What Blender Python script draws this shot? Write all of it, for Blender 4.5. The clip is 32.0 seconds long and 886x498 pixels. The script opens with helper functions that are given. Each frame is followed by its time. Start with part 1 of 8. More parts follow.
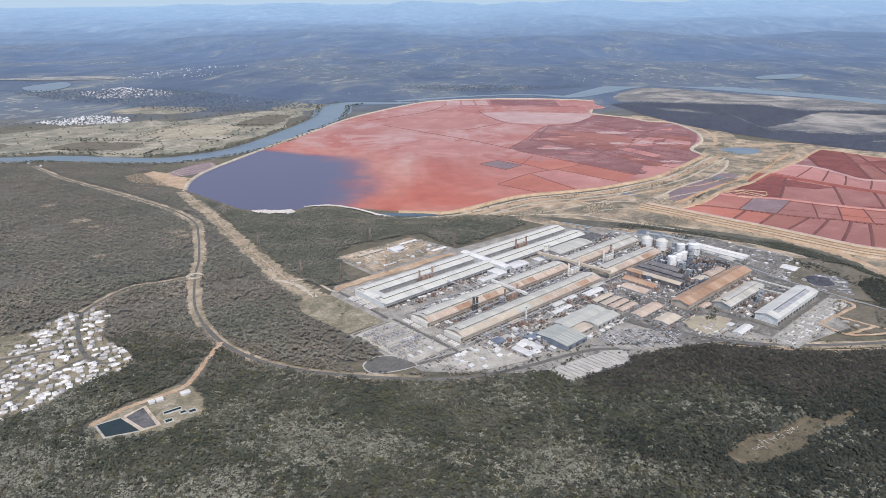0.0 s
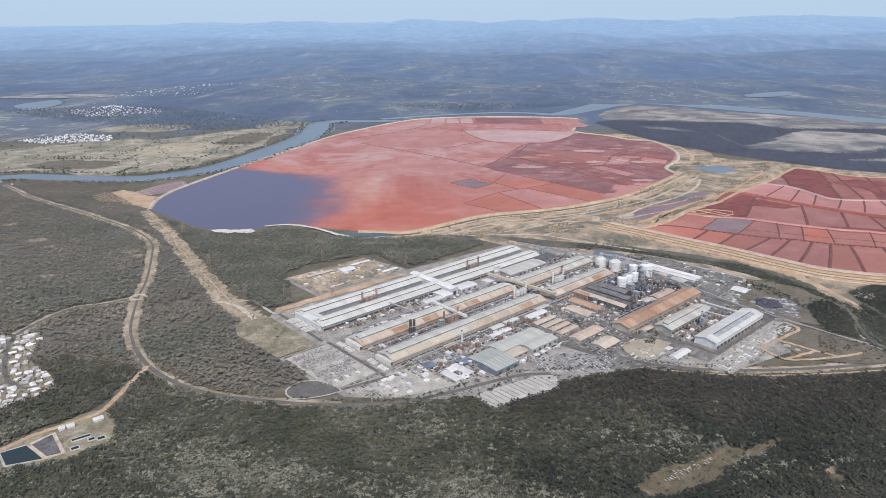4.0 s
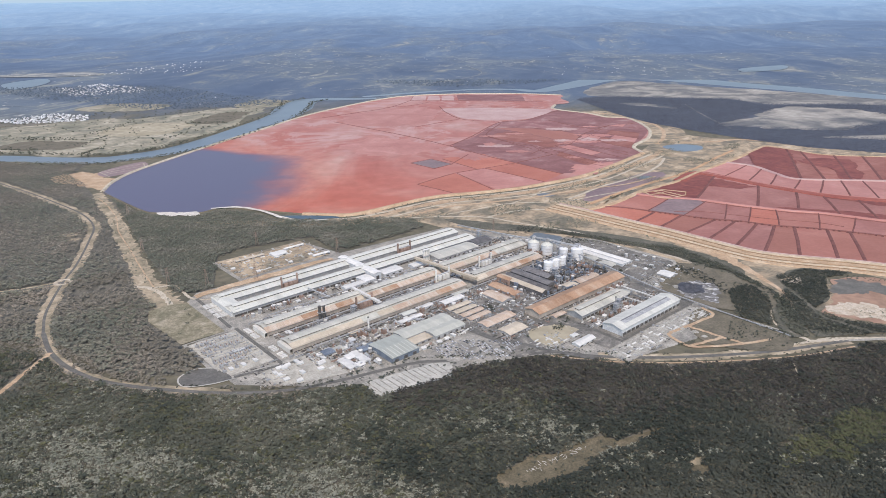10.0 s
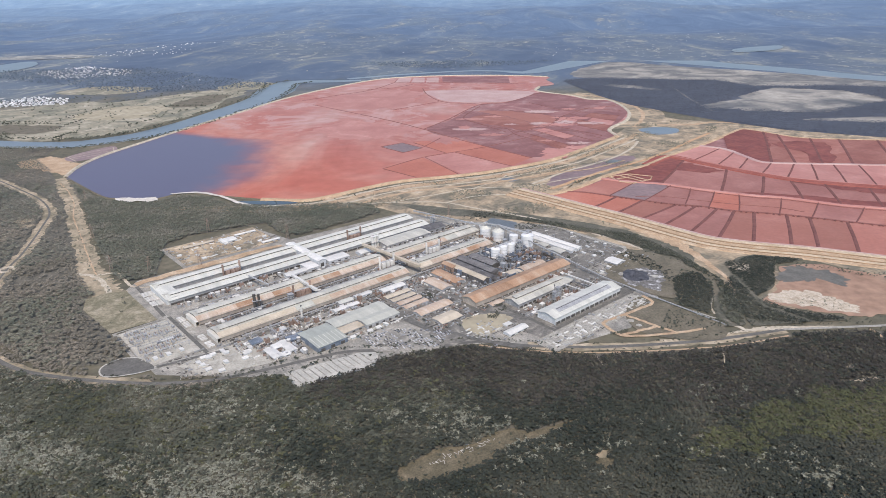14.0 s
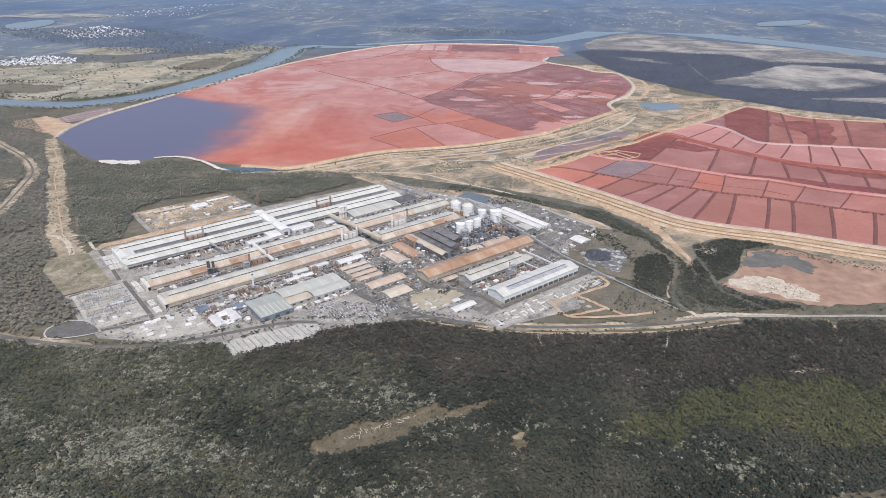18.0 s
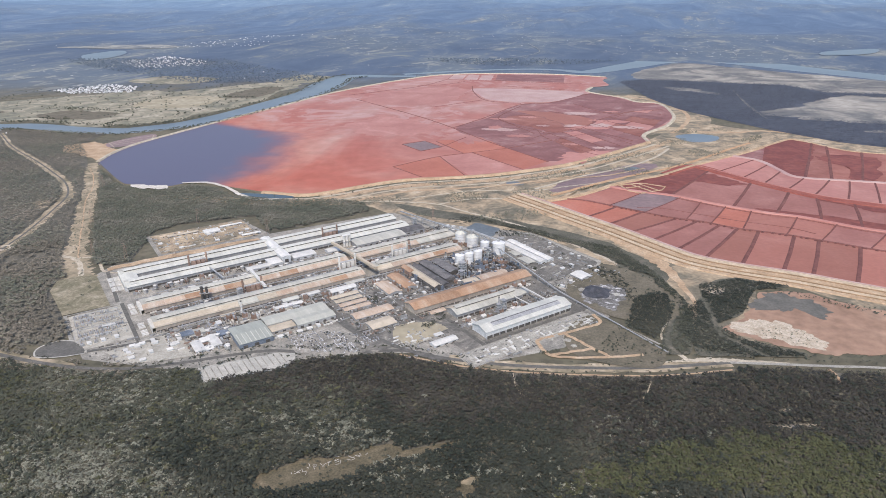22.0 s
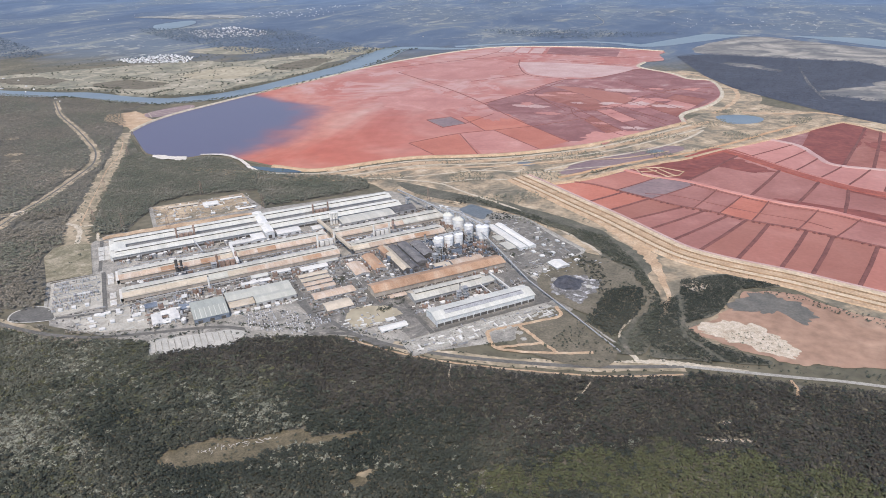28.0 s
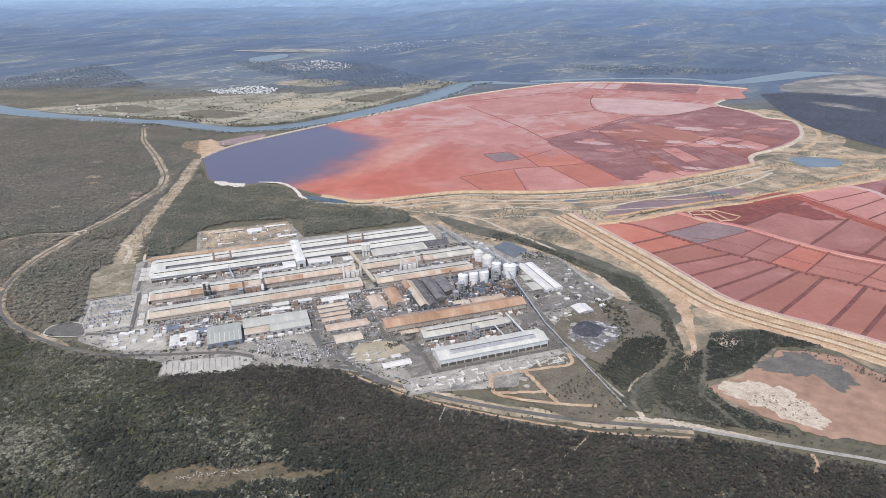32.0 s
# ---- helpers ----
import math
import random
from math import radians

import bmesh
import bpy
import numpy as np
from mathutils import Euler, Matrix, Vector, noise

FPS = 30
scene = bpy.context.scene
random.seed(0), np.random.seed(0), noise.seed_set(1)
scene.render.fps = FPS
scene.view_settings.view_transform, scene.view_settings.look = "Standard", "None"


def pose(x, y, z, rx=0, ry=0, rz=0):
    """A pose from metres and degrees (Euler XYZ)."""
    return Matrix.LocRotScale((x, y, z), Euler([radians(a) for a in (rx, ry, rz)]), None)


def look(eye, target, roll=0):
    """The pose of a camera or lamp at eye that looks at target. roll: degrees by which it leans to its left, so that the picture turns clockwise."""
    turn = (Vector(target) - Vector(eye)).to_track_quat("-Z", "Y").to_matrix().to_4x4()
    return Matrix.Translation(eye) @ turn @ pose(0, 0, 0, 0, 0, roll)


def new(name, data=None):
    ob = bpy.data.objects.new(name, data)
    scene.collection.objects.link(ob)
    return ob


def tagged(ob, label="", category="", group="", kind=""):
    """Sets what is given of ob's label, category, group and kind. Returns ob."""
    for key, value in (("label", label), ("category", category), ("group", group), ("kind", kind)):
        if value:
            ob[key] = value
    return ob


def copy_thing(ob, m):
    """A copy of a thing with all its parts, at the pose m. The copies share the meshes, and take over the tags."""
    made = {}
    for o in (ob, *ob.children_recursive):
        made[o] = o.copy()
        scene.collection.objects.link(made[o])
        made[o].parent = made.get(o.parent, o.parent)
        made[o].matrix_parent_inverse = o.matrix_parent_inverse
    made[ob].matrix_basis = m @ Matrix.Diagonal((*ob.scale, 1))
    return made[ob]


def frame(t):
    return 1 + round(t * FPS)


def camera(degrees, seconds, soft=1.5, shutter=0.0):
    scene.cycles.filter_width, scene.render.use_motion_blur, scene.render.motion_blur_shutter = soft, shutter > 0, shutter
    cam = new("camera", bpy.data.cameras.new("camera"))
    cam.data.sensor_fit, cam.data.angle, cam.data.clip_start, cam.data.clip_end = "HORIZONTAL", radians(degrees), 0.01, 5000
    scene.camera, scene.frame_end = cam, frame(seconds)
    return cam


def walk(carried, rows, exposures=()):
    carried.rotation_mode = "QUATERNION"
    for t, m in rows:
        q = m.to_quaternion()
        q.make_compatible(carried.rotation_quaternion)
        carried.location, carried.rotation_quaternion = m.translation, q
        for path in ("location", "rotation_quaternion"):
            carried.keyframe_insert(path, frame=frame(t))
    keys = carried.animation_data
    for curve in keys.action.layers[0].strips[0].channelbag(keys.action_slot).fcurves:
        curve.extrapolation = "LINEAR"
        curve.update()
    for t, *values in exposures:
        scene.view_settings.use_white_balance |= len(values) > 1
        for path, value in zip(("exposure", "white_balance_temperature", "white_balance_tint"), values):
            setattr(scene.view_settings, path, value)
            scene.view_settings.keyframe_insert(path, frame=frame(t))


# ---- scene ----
# One unit of this model stands for ten metres of the real place, so that the lens reaches the horizon.
cam = camera(67.49, 32.0, soft=0.8)
PATH = [  # seconds, x, y, z, yaw, pitch, roll
    (0, 0.02, -0.07, 59.98, 3.47, -19.12, -0.53),
    (0.5, 1.76, 0.33, 60.04, 3.35, -21.03, -0.08),
    (1, 3.50, 0.73, 60.10, 3.18, -20.44, 0.21),
    (1.5, 5.24, 1.12, 60.15, 3.53, -19.64, -0.16),
    (2, 6.98, 1.51, 60.19, 3.45, -19.97, -0.29),
    (2.5, 8.72, 1.89, 60.24, 3.36, -18.76, -0.40),
    (3, 10.48, 2.26, 60.29, 3.51, -17.99, -0.56),
    (3.5, 12.25, 2.60, 60.35, 3.64, -17.86, -0.52),
    (5.5, 19.73, 3.36, 60.96, 4.14, -17.26, -0.87),
    (6, 21.45, 3.61, 61.10, 3.54, -19.75, -0.73),
    (6.5, 23.14, 3.88, 61.23, 3.36, -20.23, -0.84),
    (7, 24.82, 4.17, 61.33, 3.57, -19.78, -0.87),
    (7.5, 26.51, 4.46, 61.41, 3.79, -19.97, -0.85),
    (8, 28.22, 4.76, 61.47, 3.92, -20.37, -0.77),
    (8.5, 29.96, 5.07, 61.52, 4.29, -20.39, -0.87),
    (9, 31.71, 5.42, 61.58, 4.68, -20.10, -0.91),
    (9.5, 33.46, 5.79, 61.65, 4.64, -20.61, -0.90),
    (10, 35.22, 6.16, 61.71, 4.71, -19.78, -1.02),
    (10.5, 36.99, 6.53, 61.75, 4.79, -19.15, -1.18),
    (11, 38.76, 6.87, 61.75, 4.87, -18.89, -1.38),
    (11.5, 40.53, 7.24, 61.73, 4.93, -19.27, -1.55),
    (12, 42.31, 7.63, 61.71, 4.77, -19.63, -1.56),
    (12.5, 44.09, 8.05, 61.71, 4.75, -19.84, -1.63),
    (13, 45.87, 8.49, 61.75, 4.90, -20.42, -1.64),
    (13.5, 47.65, 8.96, 61.82, 5.34, -20.12, -1.86),
    (14, 49.41, 9.44, 61.92, 5.16, -21.33, -1.24),
    (14.5, 51.16, 9.91, 62.04, 5.60, -22.71, -0.91),
    (16.5, 58.03, 11.26, 62.07, 7.61, -21.70, -0.47),
    (17, 59.80, 11.66, 62.08, 7.41, -22.89, -0.60),
    (17.5, 61.57, 12.07, 62.09, 7.16, -22.83, -0.38),
    (18, 63.36, 12.51, 62.12, 7.30, -23.92, -0.17),
    (18.5, 65.16, 12.99, 62.16, 8.15, -23.36, -0.24),
    (19, 66.95, 13.53, 62.20, 8.78, -26.19, -0.44),
    (19.3, 68.01, 13.88, 62.23, 8.47, -26.77, 0.21),
    (19.5, 68.71, 14.12, 62.25, 8.91, -26.65, -0.15),
    (19.6, 69.07, 14.24, 62.25, 8.89, -25.10, 0.09),
    (20, 70.47, 14.72, 62.28, 10.12, -24.40, -0.52),
    (20.5, 72.23, 15.33, 62.28, 11.69, -21.78, -1.03),
    (21, 73.98, 15.97, 62.26, 12.66, -20.40, -0.95),
    (21.5, 75.74, 16.63, 62.25, 12.97, -21.71, -0.64),
    (22, 77.51, 17.33, 62.25, 12.91, -21.57, -0.81),
    (22.5, 79.27, 18.04, 62.26, 12.54, -22.60, -0.66),
    (23, 81.01, 18.77, 62.27, 12.37, -22.35, -0.53),
    (23.5, 82.73, 19.53, 62.29, 12.49, -22.80, 0.18),
    (24, 84.41, 20.30, 62.33, 12.79, -23.66, 1.02),
    (24.5, 86.09, 21.08, 62.38, 13.39, -23.79, 1.25),
    (25, 87.76, 21.88, 62.44, 14.36, -24.30, 0.99),
    (25.5, 89.44, 22.69, 62.53, 14.95, -24.45, 1.13),
    (27.5, 96.58, 25.99, 63.01, 18.59, -23.44, -0.46),
    (28, 98.19, 26.88, 63.04, 19.84, -23.84, -1.27),
    (28.5, 99.76, 27.80, 63.07, 20.09, -24.57, -1.04),
    (29, 101.30, 28.75, 63.10, 20.62, -24.44, -0.94),
    (29.5, 102.80, 29.73, 63.14, 21.68, -24.25, -0.89),
    (30, 104.29, 30.72, 63.16, 23.07, -23.67, -1.10),
    (30.5, 105.76, 31.70, 63.17, 24.19, -23.84, -0.99),
    (31, 107.21, 32.68, 63.16, 25.49, -22.21, -1.37),
    (31.5, 108.65, 33.66, 63.14, 26.61, -20.75, -1.76),
    (32, 110.09, 34.65, 63.11, 27.68, -20.98, -1.58),
]
walk(cam, [(t, pose(x, y, z, 0, 0, yaw) @ pose(0, 0, 0, 90 + pitch) @ pose(0, 0, 0, 0, 0, roll))
           for t, x, y, z, yaw, pitch, roll in PATH], [(0.0, 0.63, 7050, 15), (1.0, 0.76, 7050, 15), (2.0, 0.66, 7050, 15), (3.0, 0.57, 7050, 15), (8.0, 0.67, 7100, 15), (13.0, 0.60, 7150, 15), (14.5, 0.69, 7150, 15), (19.0, 0.75, 7150, 15), (20.0, 0.78, 7150, 15), (22.0, 0.66, 7150, 15), (24.0, 0.74, 7150, 15), (25.0, 0.68, 7150, 15), (29.0, 0.76, 7150, 15), (32.0, 0.70, 7150, 15)])

# ---- world and sun ----
SUN_FROM = Vector((0.08, -0.58, 0.81)).normalized()
world = bpy.data.worlds.new("sky")
scene.world = world
world.use_nodes = True
wn = world.node_tree.nodes
sky = wn.new("ShaderNodeTexSky")
sky.sky_type, sky.sun_disc = "NISHITA", False
sky.sun_elevation = math.asin(SUN_FROM.z)
sky.sun_rotation = math.atan2(SUN_FROM.x, SUN_FROM.y)
sky.dust_density, sky.altitude = 0.4, 600
world.node_tree.links.new(sky.outputs[0], wn["Background"].inputs[0])
wn["Background"].inputs[1].default_value = 0.15
sun = new("sun", bpy.data.lights.new("sun", "SUN"))
sun.data.energy, sun.data.angle, sun.data.color = 2.15, radians(0.6), (1.0, 0.95, 0.88)
sun.matrix_world = look((0, 0, 300), Vector((0, 0, 300)) - SUN_FROM)

# ---- materials ----


def mat(name, stops, scale=1.0, rough=0.8, metal=0.0, bump=0.0, stretch=(1, 1, 1), fine=6.0, grain=0.25, vary=0.0, island=0.0, detail=5.0, warp=0.0, local=False):
    """A surface: large noise through colour stops, a fine grain over it, and a shift from piece to piece."""
    m = bpy.data.materials.new(name)
    m.use_nodes = True
    nt = m.node_tree
    n, l = nt.nodes, nt.links
    bsdf = n["Principled BSDF"]
    bsdf.inputs["Roughness"].default_value = rough
    bsdf.inputs["Metallic"].default_value = metal
    geo = n.new("ShaderNodeNewGeometry")
    mp = n.new("ShaderNodeMapping")
    mp.inputs["Scale"].default_value = stretch
    l.new(n.new("ShaderNodeTexCoord").outputs["Object"] if local else geo.outputs["Position"], mp.inputs["Vector"])
    big = n.new("ShaderNodeTexNoise")
    big.inputs["Scale"].default_value = scale
    big.inputs["Detail"].default_value = detail
    big.inputs["Roughness"].default_value = 0.6
    big.inputs["Distortion"].default_value = warp
    l.new(mp.outputs[0], big.inputs["Vector"])
    ramp = n.new("ShaderNodeValToRGB")
    el = ramp.color_ramp.elements
    while len(el) < len(stops):
        el.new(0.5)
    for e, (at, c) in zip(el, stops):
        e.position, e.color = at, (*c, 1)
    l.new(big.outputs[0], ramp.inputs[0])
    small = n.new("ShaderNodeTexNoise")
    small.inputs["Scale"].default_value = scale * fine
    small.inputs["Detail"].default_value = 4
    l.new(geo.outputs["Position"], small.inputs["Vector"])
    rng = n.new("ShaderNodeMapRange")
    rng.inputs["From Min"].default_value, rng.inputs["From Max"].default_value = 0.25, 0.75
    rng.inputs["To Min"].default_value, rng.inputs["To Max"].default_value = 1 - grain, 1 + grain
    l.new(small.outputs[0], rng.inputs["Value"])
    value = rng.outputs[0]
    for amount, source in ((vary, "object"), (island, "island")):
        if amount:
            src = n.new("ShaderNodeObjectInfo").outputs["Random"] if source == "object" else geo.outputs["Random Per Island"]
            r2 = n.new("ShaderNodeMapRange")
            r2.inputs["To Min"].default_value, r2.inputs["To Max"].default_value = 1 - amount, 1 + amount
            l.new(src, r2.inputs["Value"])
            mul = n.new("ShaderNodeMath")
            mul.operation = "MULTIPLY"
            l.new(value, mul.inputs[0]), l.new(r2.outputs[0], mul.inputs[1])
            value = mul.outputs[0]
    hsv = n.new("ShaderNodeHueSaturation")
    l.new(ramp.outputs[0], hsv.inputs["Color"]), l.new(value, hsv.inputs["Value"])
    l.new(hsv.outputs[0], bsdf.inputs["Base Color"])
    if bump:
        b = n.new("ShaderNodeBump")
        b.inputs["Strength"].default_value = bump
        b.inputs["Distance"].default_value = 0.3 / scale / fine
        l.new(small.outputs[0], b.inputs["Height"]), l.new(b.outputs[0], bsdf.inputs["Normal"])
    return m


def two(name, a, b, scale=1.0, **kw):
    return mat(name, [(0.32, a), (0.68, b)], scale, **kw)


M_LEAF = mat("gum_leaves", [(0.34, (0.034, 0.040, 0.026)), (0.46, (0.052, 0.058, 0.038)), (0.55, (0.072, 0.075, 0.052)), (0.67, (0.116, 0.115, 0.082))], 0.07, rough=0.8, fine=10, grain=0.2, island=0.25)
M_LEAF_DRY = mat("dry_gum_leaves", [(0.30, (0.113, 0.120, 0.085)), (0.48, (0.151, 0.152, 0.110)), (0.60, (0.189, 0.181, 0.133)), (0.75, (0.262, 0.231, 0.173))], 0.035, rough=0.85, fine=14, grain=0.2, island=0.2)
M_LEAF_WOOD = mat("wood_leaves", [(0.34, (0.092, 0.102, 0.073)), (0.5, (0.122, 0.125, 0.092)), (0.68, (0.179, 0.168, 0.131))], 0.10, rough=0.8, fine=8, grain=0.2, island=0.22)
M_LEAF_DRYBROWN = mat("dry_brown_leaves", [(0.30, (0.125, 0.114, 0.088)), (0.5, (0.164, 0.146, 0.112)), (0.68, (0.224, 0.191, 0.146))], 0.06, rough=0.85, fine=12, grain=0.2, island=0.2)
# Darker variant of the gum leaf colours.
M_LEAF_DEEP = mat("darker_gum_leaves", [(0.34, (0.016, 0.022, 0.014)), (0.46, (0.025, 0.030, 0.020)), (0.55, (0.034, 0.038, 0.026)), (0.67, (0.059, 0.060, 0.042))], 0.07, rough=0.8, fine=10, grain=0.2, island=0.25)
M_LEAF_BROWN = mat("brown_grey_gum_leaves", [(0.36, (0.028, 0.025, 0.019)), (0.46, (0.035, 0.031, 0.024)), (0.56, (0.043, 0.038, 0.030)), (0.68, (0.057, 0.051, 0.039))], 0.12, rough=0.8, fine=8, grain=0.2, island=0.22)
M_LEAF_GREEN = mat("mangrove_leaves", [(0.3, (0.050, 0.056, 0.022)), (0.7, (0.080, 0.082, 0.032))], 0.07, rough=0.7, fine=12, grain=0.22, island=0.2)
M_LEAF_OLIVE = mat("olive_leaves", [(0.3, (0.059, 0.061, 0.027)), (0.7, (0.083, 0.082, 0.038))], 0.1, rough=0.75, fine=10, grain=0.2, island=0.2)
M_LEAF_SHRUB = mat("shrub_leaves", [(0.34, (0.057, 0.055, 0.037)), (0.5, (0.081, 0.075, 0.050)), (0.68, (0.115, 0.102, 0.071))], 0.14, rough=0.85, fine=8, grain=0.25, island=0.25)
M_LEAF_PALE = two("paperbark_leaves", (0.140, 0.146, 0.109), (0.237, 0.236, 0.180), 0.2, rough=0.8, island=0.25)
M_LOG = two("bleached_wood", (0.42, 0.40, 0.36), (0.58, 0.55, 0.50), 2)
M_CLEAR = mat("grey_clearing_grass", [(0.3, (0.086, 0.073, 0.044)), (0.5, (0.127, 0.106, 0.065)), (0.72, (0.196, 0.157, 0.101))], 0.4, rough=0.9, fine=9, grain=0.4, warp=0.6)
M_GRASS = mat("dry_grass", [(0.3, (0.098, 0.087, 0.062)), (0.5, (0.144, 0.125, 0.087)), (0.72, (0.183, 0.156, 0.115))], 0.2, rough=0.9, fine=12, grain=0.3, bump=0.3)
M_DIRT = mat("pale_dirt", [(0.25, (0.322, 0.218, 0.133)), (0.5, (0.447, 0.312, 0.198)), (0.75, (0.541, 0.421, 0.297))], 0.25, rough=0.9, fine=9, grain=0.25, bump=0.3)
M_DIRT_RED = mat("orange_dirt", [(0.25, (0.403, 0.233, 0.128)), (0.55, (0.498, 0.310, 0.178)), (0.8, (0.551, 0.407, 0.255))], 0.3, rough=0.9, fine=9, grain=0.2)
M_TRACK = two("pale_track", (0.386, 0.324, 0.241), (0.552, 0.486, 0.378), 0.4, rough=0.9)
M_ASPHALT = two("worn_asphalt", (0.099, 0.094, 0.083), (0.155, 0.147, 0.129), 0.5, rough=0.85)
M_YARD = mat("yard_ground", [(0.3, (0.165, 0.153, 0.130)), (0.45, (0.250, 0.236, 0.205)), (0.58, (0.330, 0.305, 0.260)), (0.72, (0.450, 0.419, 0.358))], 0.35, rough=0.9, fine=9, grain=0.35, detail=8, warp=0.5)
M_GRAVEL = two("grey_gravel", (0.260, 0.246, 0.214), (0.400, 0.379, 0.326), 0.7, rough=0.9, grain=0.3)
M_CORRIDOR = mat("slashed_grass", [(0.28, (0.17, 0.15, 0.10)), (0.45, (0.27, 0.225, 0.15)), (0.56, (0.38, 0.305, 0.21)), (0.72, (0.48, 0.40, 0.29))], 0.16, rough=0.9, fine=7, grain=0.3, detail=8, warp=0.7)
M_CONCRETE = mat("pale_concrete", [(0.3, (0.330, 0.315, 0.279)), (0.5, (0.420, 0.404, 0.353)), (0.7, (0.500, 0.473, 0.419))], 0.5, rough=0.85, fine=8, grain=0.2)
M_SLAG = two("coal_dark_ground", (0.06, 0.06, 0.062), (0.16, 0.152, 0.145), 0.5, rough=0.9)
M_SAND = two("beach_sand", (0.45, 0.365, 0.25), (0.56, 0.465, 0.33), 0.4, rough=0.9)
M_SALT = mat("pale_salt_crust", [(0.30, (0.330, 0.257, 0.184)), (0.46, (0.466, 0.389, 0.294)), (0.7, (0.582, 0.503, 0.405))], 0.6, rough=0.9, grain=0.3)
M_WHITE = two("white_steel_sheet", (0.555, 0.539, 0.495), (0.699, 0.675, 0.625), 0.6, rough=0.45, grain=0.1, vary=0.09)
M_ROOF_GREY = mat("weathered_zinc_roof", [(0.3, (0.375, 0.365, 0.319)), (0.7, (0.534, 0.513, 0.446))], 0.5, rough=0.75, stretch=(1.6, 0.2, 0.2), local=True, grain=0.12, vary=0.10)
M_ROOF_RUST = mat("rust_stained_roof", [(0.25, (0.363, 0.243, 0.171)), (0.45, (0.454, 0.342, 0.255)), (0.6, (0.504, 0.415, 0.335)), (0.75, (0.555, 0.495, 0.428))], 0.6, rough=0.7, fine=7, grain=0.18, vary=0.13, stretch=(1.3, 0.3, 0.3), local=True, detail=8)
M_ROOF_ORANGE = mat("deep_rust_roof", [(0.25, (0.291, 0.162, 0.091)), (0.5, (0.376, 0.233, 0.147)), (0.75, (0.427, 0.322, 0.233))], 0.5, rough=0.75, fine=7, grain=0.18, vary=0.12, stretch=(1.2, 0.4, 0.4), local=True, detail=7)
M_ROOF_TAN = mat("tan_dusty_roof", [(0.3, (0.41, 0.345, 0.26)), (0.7, (0.54, 0.465, 0.365))], 0.4, rough=0.75, grain=0.12, vary=0.1)
M_ROOF_PALE = mat("pale_sheet_roof", [(0.3, (0.465, 0.462, 0.415)), (0.7, (0.603, 0.594, 0.533))], 0.6, rough=0.75, stretch=(1.6, 0.2, 0.2), local=True, grain=0.12, vary=0.08)
M_ROOF_GREEN = mat("grey_green_roof", [(0.3, (0.290, 0.302, 0.265)), (0.7, (0.400, 0.411, 0.358))], 0.6, rough=0.6, stretch=(1.6, 0.2, 0.2), local=True, grain=0.1)
M_ROOF_SHOP = mat("dusty_grey_roof", [(0.3, (0.380, 0.379, 0.327)), (0.7, (0.500, 0.492, 0.428))], 0.6, rough=0.65, stretch=(1.6, 0.2, 0.2), local=True, grain=0.1)
M_WALL_TAN = mat("dusty_tan_cladding", [(0.3, (0.300, 0.256, 0.213)), (0.7, (0.475, 0.419, 0.356))], 0.6, rough=0.7, stretch=(1.4, 1, 0.3), local=True, grain=0.15)
M_WALL = two("grey_cladding", (0.26, 0.265, 0.27), (0.40, 0.40, 0.39), 0.8, rough=0.6, vary=0.1)
M_WALL_LIGHT = two("light_cladding", (0.475, 0.493, 0.504), (0.608, 0.614, 0.603), 0.8, rough=0.5)
# Dark steel; also the painted shade of the sheds' open bays.
M_DARK = two("dark_and_shaded_steel", (0.05, 0.048, 0.045), (0.12, 0.11, 0.10), 1.2, rough=0.8)
M_DARK_ROOF = two("sooty_roof", (0.085, 0.082, 0.082), (0.19, 0.18, 0.175), 0.6, rough=0.8, vary=0.2)
M_BLUE = two("blue_grey_steel", (0.10, 0.13, 0.17), (0.20, 0.23, 0.27), 0.8, rough=0.6, vary=0.15)
M_RUST = two("rusty_steel", (0.22, 0.145, 0.112), (0.35, 0.255, 0.205), 1.0, rough=0.8, vary=0.2)
M_STEEL = two("galvanised_steel", (0.34, 0.34, 0.34), (0.5, 0.5, 0.49), 1.0, rough=0.5, metal=0.3, vary=0.15)
M_SILO = two("white_silo_paint", (0.626, 0.626, 0.616), (0.754, 0.754, 0.745), 0.7, rough=0.5, grain=0.08)
M_TILE = two("house_roof", (0.34, 0.325, 0.30), (0.70, 0.68, 0.64), 0.9, rough=0.9, vary=0.4)
M_BRICK = two("house_wall", (0.42, 0.36, 0.30), (0.58, 0.53, 0.47), 1.5, rough=0.8)
M_CAR = [two("car_paint_white", (0.74, 0.74, 0.74), (0.8, 0.8, 0.8), 1, rough=0.3), two("car_paint_silver", (0.42, 0.43, 0.44), (0.5, 0.5, 0.5), 1, rough=0.3, metal=0.4),
         two("car_paint_dark", (0.03, 0.03, 0.04), (0.06, 0.06, 0.07), 1, rough=0.3)]
M_GLASS = two("car_glass", (0.03, 0.035, 0.04), (0.06, 0.065, 0.07), 1, rough=0.1)
M_TYRE = two("tyre_rubber", (0.02, 0.02, 0.02), (0.035, 0.035, 0.035), 2, rough=0.9)
M_WATER = two("river_water", (0.105, 0.138, 0.162), (0.140, 0.170, 0.190), 0.05, rough=0.3, bump=0.05, fine=40)
M_WATER.node_tree.nodes["Principled BSDF"].inputs["Specular IOR Level"].default_value = 0.25
M_POND_DARK = two("dark_pond_water", (0.014, 0.024, 0.020), (0.030, 0.042, 0.032), 0.2, rough=0.1)
M_MUD = mat("red_mud", [(0.28, (0.362, 0.112, 0.073)), (0.5, (0.428, 0.144, 0.093)), (0.72, (0.469, 0.186, 0.130))], 0.07, rough=0.65, fine=20, grain=0.10, vary=0.09, warp=0.6)
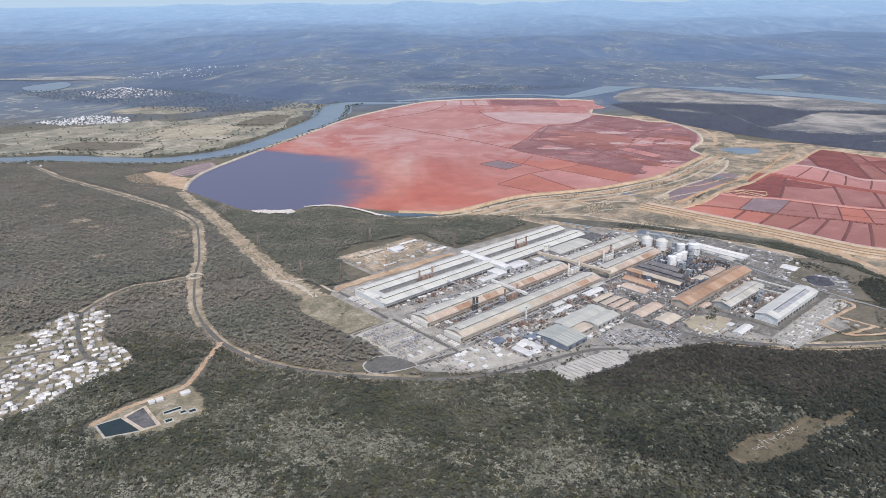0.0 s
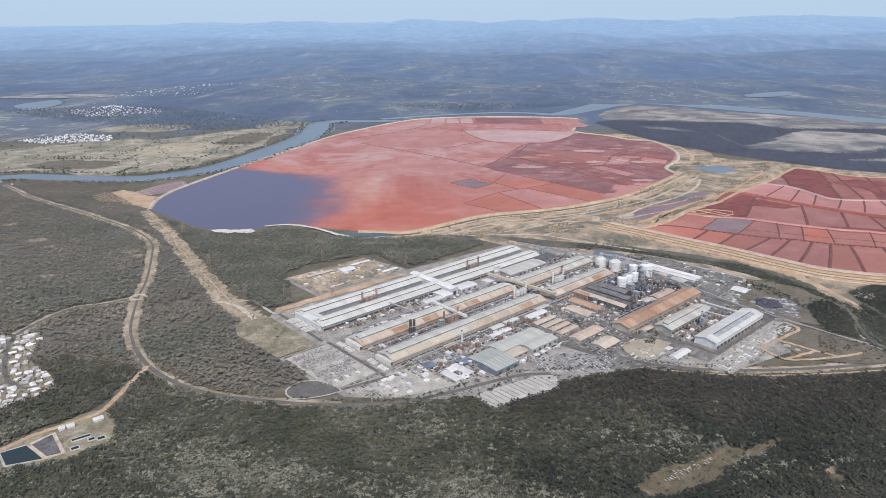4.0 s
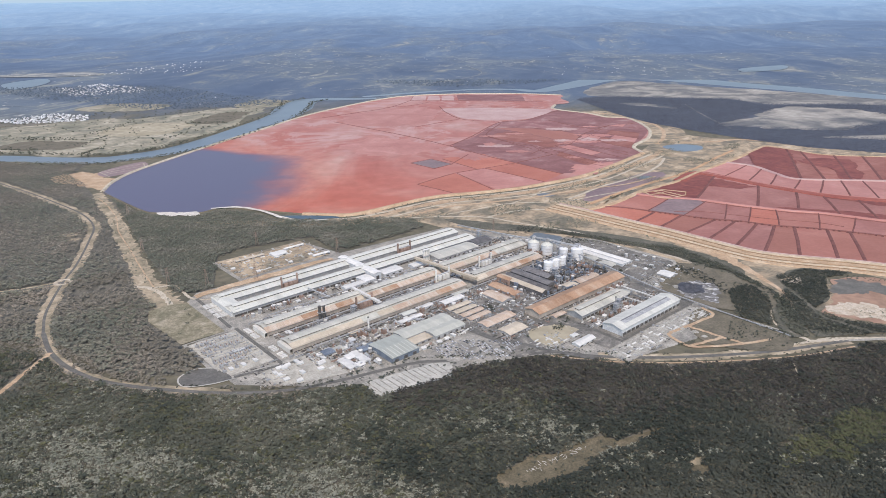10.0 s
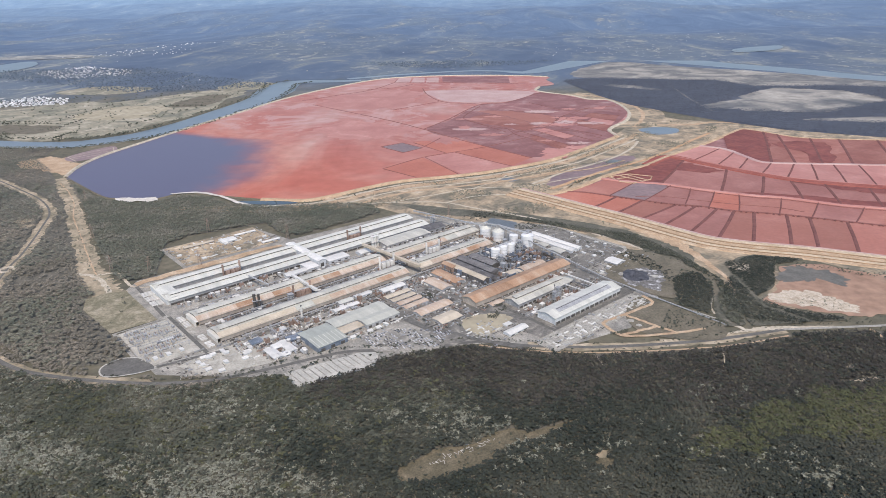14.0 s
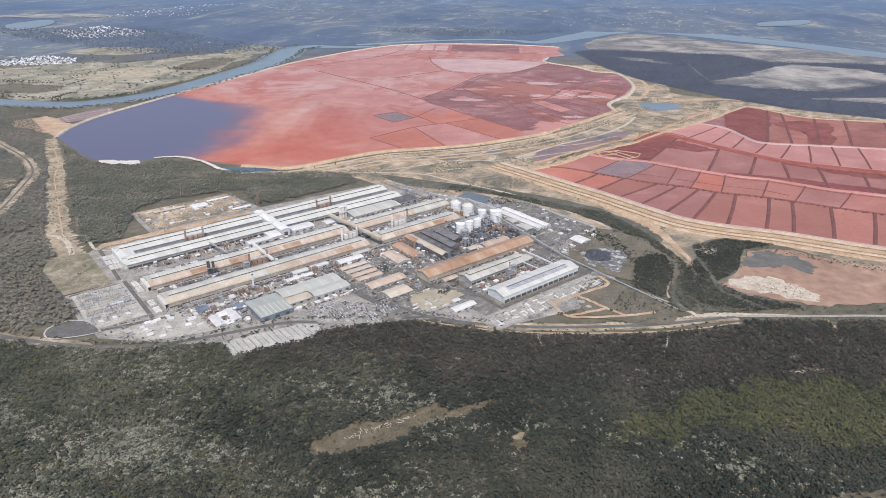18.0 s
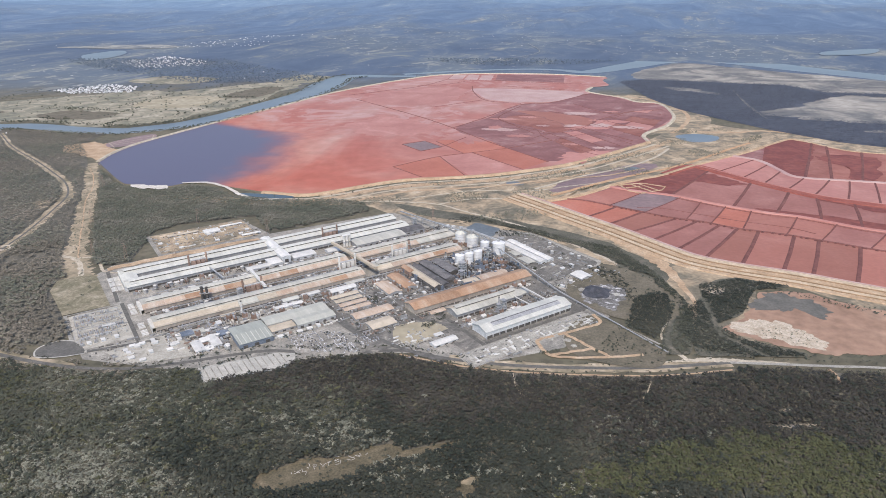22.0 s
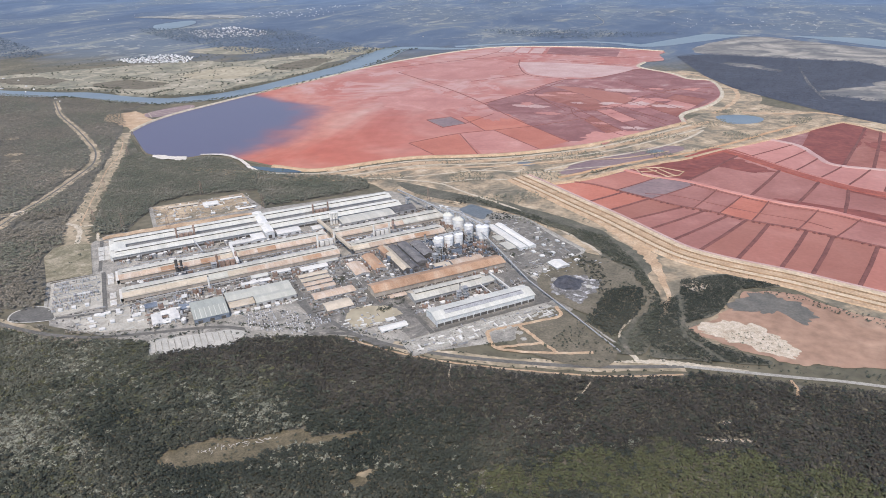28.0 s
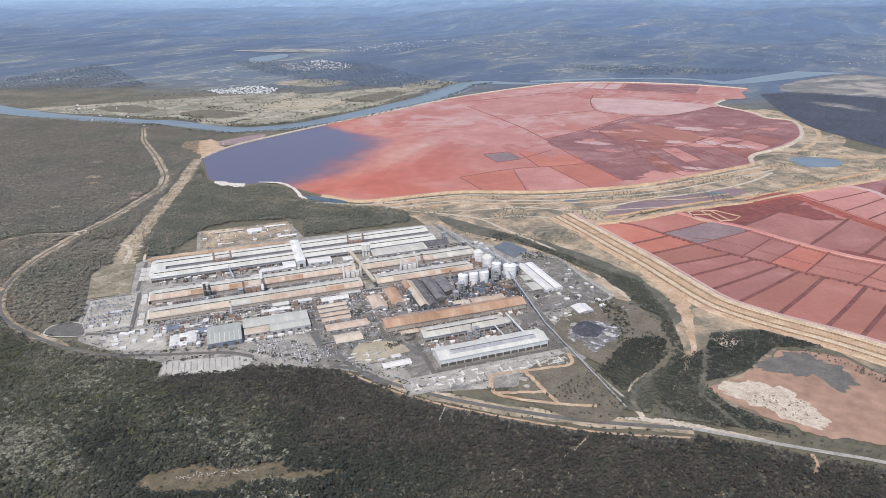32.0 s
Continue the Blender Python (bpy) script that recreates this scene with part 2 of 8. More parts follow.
M_MUD_ROSE = mat("dusty_rose_mud", [(0.28, (0.282, 0.105, 0.072)), (0.5, (0.324, 0.125, 0.088)), (0.72, (0.362, 0.154, 0.111))], 0.05, rough=0.65, fine=24, grain=0.10, vary=0.07, warp=0.8)
M_MUD_BROWN = mat("brown_red_mud", [(0.30, (0.215, 0.067, 0.049)), (0.46, (0.275, 0.097, 0.070)), (0.60, (0.330, 0.133, 0.098)), (0.74, (0.400, 0.192, 0.150))], 0.06, rough=0.7, fine=14, grain=0.12, vary=0.10, warp=1.0)
M_MUD_MAUVE = mat("mauve_rose_mud", [(0.30, (0.262, 0.100, 0.077)), (0.48, (0.302, 0.123, 0.097)), (0.60, (0.345, 0.151, 0.121)), (0.74, (0.410, 0.206, 0.172))], 0.05, rough=0.65, fine=18, grain=0.12, vary=0.10, warp=1.0)
M_MUD_DUSTY = mat("dusty_salmon_mud", [(0.28, (0.335, 0.121, 0.086)), (0.5, (0.375, 0.144, 0.104)), (0.72, (0.430, 0.186, 0.141))], 0.05, rough=0.65, fine=20, grain=0.10, vary=0.09, warp=0.9)
M_MUD_BANK = two("wet_red_bank", (0.240, 0.059, 0.040), (0.337, 0.100, 0.069), 0.25, rough=0.75)
M_RIDGE_MID = two("brown_red_ridge", (0.130, 0.047, 0.040), (0.195, 0.078, 0.064), 0.3, rough=0.9)
M_DRAIN = two("brown_drain_soil", (0.190, 0.130, 0.075), (0.390, 0.250, 0.145), 0.35, rough=0.9, grain=0.25)
M_RIDGE_SOFT = two("dull_red_ridge", (0.175, 0.066, 0.057), (0.245, 0.102, 0.086), 0.3, rough=0.9)
M_MUD_DARK = mat("dark_red_mud", [(0.3, (0.194, 0.074, 0.067)), (0.48, (0.243, 0.101, 0.090)), (0.60, (0.297, 0.142, 0.127)), (0.72, (0.405, 0.267, 0.245))], 0.07, rough=0.7, fine=10, grain=0.15, vary=0.12, warp=0.9)
M_MUD_DEEP = two("deep_red_mud", (0.158, 0.040, 0.032), (0.255, 0.078, 0.058), 0.10, rough=0.75, warp=0.8)
M_MUD_PINK = mat("pink_drying_mud", [(0.3, (0.383, 0.152, 0.123)), (0.55, (0.449, 0.199, 0.160)), (0.75, (0.530, 0.278, 0.229))], 0.06, rough=0.6, fine=12, grain=0.10, vary=0.08, warp=1.0)
M_MUD_PALE = mat("pale_pink_crust", [(0.35, (0.42, 0.25, 0.22)), (0.6, (0.50, 0.34, 0.30)), (0.8, (0.56, 0.44, 0.40))], 0.07, rough=0.6, fine=14, grain=0.12)
M_MUD_GREY = two("mauve_grey_mud", (0.185, 0.118, 0.112), (0.255, 0.165, 0.150), 0.12, rough=0.5, vary=0.1)
M_RIDGE = two("dark_red_ridge", (0.10, 0.038, 0.034), (0.165, 0.066, 0.056), 0.3, rough=0.9)
M_YARD_DARK = mat("dark_yard_ground", [(0.3, (0.105, 0.099, 0.087)), (0.46, (0.150, 0.141, 0.124)), (0.58, (0.210, 0.194, 0.167)), (0.70, (0.340, 0.310, 0.260)), (0.8, (0.430, 0.394, 0.326))], 0.30, rough=0.9, fine=9, grain=0.3, detail=8, warp=0.8)
M_POND_GREY = two("grey_pond_water", (0.085, 0.097, 0.10), (0.135, 0.143, 0.14), 0.3, rough=0.35)
M_WHITE_SAND = two("white_sand", (0.50, 0.45, 0.38), (0.68, 0.63, 0.56), 0.5, rough=0.9)
M_SAND_GRASS = two("sandy_grass", (0.30, 0.26, 0.175), (0.42, 0.365, 0.265), 0.05, rough=0.9, warp=0.8)
M_LAWN = mat("patchy_lawn", [(0.30, (0.135, 0.125, 0.078)), (0.46, (0.20, 0.178, 0.115)), (0.58, (0.285, 0.245, 0.168)), (0.72, (0.40, 0.35, 0.265))], 0.30, rough=0.9, fine=8, grain=0.3, detail=8, warp=0.8)
M_PEACH = two("peach_gravel", (0.44, 0.335, 0.225), (0.58, 0.465, 0.335), 0.3, rough=0.9, grain=0.2)
M_SWITCH = mat("beige_hardstand", [(0.3, (0.300, 0.281, 0.237)), (0.5, (0.400, 0.374, 0.316)), (0.7, (0.490, 0.458, 0.391))], 0.45, rough=0.9, fine=8, grain=0.22, warp=0.6, detail=8)


def link(nt, a, b):
    nt.links.new(a, b)


def maths(nt, op, a, b=0.0, c=None):
    node = nt.nodes.new("ShaderNodeMath")
    node.operation = op
    for k, v in enumerate((a, b) if c is None else (a, b, c)):
        if isinstance(v, (int, float)):
            node.inputs[k].default_value = v
        else:
            nt.links.new(v, node.inputs[k])
    return node.outputs[0]


def lake_material():
    """Red mud running out under the blue-violet water of the settling lake, with a ragged shallow margin."""
    m = mat("red_lake", [(0.28, (0.345, 0.122, 0.098)), (0.45, (0.395, 0.162, 0.132)), (0.56, (0.42, 0.21, 0.178)), (0.64, (0.435, 0.245, 0.21)), (0.74, (0.46, 0.30, 0.26))],
            0.020, rough=0.5, fine=9, grain=0.12, stretch=(1.0, 0.55, 1), warp=1.2, detail=7)
    nt = m.node_tree
    bsdf = nt.nodes["Principled BSDF"]
    base = bsdf.inputs["Base Color"].links[0].from_socket
    geo = nt.nodes.new("ShaderNodeNewGeometry")
    sep = nt.nodes.new("ShaderNodeSeparateXYZ")
    link(nt, geo.outputs["Position"], sep.inputs[0])
    x, y = sep.outputs[0], sep.outputs[1]
    edge = maths(nt, "ADD", x, 45.0)
    edge = maths(nt, "ADD", edge, maths(nt, "MULTIPLY", maths(nt, "MAXIMUM", maths(nt, "SUBTRACT", y, 252.0), 0.0), 0.40))
    edge = maths(nt, "ADD", edge, maths(nt, "MULTIPLY", maths(nt, "MAXIMUM", maths(nt, "SUBTRACT", y, 300.0), 0.0), 2.4))
    no = nt.nodes.new("ShaderNodeTexNoise")
    no.inputs["Scale"].default_value, no.inputs["Detail"].default_value = 0.045, 5
    link(nt, geo.outputs["Position"], no.inputs["Vector"])
    edge = maths(nt, "ADD", edge, maths(nt, "MULTIPLY", maths(nt, "SUBTRACT", no.outputs[0], 0.5), 34.0))
    rng = nt.nodes.new("ShaderNodeMapRange")
    rng.interpolation_type = "SMOOTHSTEP"
    rng.inputs["From Min"].default_value, rng.inputs["From Max"].default_value = -13.0, 15.0
    link(nt, edge, rng.inputs["Value"])
    mix = nt.nodes.new("ShaderNodeMix")
    mix.data_type = "RGBA"
    link(nt, rng.outputs[0], mix.inputs["Factor"])
    mix.inputs[6].default_value = (0.098, 0.088, 0.138, 1)
    warm = nt.nodes.new("ShaderNodeMapRange")
    warm.interpolation_type = "SMOOTHSTEP"
    warm.inputs["From Min"].default_value, warm.inputs["From Max"].default_value = 215.0, 350.0
    warm.inputs["To Min"].default_value, warm.inputs["To Max"].default_value = 1.0, 0.0
    link(nt, maths(nt, "ADD", maths(nt, "ADD", y, maths(nt, "MULTIPLY", x, 0.9)), maths(nt, "MULTIPLY", no.outputs[0], 60.0)), warm.inputs["Value"])
    tint = nt.nodes.new("ShaderNodeMix")
    tint.data_type, tint.blend_type = "RGBA", "MULTIPLY"
    link(nt, warm.outputs[0], tint.inputs["Factor"]), link(nt, base, tint.inputs[6])
    tint.inputs[7].default_value = (1.14, 0.86, 0.72, 1)
    streak = nt.nodes.new("ShaderNodeTexNoise")
    streak.inputs["Scale"].default_value, streak.inputs["Detail"].default_value, streak.inputs["Roughness"].default_value, streak.inputs["Distortion"].default_value = 0.035, 10, 0.66, 2.2
    link(nt, geo.outputs["Position"], streak.inputs["Vector"])
    salt = nt.nodes.new("ShaderNodeMapRange")
    salt.inputs["From Min"].default_value, salt.inputs["From Max"].default_value = 0.505, 0.575
    salt.inputs["To Min"].default_value, salt.inputs["To Max"].default_value = 0.0, 0.6
    link(nt, streak.outputs[0], salt.inputs["Value"])
    inland = nt.nodes.new("ShaderNodeMapRange")
    inland.interpolation_type = "SMOOTHSTEP"
    inland.inputs["From Min"].default_value, inland.inputs["From Max"].default_value = 272.0, 330.0
    link(nt, maths(nt, "ADD", y, maths(nt, "MULTIPLY", x, 0.25)), inland.inputs["Value"])
    crust = nt.nodes.new("ShaderNodeMix")
    crust.data_type = "RGBA"
    link(nt, maths(nt, "MULTIPLY", salt.outputs[0], inland.outputs[0]), crust.inputs["Factor"])
    link(nt, tint.outputs[2], crust.inputs[6])
    crust.inputs[7].default_value = (0.50, 0.325, 0.295, 1)
    link(nt, crust.outputs[2], mix.inputs[7])
    link(nt, mix.outputs[2], bsdf.inputs["Base Color"])
    r = nt.nodes.new("ShaderNodeMapRange")
    r.inputs["To Min"].default_value, r.inputs["To Max"].default_value = 0.35, 0.6
    link(nt, rng.outputs[0], r.inputs["Value"])
    link(nt, r.outputs[0], bsdf.inputs["Roughness"])
    bsdf.inputs["Specular IOR Level"].default_value = 0.16
    return m


def land_material():
    """Open scrub country: dry grass and bush near, paddocks and ranges beyond the river, with distance haze painted in
    as blue.
    """
    m = mat("open_land", [(0.30, (0.085, 0.080, 0.055)), (0.5, (0.12, 0.108, 0.072)), (0.68, (0.18, 0.155, 0.105)), (0.8, (0.27, 0.225, 0.155))],
            0.05, rough=0.9, fine=10, grain=0.3, detail=8)
    nt = m.node_tree
    bsdf = nt.nodes["Principled BSDF"]
    near = bsdf.inputs["Base Color"].links[0].from_socket
    geo = nt.nodes.new("ShaderNodeNewGeometry")
    no = nt.nodes.new("ShaderNodeTexNoise")
    no.inputs["Scale"].default_value, no.inputs["Detail"].default_value, no.inputs["Roughness"].default_value = 0.022, 11, 0.68
    no.inputs["Distortion"].default_value = 0.8
    squeeze = nt.nodes.new("ShaderNodeMapping")
    squeeze.inputs["Scale"].default_value = (1.0, 0.42, 0.3)
    link(nt, geo.outputs["Position"], squeeze.inputs["Vector"])
    link(nt, squeeze.outputs[0], no.inputs["Vector"])

    def tones(stops):
        ramp = nt.nodes.new("ShaderNodeValToRGB")
        el = ramp.color_ramp.elements
        while len(el) < len(stops):
            el.new(0.5)
        for e, (at_, c) in zip(el, stops):
            e.position, e.color = at_, (*c, 1)
        link(nt, no.outputs[0], ramp.inputs[0])
        return ramp.outputs[0]

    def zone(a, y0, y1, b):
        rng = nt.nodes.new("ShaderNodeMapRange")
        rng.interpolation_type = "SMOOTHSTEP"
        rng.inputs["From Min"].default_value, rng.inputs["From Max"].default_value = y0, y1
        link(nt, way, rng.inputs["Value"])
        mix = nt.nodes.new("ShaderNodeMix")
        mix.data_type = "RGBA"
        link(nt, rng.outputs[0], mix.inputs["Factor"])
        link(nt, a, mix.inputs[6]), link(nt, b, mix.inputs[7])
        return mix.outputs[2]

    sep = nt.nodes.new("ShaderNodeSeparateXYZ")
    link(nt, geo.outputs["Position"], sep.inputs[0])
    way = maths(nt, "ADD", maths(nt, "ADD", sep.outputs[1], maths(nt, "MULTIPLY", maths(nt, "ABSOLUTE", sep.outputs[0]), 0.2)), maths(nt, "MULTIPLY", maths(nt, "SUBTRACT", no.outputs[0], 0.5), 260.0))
    # Base colours turn bluer, then paler, with distance: aerial haze painted in.
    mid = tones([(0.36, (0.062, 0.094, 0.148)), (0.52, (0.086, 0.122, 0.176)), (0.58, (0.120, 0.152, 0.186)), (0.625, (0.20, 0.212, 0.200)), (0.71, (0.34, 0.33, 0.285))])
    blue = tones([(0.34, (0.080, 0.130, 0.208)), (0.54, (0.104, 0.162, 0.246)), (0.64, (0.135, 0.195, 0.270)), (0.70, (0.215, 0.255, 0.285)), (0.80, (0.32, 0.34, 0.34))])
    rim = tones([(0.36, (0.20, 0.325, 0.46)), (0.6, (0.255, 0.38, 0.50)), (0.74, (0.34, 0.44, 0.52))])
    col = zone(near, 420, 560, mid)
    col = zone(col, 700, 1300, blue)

    def spots(scale, lo, hi, most, squeeze_y, warp):
        """A ragged mask of clearings, farms and scars."""
        where = nt.nodes.new("ShaderNodeMapping")
        where.inputs["Scale"].default_value = (1.0, squeeze_y, 0.3)
        link(nt, geo.outputs["Position"], where.inputs["Vector"])
        tex = nt.nodes.new("ShaderNodeTexNoise")
        tex.inputs["Scale"].default_value, tex.inputs["Detail"].default_value, tex.inputs["Roughness"].default_value, tex.inputs["Distortion"].default_value = scale, 6, 0.6, warp
        link(nt, where.outputs[0], tex.inputs["Vector"])
        fade = nt.nodes.new("ShaderNodeMapRange")
        fade.inputs["From Min"].default_value, fade.inputs["From Max"].default_value = lo, hi
        fade.inputs["To Min"].default_value, fade.inputs["To Max"].default_value = 0.0, most
        link(nt, tex.outputs[0], fade.inputs["Value"])
        return fade.outputs[0]

    def lay(a, mask, colour):
        mix = nt.nodes.new("ShaderNodeMix")
        mix.data_type = "RGBA"
        link(nt, mask, mix.inputs["Factor"]), link(nt, a, mix.inputs[6])
        mix.inputs[7].default_value = (*colour, 1)
        return mix.outputs[2]

    valleys = spots(0.0065, 0.46, 0.60, 1.0, 0.5, 0.4)
    reach = nt.nodes.new("ShaderNodeMapRange")
    reach.inputs["From Min"].default_value, reach.inputs["From Max"].default_value = 430.0, 520.0
    link(nt, way, reach.inputs["Value"])
    fewer = nt.nodes.new("ShaderNodeMapRange")
    fewer.inputs["From Min"].default_value, fewer.inputs["From Max"].default_value = 900.0, 2200.0
    fewer.inputs["To Min"].default_value, fewer.inputs["To Max"].default_value = 1.0, 0.25
    link(nt, way, fewer.inputs["Value"])
    beyond = maths(nt, "MULTIPLY", reach.outputs[0], fewer.outputs[0])
    col = lay(col, maths(nt, "MULTIPLY", beyond, maths(nt, "MULTIPLY", valleys, 0.45)), (0.150, 0.178, 0.185))
    col = lay(col, maths(nt, "MULTIPLY", beyond, maths(nt, "MULTIPLY", valleys, spots(0.055, 0.56, 0.62, 0.85, 0.6, 1.2))), (0.30, 0.30, 0.265))
    col = lay(col, maths(nt, "MULTIPLY", beyond, maths(nt, "MULTIPLY", valleys, spots(0.16, 0.63, 0.67, 0.9, 0.7, 0.6))), (0.48, 0.47, 0.43))
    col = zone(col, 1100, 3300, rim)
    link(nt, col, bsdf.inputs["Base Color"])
    return m


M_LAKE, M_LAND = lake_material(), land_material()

# ---- geometry helpers ----
PLANT_X, PLANT_Y, PLANT_TURN = -14.0, 127.05, 45.56
_c, _s = math.cos(radians(PLANT_TURN)), math.sin(radians(PLANT_TURN))


def P(u, v):
    """Plan of the works (u along the long sheds, v across them) to the world."""
    return PLANT_X + _c * u - _s * v, PLANT_Y + _s * u + _c * v


class Geo:
    """A mesh in the making."""

    def __init__(self):
        self.v, self.f = [], []

    def add(self, vs, fs):
        n = len(self.v)
        self.v += vs
        self.f += [tuple(i + n for i in f) for f in fs]
        return self

    def box(self, x0, x1, y0, y1, z0, z1):
        return self.add([(x, y, z) for z in (z0, z1) for y in (y0, y1) for x in (x0, x1)],
                        [(0, 2, 3, 1), (4, 5, 7, 6), (0, 1, 5, 4), (1, 3, 7, 5), (3, 2, 6, 7), (2, 0, 4, 6)])

    def slab(self, a, b, thick):
        """A sloping sheet between two edges a (two points) and b (two points), with thickness downwards."""
        top = [a[0], a[1], b[1], b[0]]
        low = [(x, y, z - thick) for x, y, z in top]
        return self.add(top + low, [(0, 1, 2, 3), (7, 6, 5, 4), (0, 4, 5, 1), (1, 5, 6, 2), (2, 6, 7, 3), (3, 7, 4, 0)])

    def cyl(self, x, y, z0, z1, r, r1=None, n=14, cap=True):
        r1 = r if r1 is None else r1
        ring = lambda z, q: [(x + q * math.cos(k * math.tau / n), y + q * math.sin(k * math.tau / n), z) for k in range(n)]
        fs = [(k, (k + 1) % n, n + (k + 1) % n, n + k) for k in range(n)]
        if cap:
            fs += [tuple(range(n, 2 * n)), tuple(range(n - 1, -1, -1))]
        return self.add(ring(z0, r) + ring(z1, r1), fs)

    def beam(self, a, b, w, n=4):
        a, b = Vector(a), Vector(b)
        d = (b - a).normalized()
        s = d.cross(Vector((0, 0, 1)))
        s = s.normalized() if s.length > 1e-4 else Vector((1, 0, 0))
        t = d.cross(s)
        vs = [tuple(p + w * (math.cos(q) * s + math.sin(q) * t)) for p in (a, b) for q in [(k + 0.5) * math.tau / n for k in range(n)]]
        return self.add(vs, [(k, n + k, n + (k + 1) % n, (k + 1) % n) for k in range(n)] + [tuple(range(n)), tuple(range(2 * n - 1, n - 1, -1))])

    def poly(self, pts, z):
        return self.add([(x, y, z) for x, y in pts], [tuple(range(len(pts)))])

    def mesh(self, name, smooth=False):
        me = bpy.data.meshes.new(name)
        me.from_pydata(self.v, [], self.f)
        if smooth:
            me.shade_smooth()
        return me


def thing(name, m, label, category, group="", kind=""):
    ob = new(name)
    ob.matrix_basis = m
    return tagged(ob, label, category, group, kind)


def part(name, geo, material, parent, label=""):
    me = geo if isinstance(geo, bpy.types.Mesh) else geo.mesh(name)
    if not me.materials:
        me.materials.append(material)
    ob = new(name, me)
    ob.parent = parent
    if label:
        ob["label"] = label
    return ob


def solo(name, geo, material, label, category, group="", kind="", m=None):
    me = geo if isinstance(geo, bpy.types.Mesh) else geo.mesh(name)
    me.materials.append(material)
    ob = new(name, me)
    if m is not None:
        ob.matrix_basis = m
    return tagged(ob, label, category, group, kind)


def curve(pts, closed=False, n=6):
    """A smooth line through the points."""
    p = [np.array(q, float) for q in pts]
    k = len(p)
    out = []
    for i in range(k if closed else k - 1):
        a, b = p[i], p[(i + 1) % k]
        before = p[i - 1] if (closed or i) else 2 * a - b
        after = p[(i + 2) % k] if (closed or i + 2 < k) else 2 * b - a
        for s in np.arange(n) / n:
            out.append(0.5 * (2 * a + (b - before) * s + (2 * before - 5 * a + 4 * b - after) * s**2 + (3 * a - before - 3 * b + after) * s**3))
    if not closed:
        out.append(p[-1])
    return [tuple(map(float, q)) for q in out]


def sides(pts, width):
    a = np.array(pts)
    d = np.gradient(a, axis=0)
    d /= np.linalg.norm(d, axis=1)[:, None] + 1e-9
    nrm = np.stack([-d[:, 1], d[:, 0]], 1)
    w = np.asarray(width, float)
    if w.ndim:
        w = np.interp(np.linspace(0, 1, len(a)), np.linspace(0, 1, len(w)), w)[:, None]
    return a, nrm, w


LAID = [0]


def lift():
    """Each sheet laid on the ground lies a hair above the one before, so that no two share a plane."""
    LAID[0] += 1
    return LAID[0] * 0.0004


def strip(name, pts, width, z, material, label, category, smooth=True, n=6, kind="structure", rag=0.0):
    """A flat ribbon along a line: road, river, track."""
    line = curve(pts, n=n) if smooth else pts
    a, nrm, w = sides(line, width)
    j = 1 + rag * np.random.uniform(-1, 1, (len(a), 1))
    left, right = a + nrm * w / 2 * j, a - nrm * w / 2 * (2 - j)
    k, z = len(a), z + lift()
    g = Geo().add([(*q, z) for q in left] + [(*q, z) for q in right], [(i, i + k, i + k + 1, i + 1) for i in range(k - 1)])
    return solo(name, g, material, label, category, kind=kind)


def bank_geo(pts, base, top, z0, z1, n=6, smooth=True):
    line = curve(pts, n=n) if smooth else pts
    a, nrm, _ = sides(line, 1)
    k = len(a)
    rows = [a + nrm * base / 2, a + nrm * top / 2, a - nrm * top / 2, a - nrm * base / 2]
    g = Geo()
    vs = [(*q, z) for row, z in zip(rows, (z0, z1, z1, z0)) for q in row]
    fs = [(r * k + i, (r + 1) * k + i, (r + 1) * k + i + 1, r * k + i + 1) for r in range(3) for i in range(k - 1)]
    fs += [(0, 3 * k, 2 * k, k), (k - 1, 2 * k - 1, 3 * k - 1, 4 * k - 1)]
    return g.add(vs, fs)


def inside(pts, poly):
    """Which of the points lie in the polygon."""
    x, y = pts[:, 0], pts[:, 1]
    hit = np.zeros(len(pts), bool)
    q = np.array(poly, float)
    for (x0, y0), (x1, y1) in zip(q, np.roll(q, -1, 0)):
        if y0 != y1:
            hit ^= ((y0 > y) != (y1 > y)) & (x < (x1 - x0) * (y - y0) / (y1 - y0) + x0)
    return hit


def near_line(pts, line, far):
    hit = np.zeros(len(pts), bool)
    q = np.array(line, float)
    for a, b in zip(q[:-1], q[1:]):
        d = b - a
        s = np.clip(((pts - a) @ d) / (d @ d + 1e-9), 0, 1)
        hit |= ((pts - a - s[:, None] * d) ** 2).sum(1) < far * far
    return hit


def land_height(x, y):
    """Flat coastal plain, rising to low wooded ranges inland."""
    x, y = np.asarray(x, float), np.asarray(y, float)
    far = np.clip((np.hypot(x * 0.8, y) - 620) / 700, 0, 1)
    far = far * far * (3 - 2 * far)
    w = 0
    for k, (fx, fy, ph) in enumerate([(0.0031, 0.0047, 0.4), (0.0072, -0.0053, 1.9), (-0.0127, 0.0091, 3.1), (0.021, 0.017, 0.7), (0.033, -0.029, 5.1)]):
        w = w + np.sin(fx * x + fy * y + ph + 1.3 * np.sin(0.6 * fy * x - 0.8 * fx * y + k)) * (0.62**k)
    ranges = np.clip((np.hypot(x * 0.7, y) - 1300) / 3200, 0, 1) ** 1.3
    return far * (9 + 7.5 * w) + ranges * (152 + 4 * w)


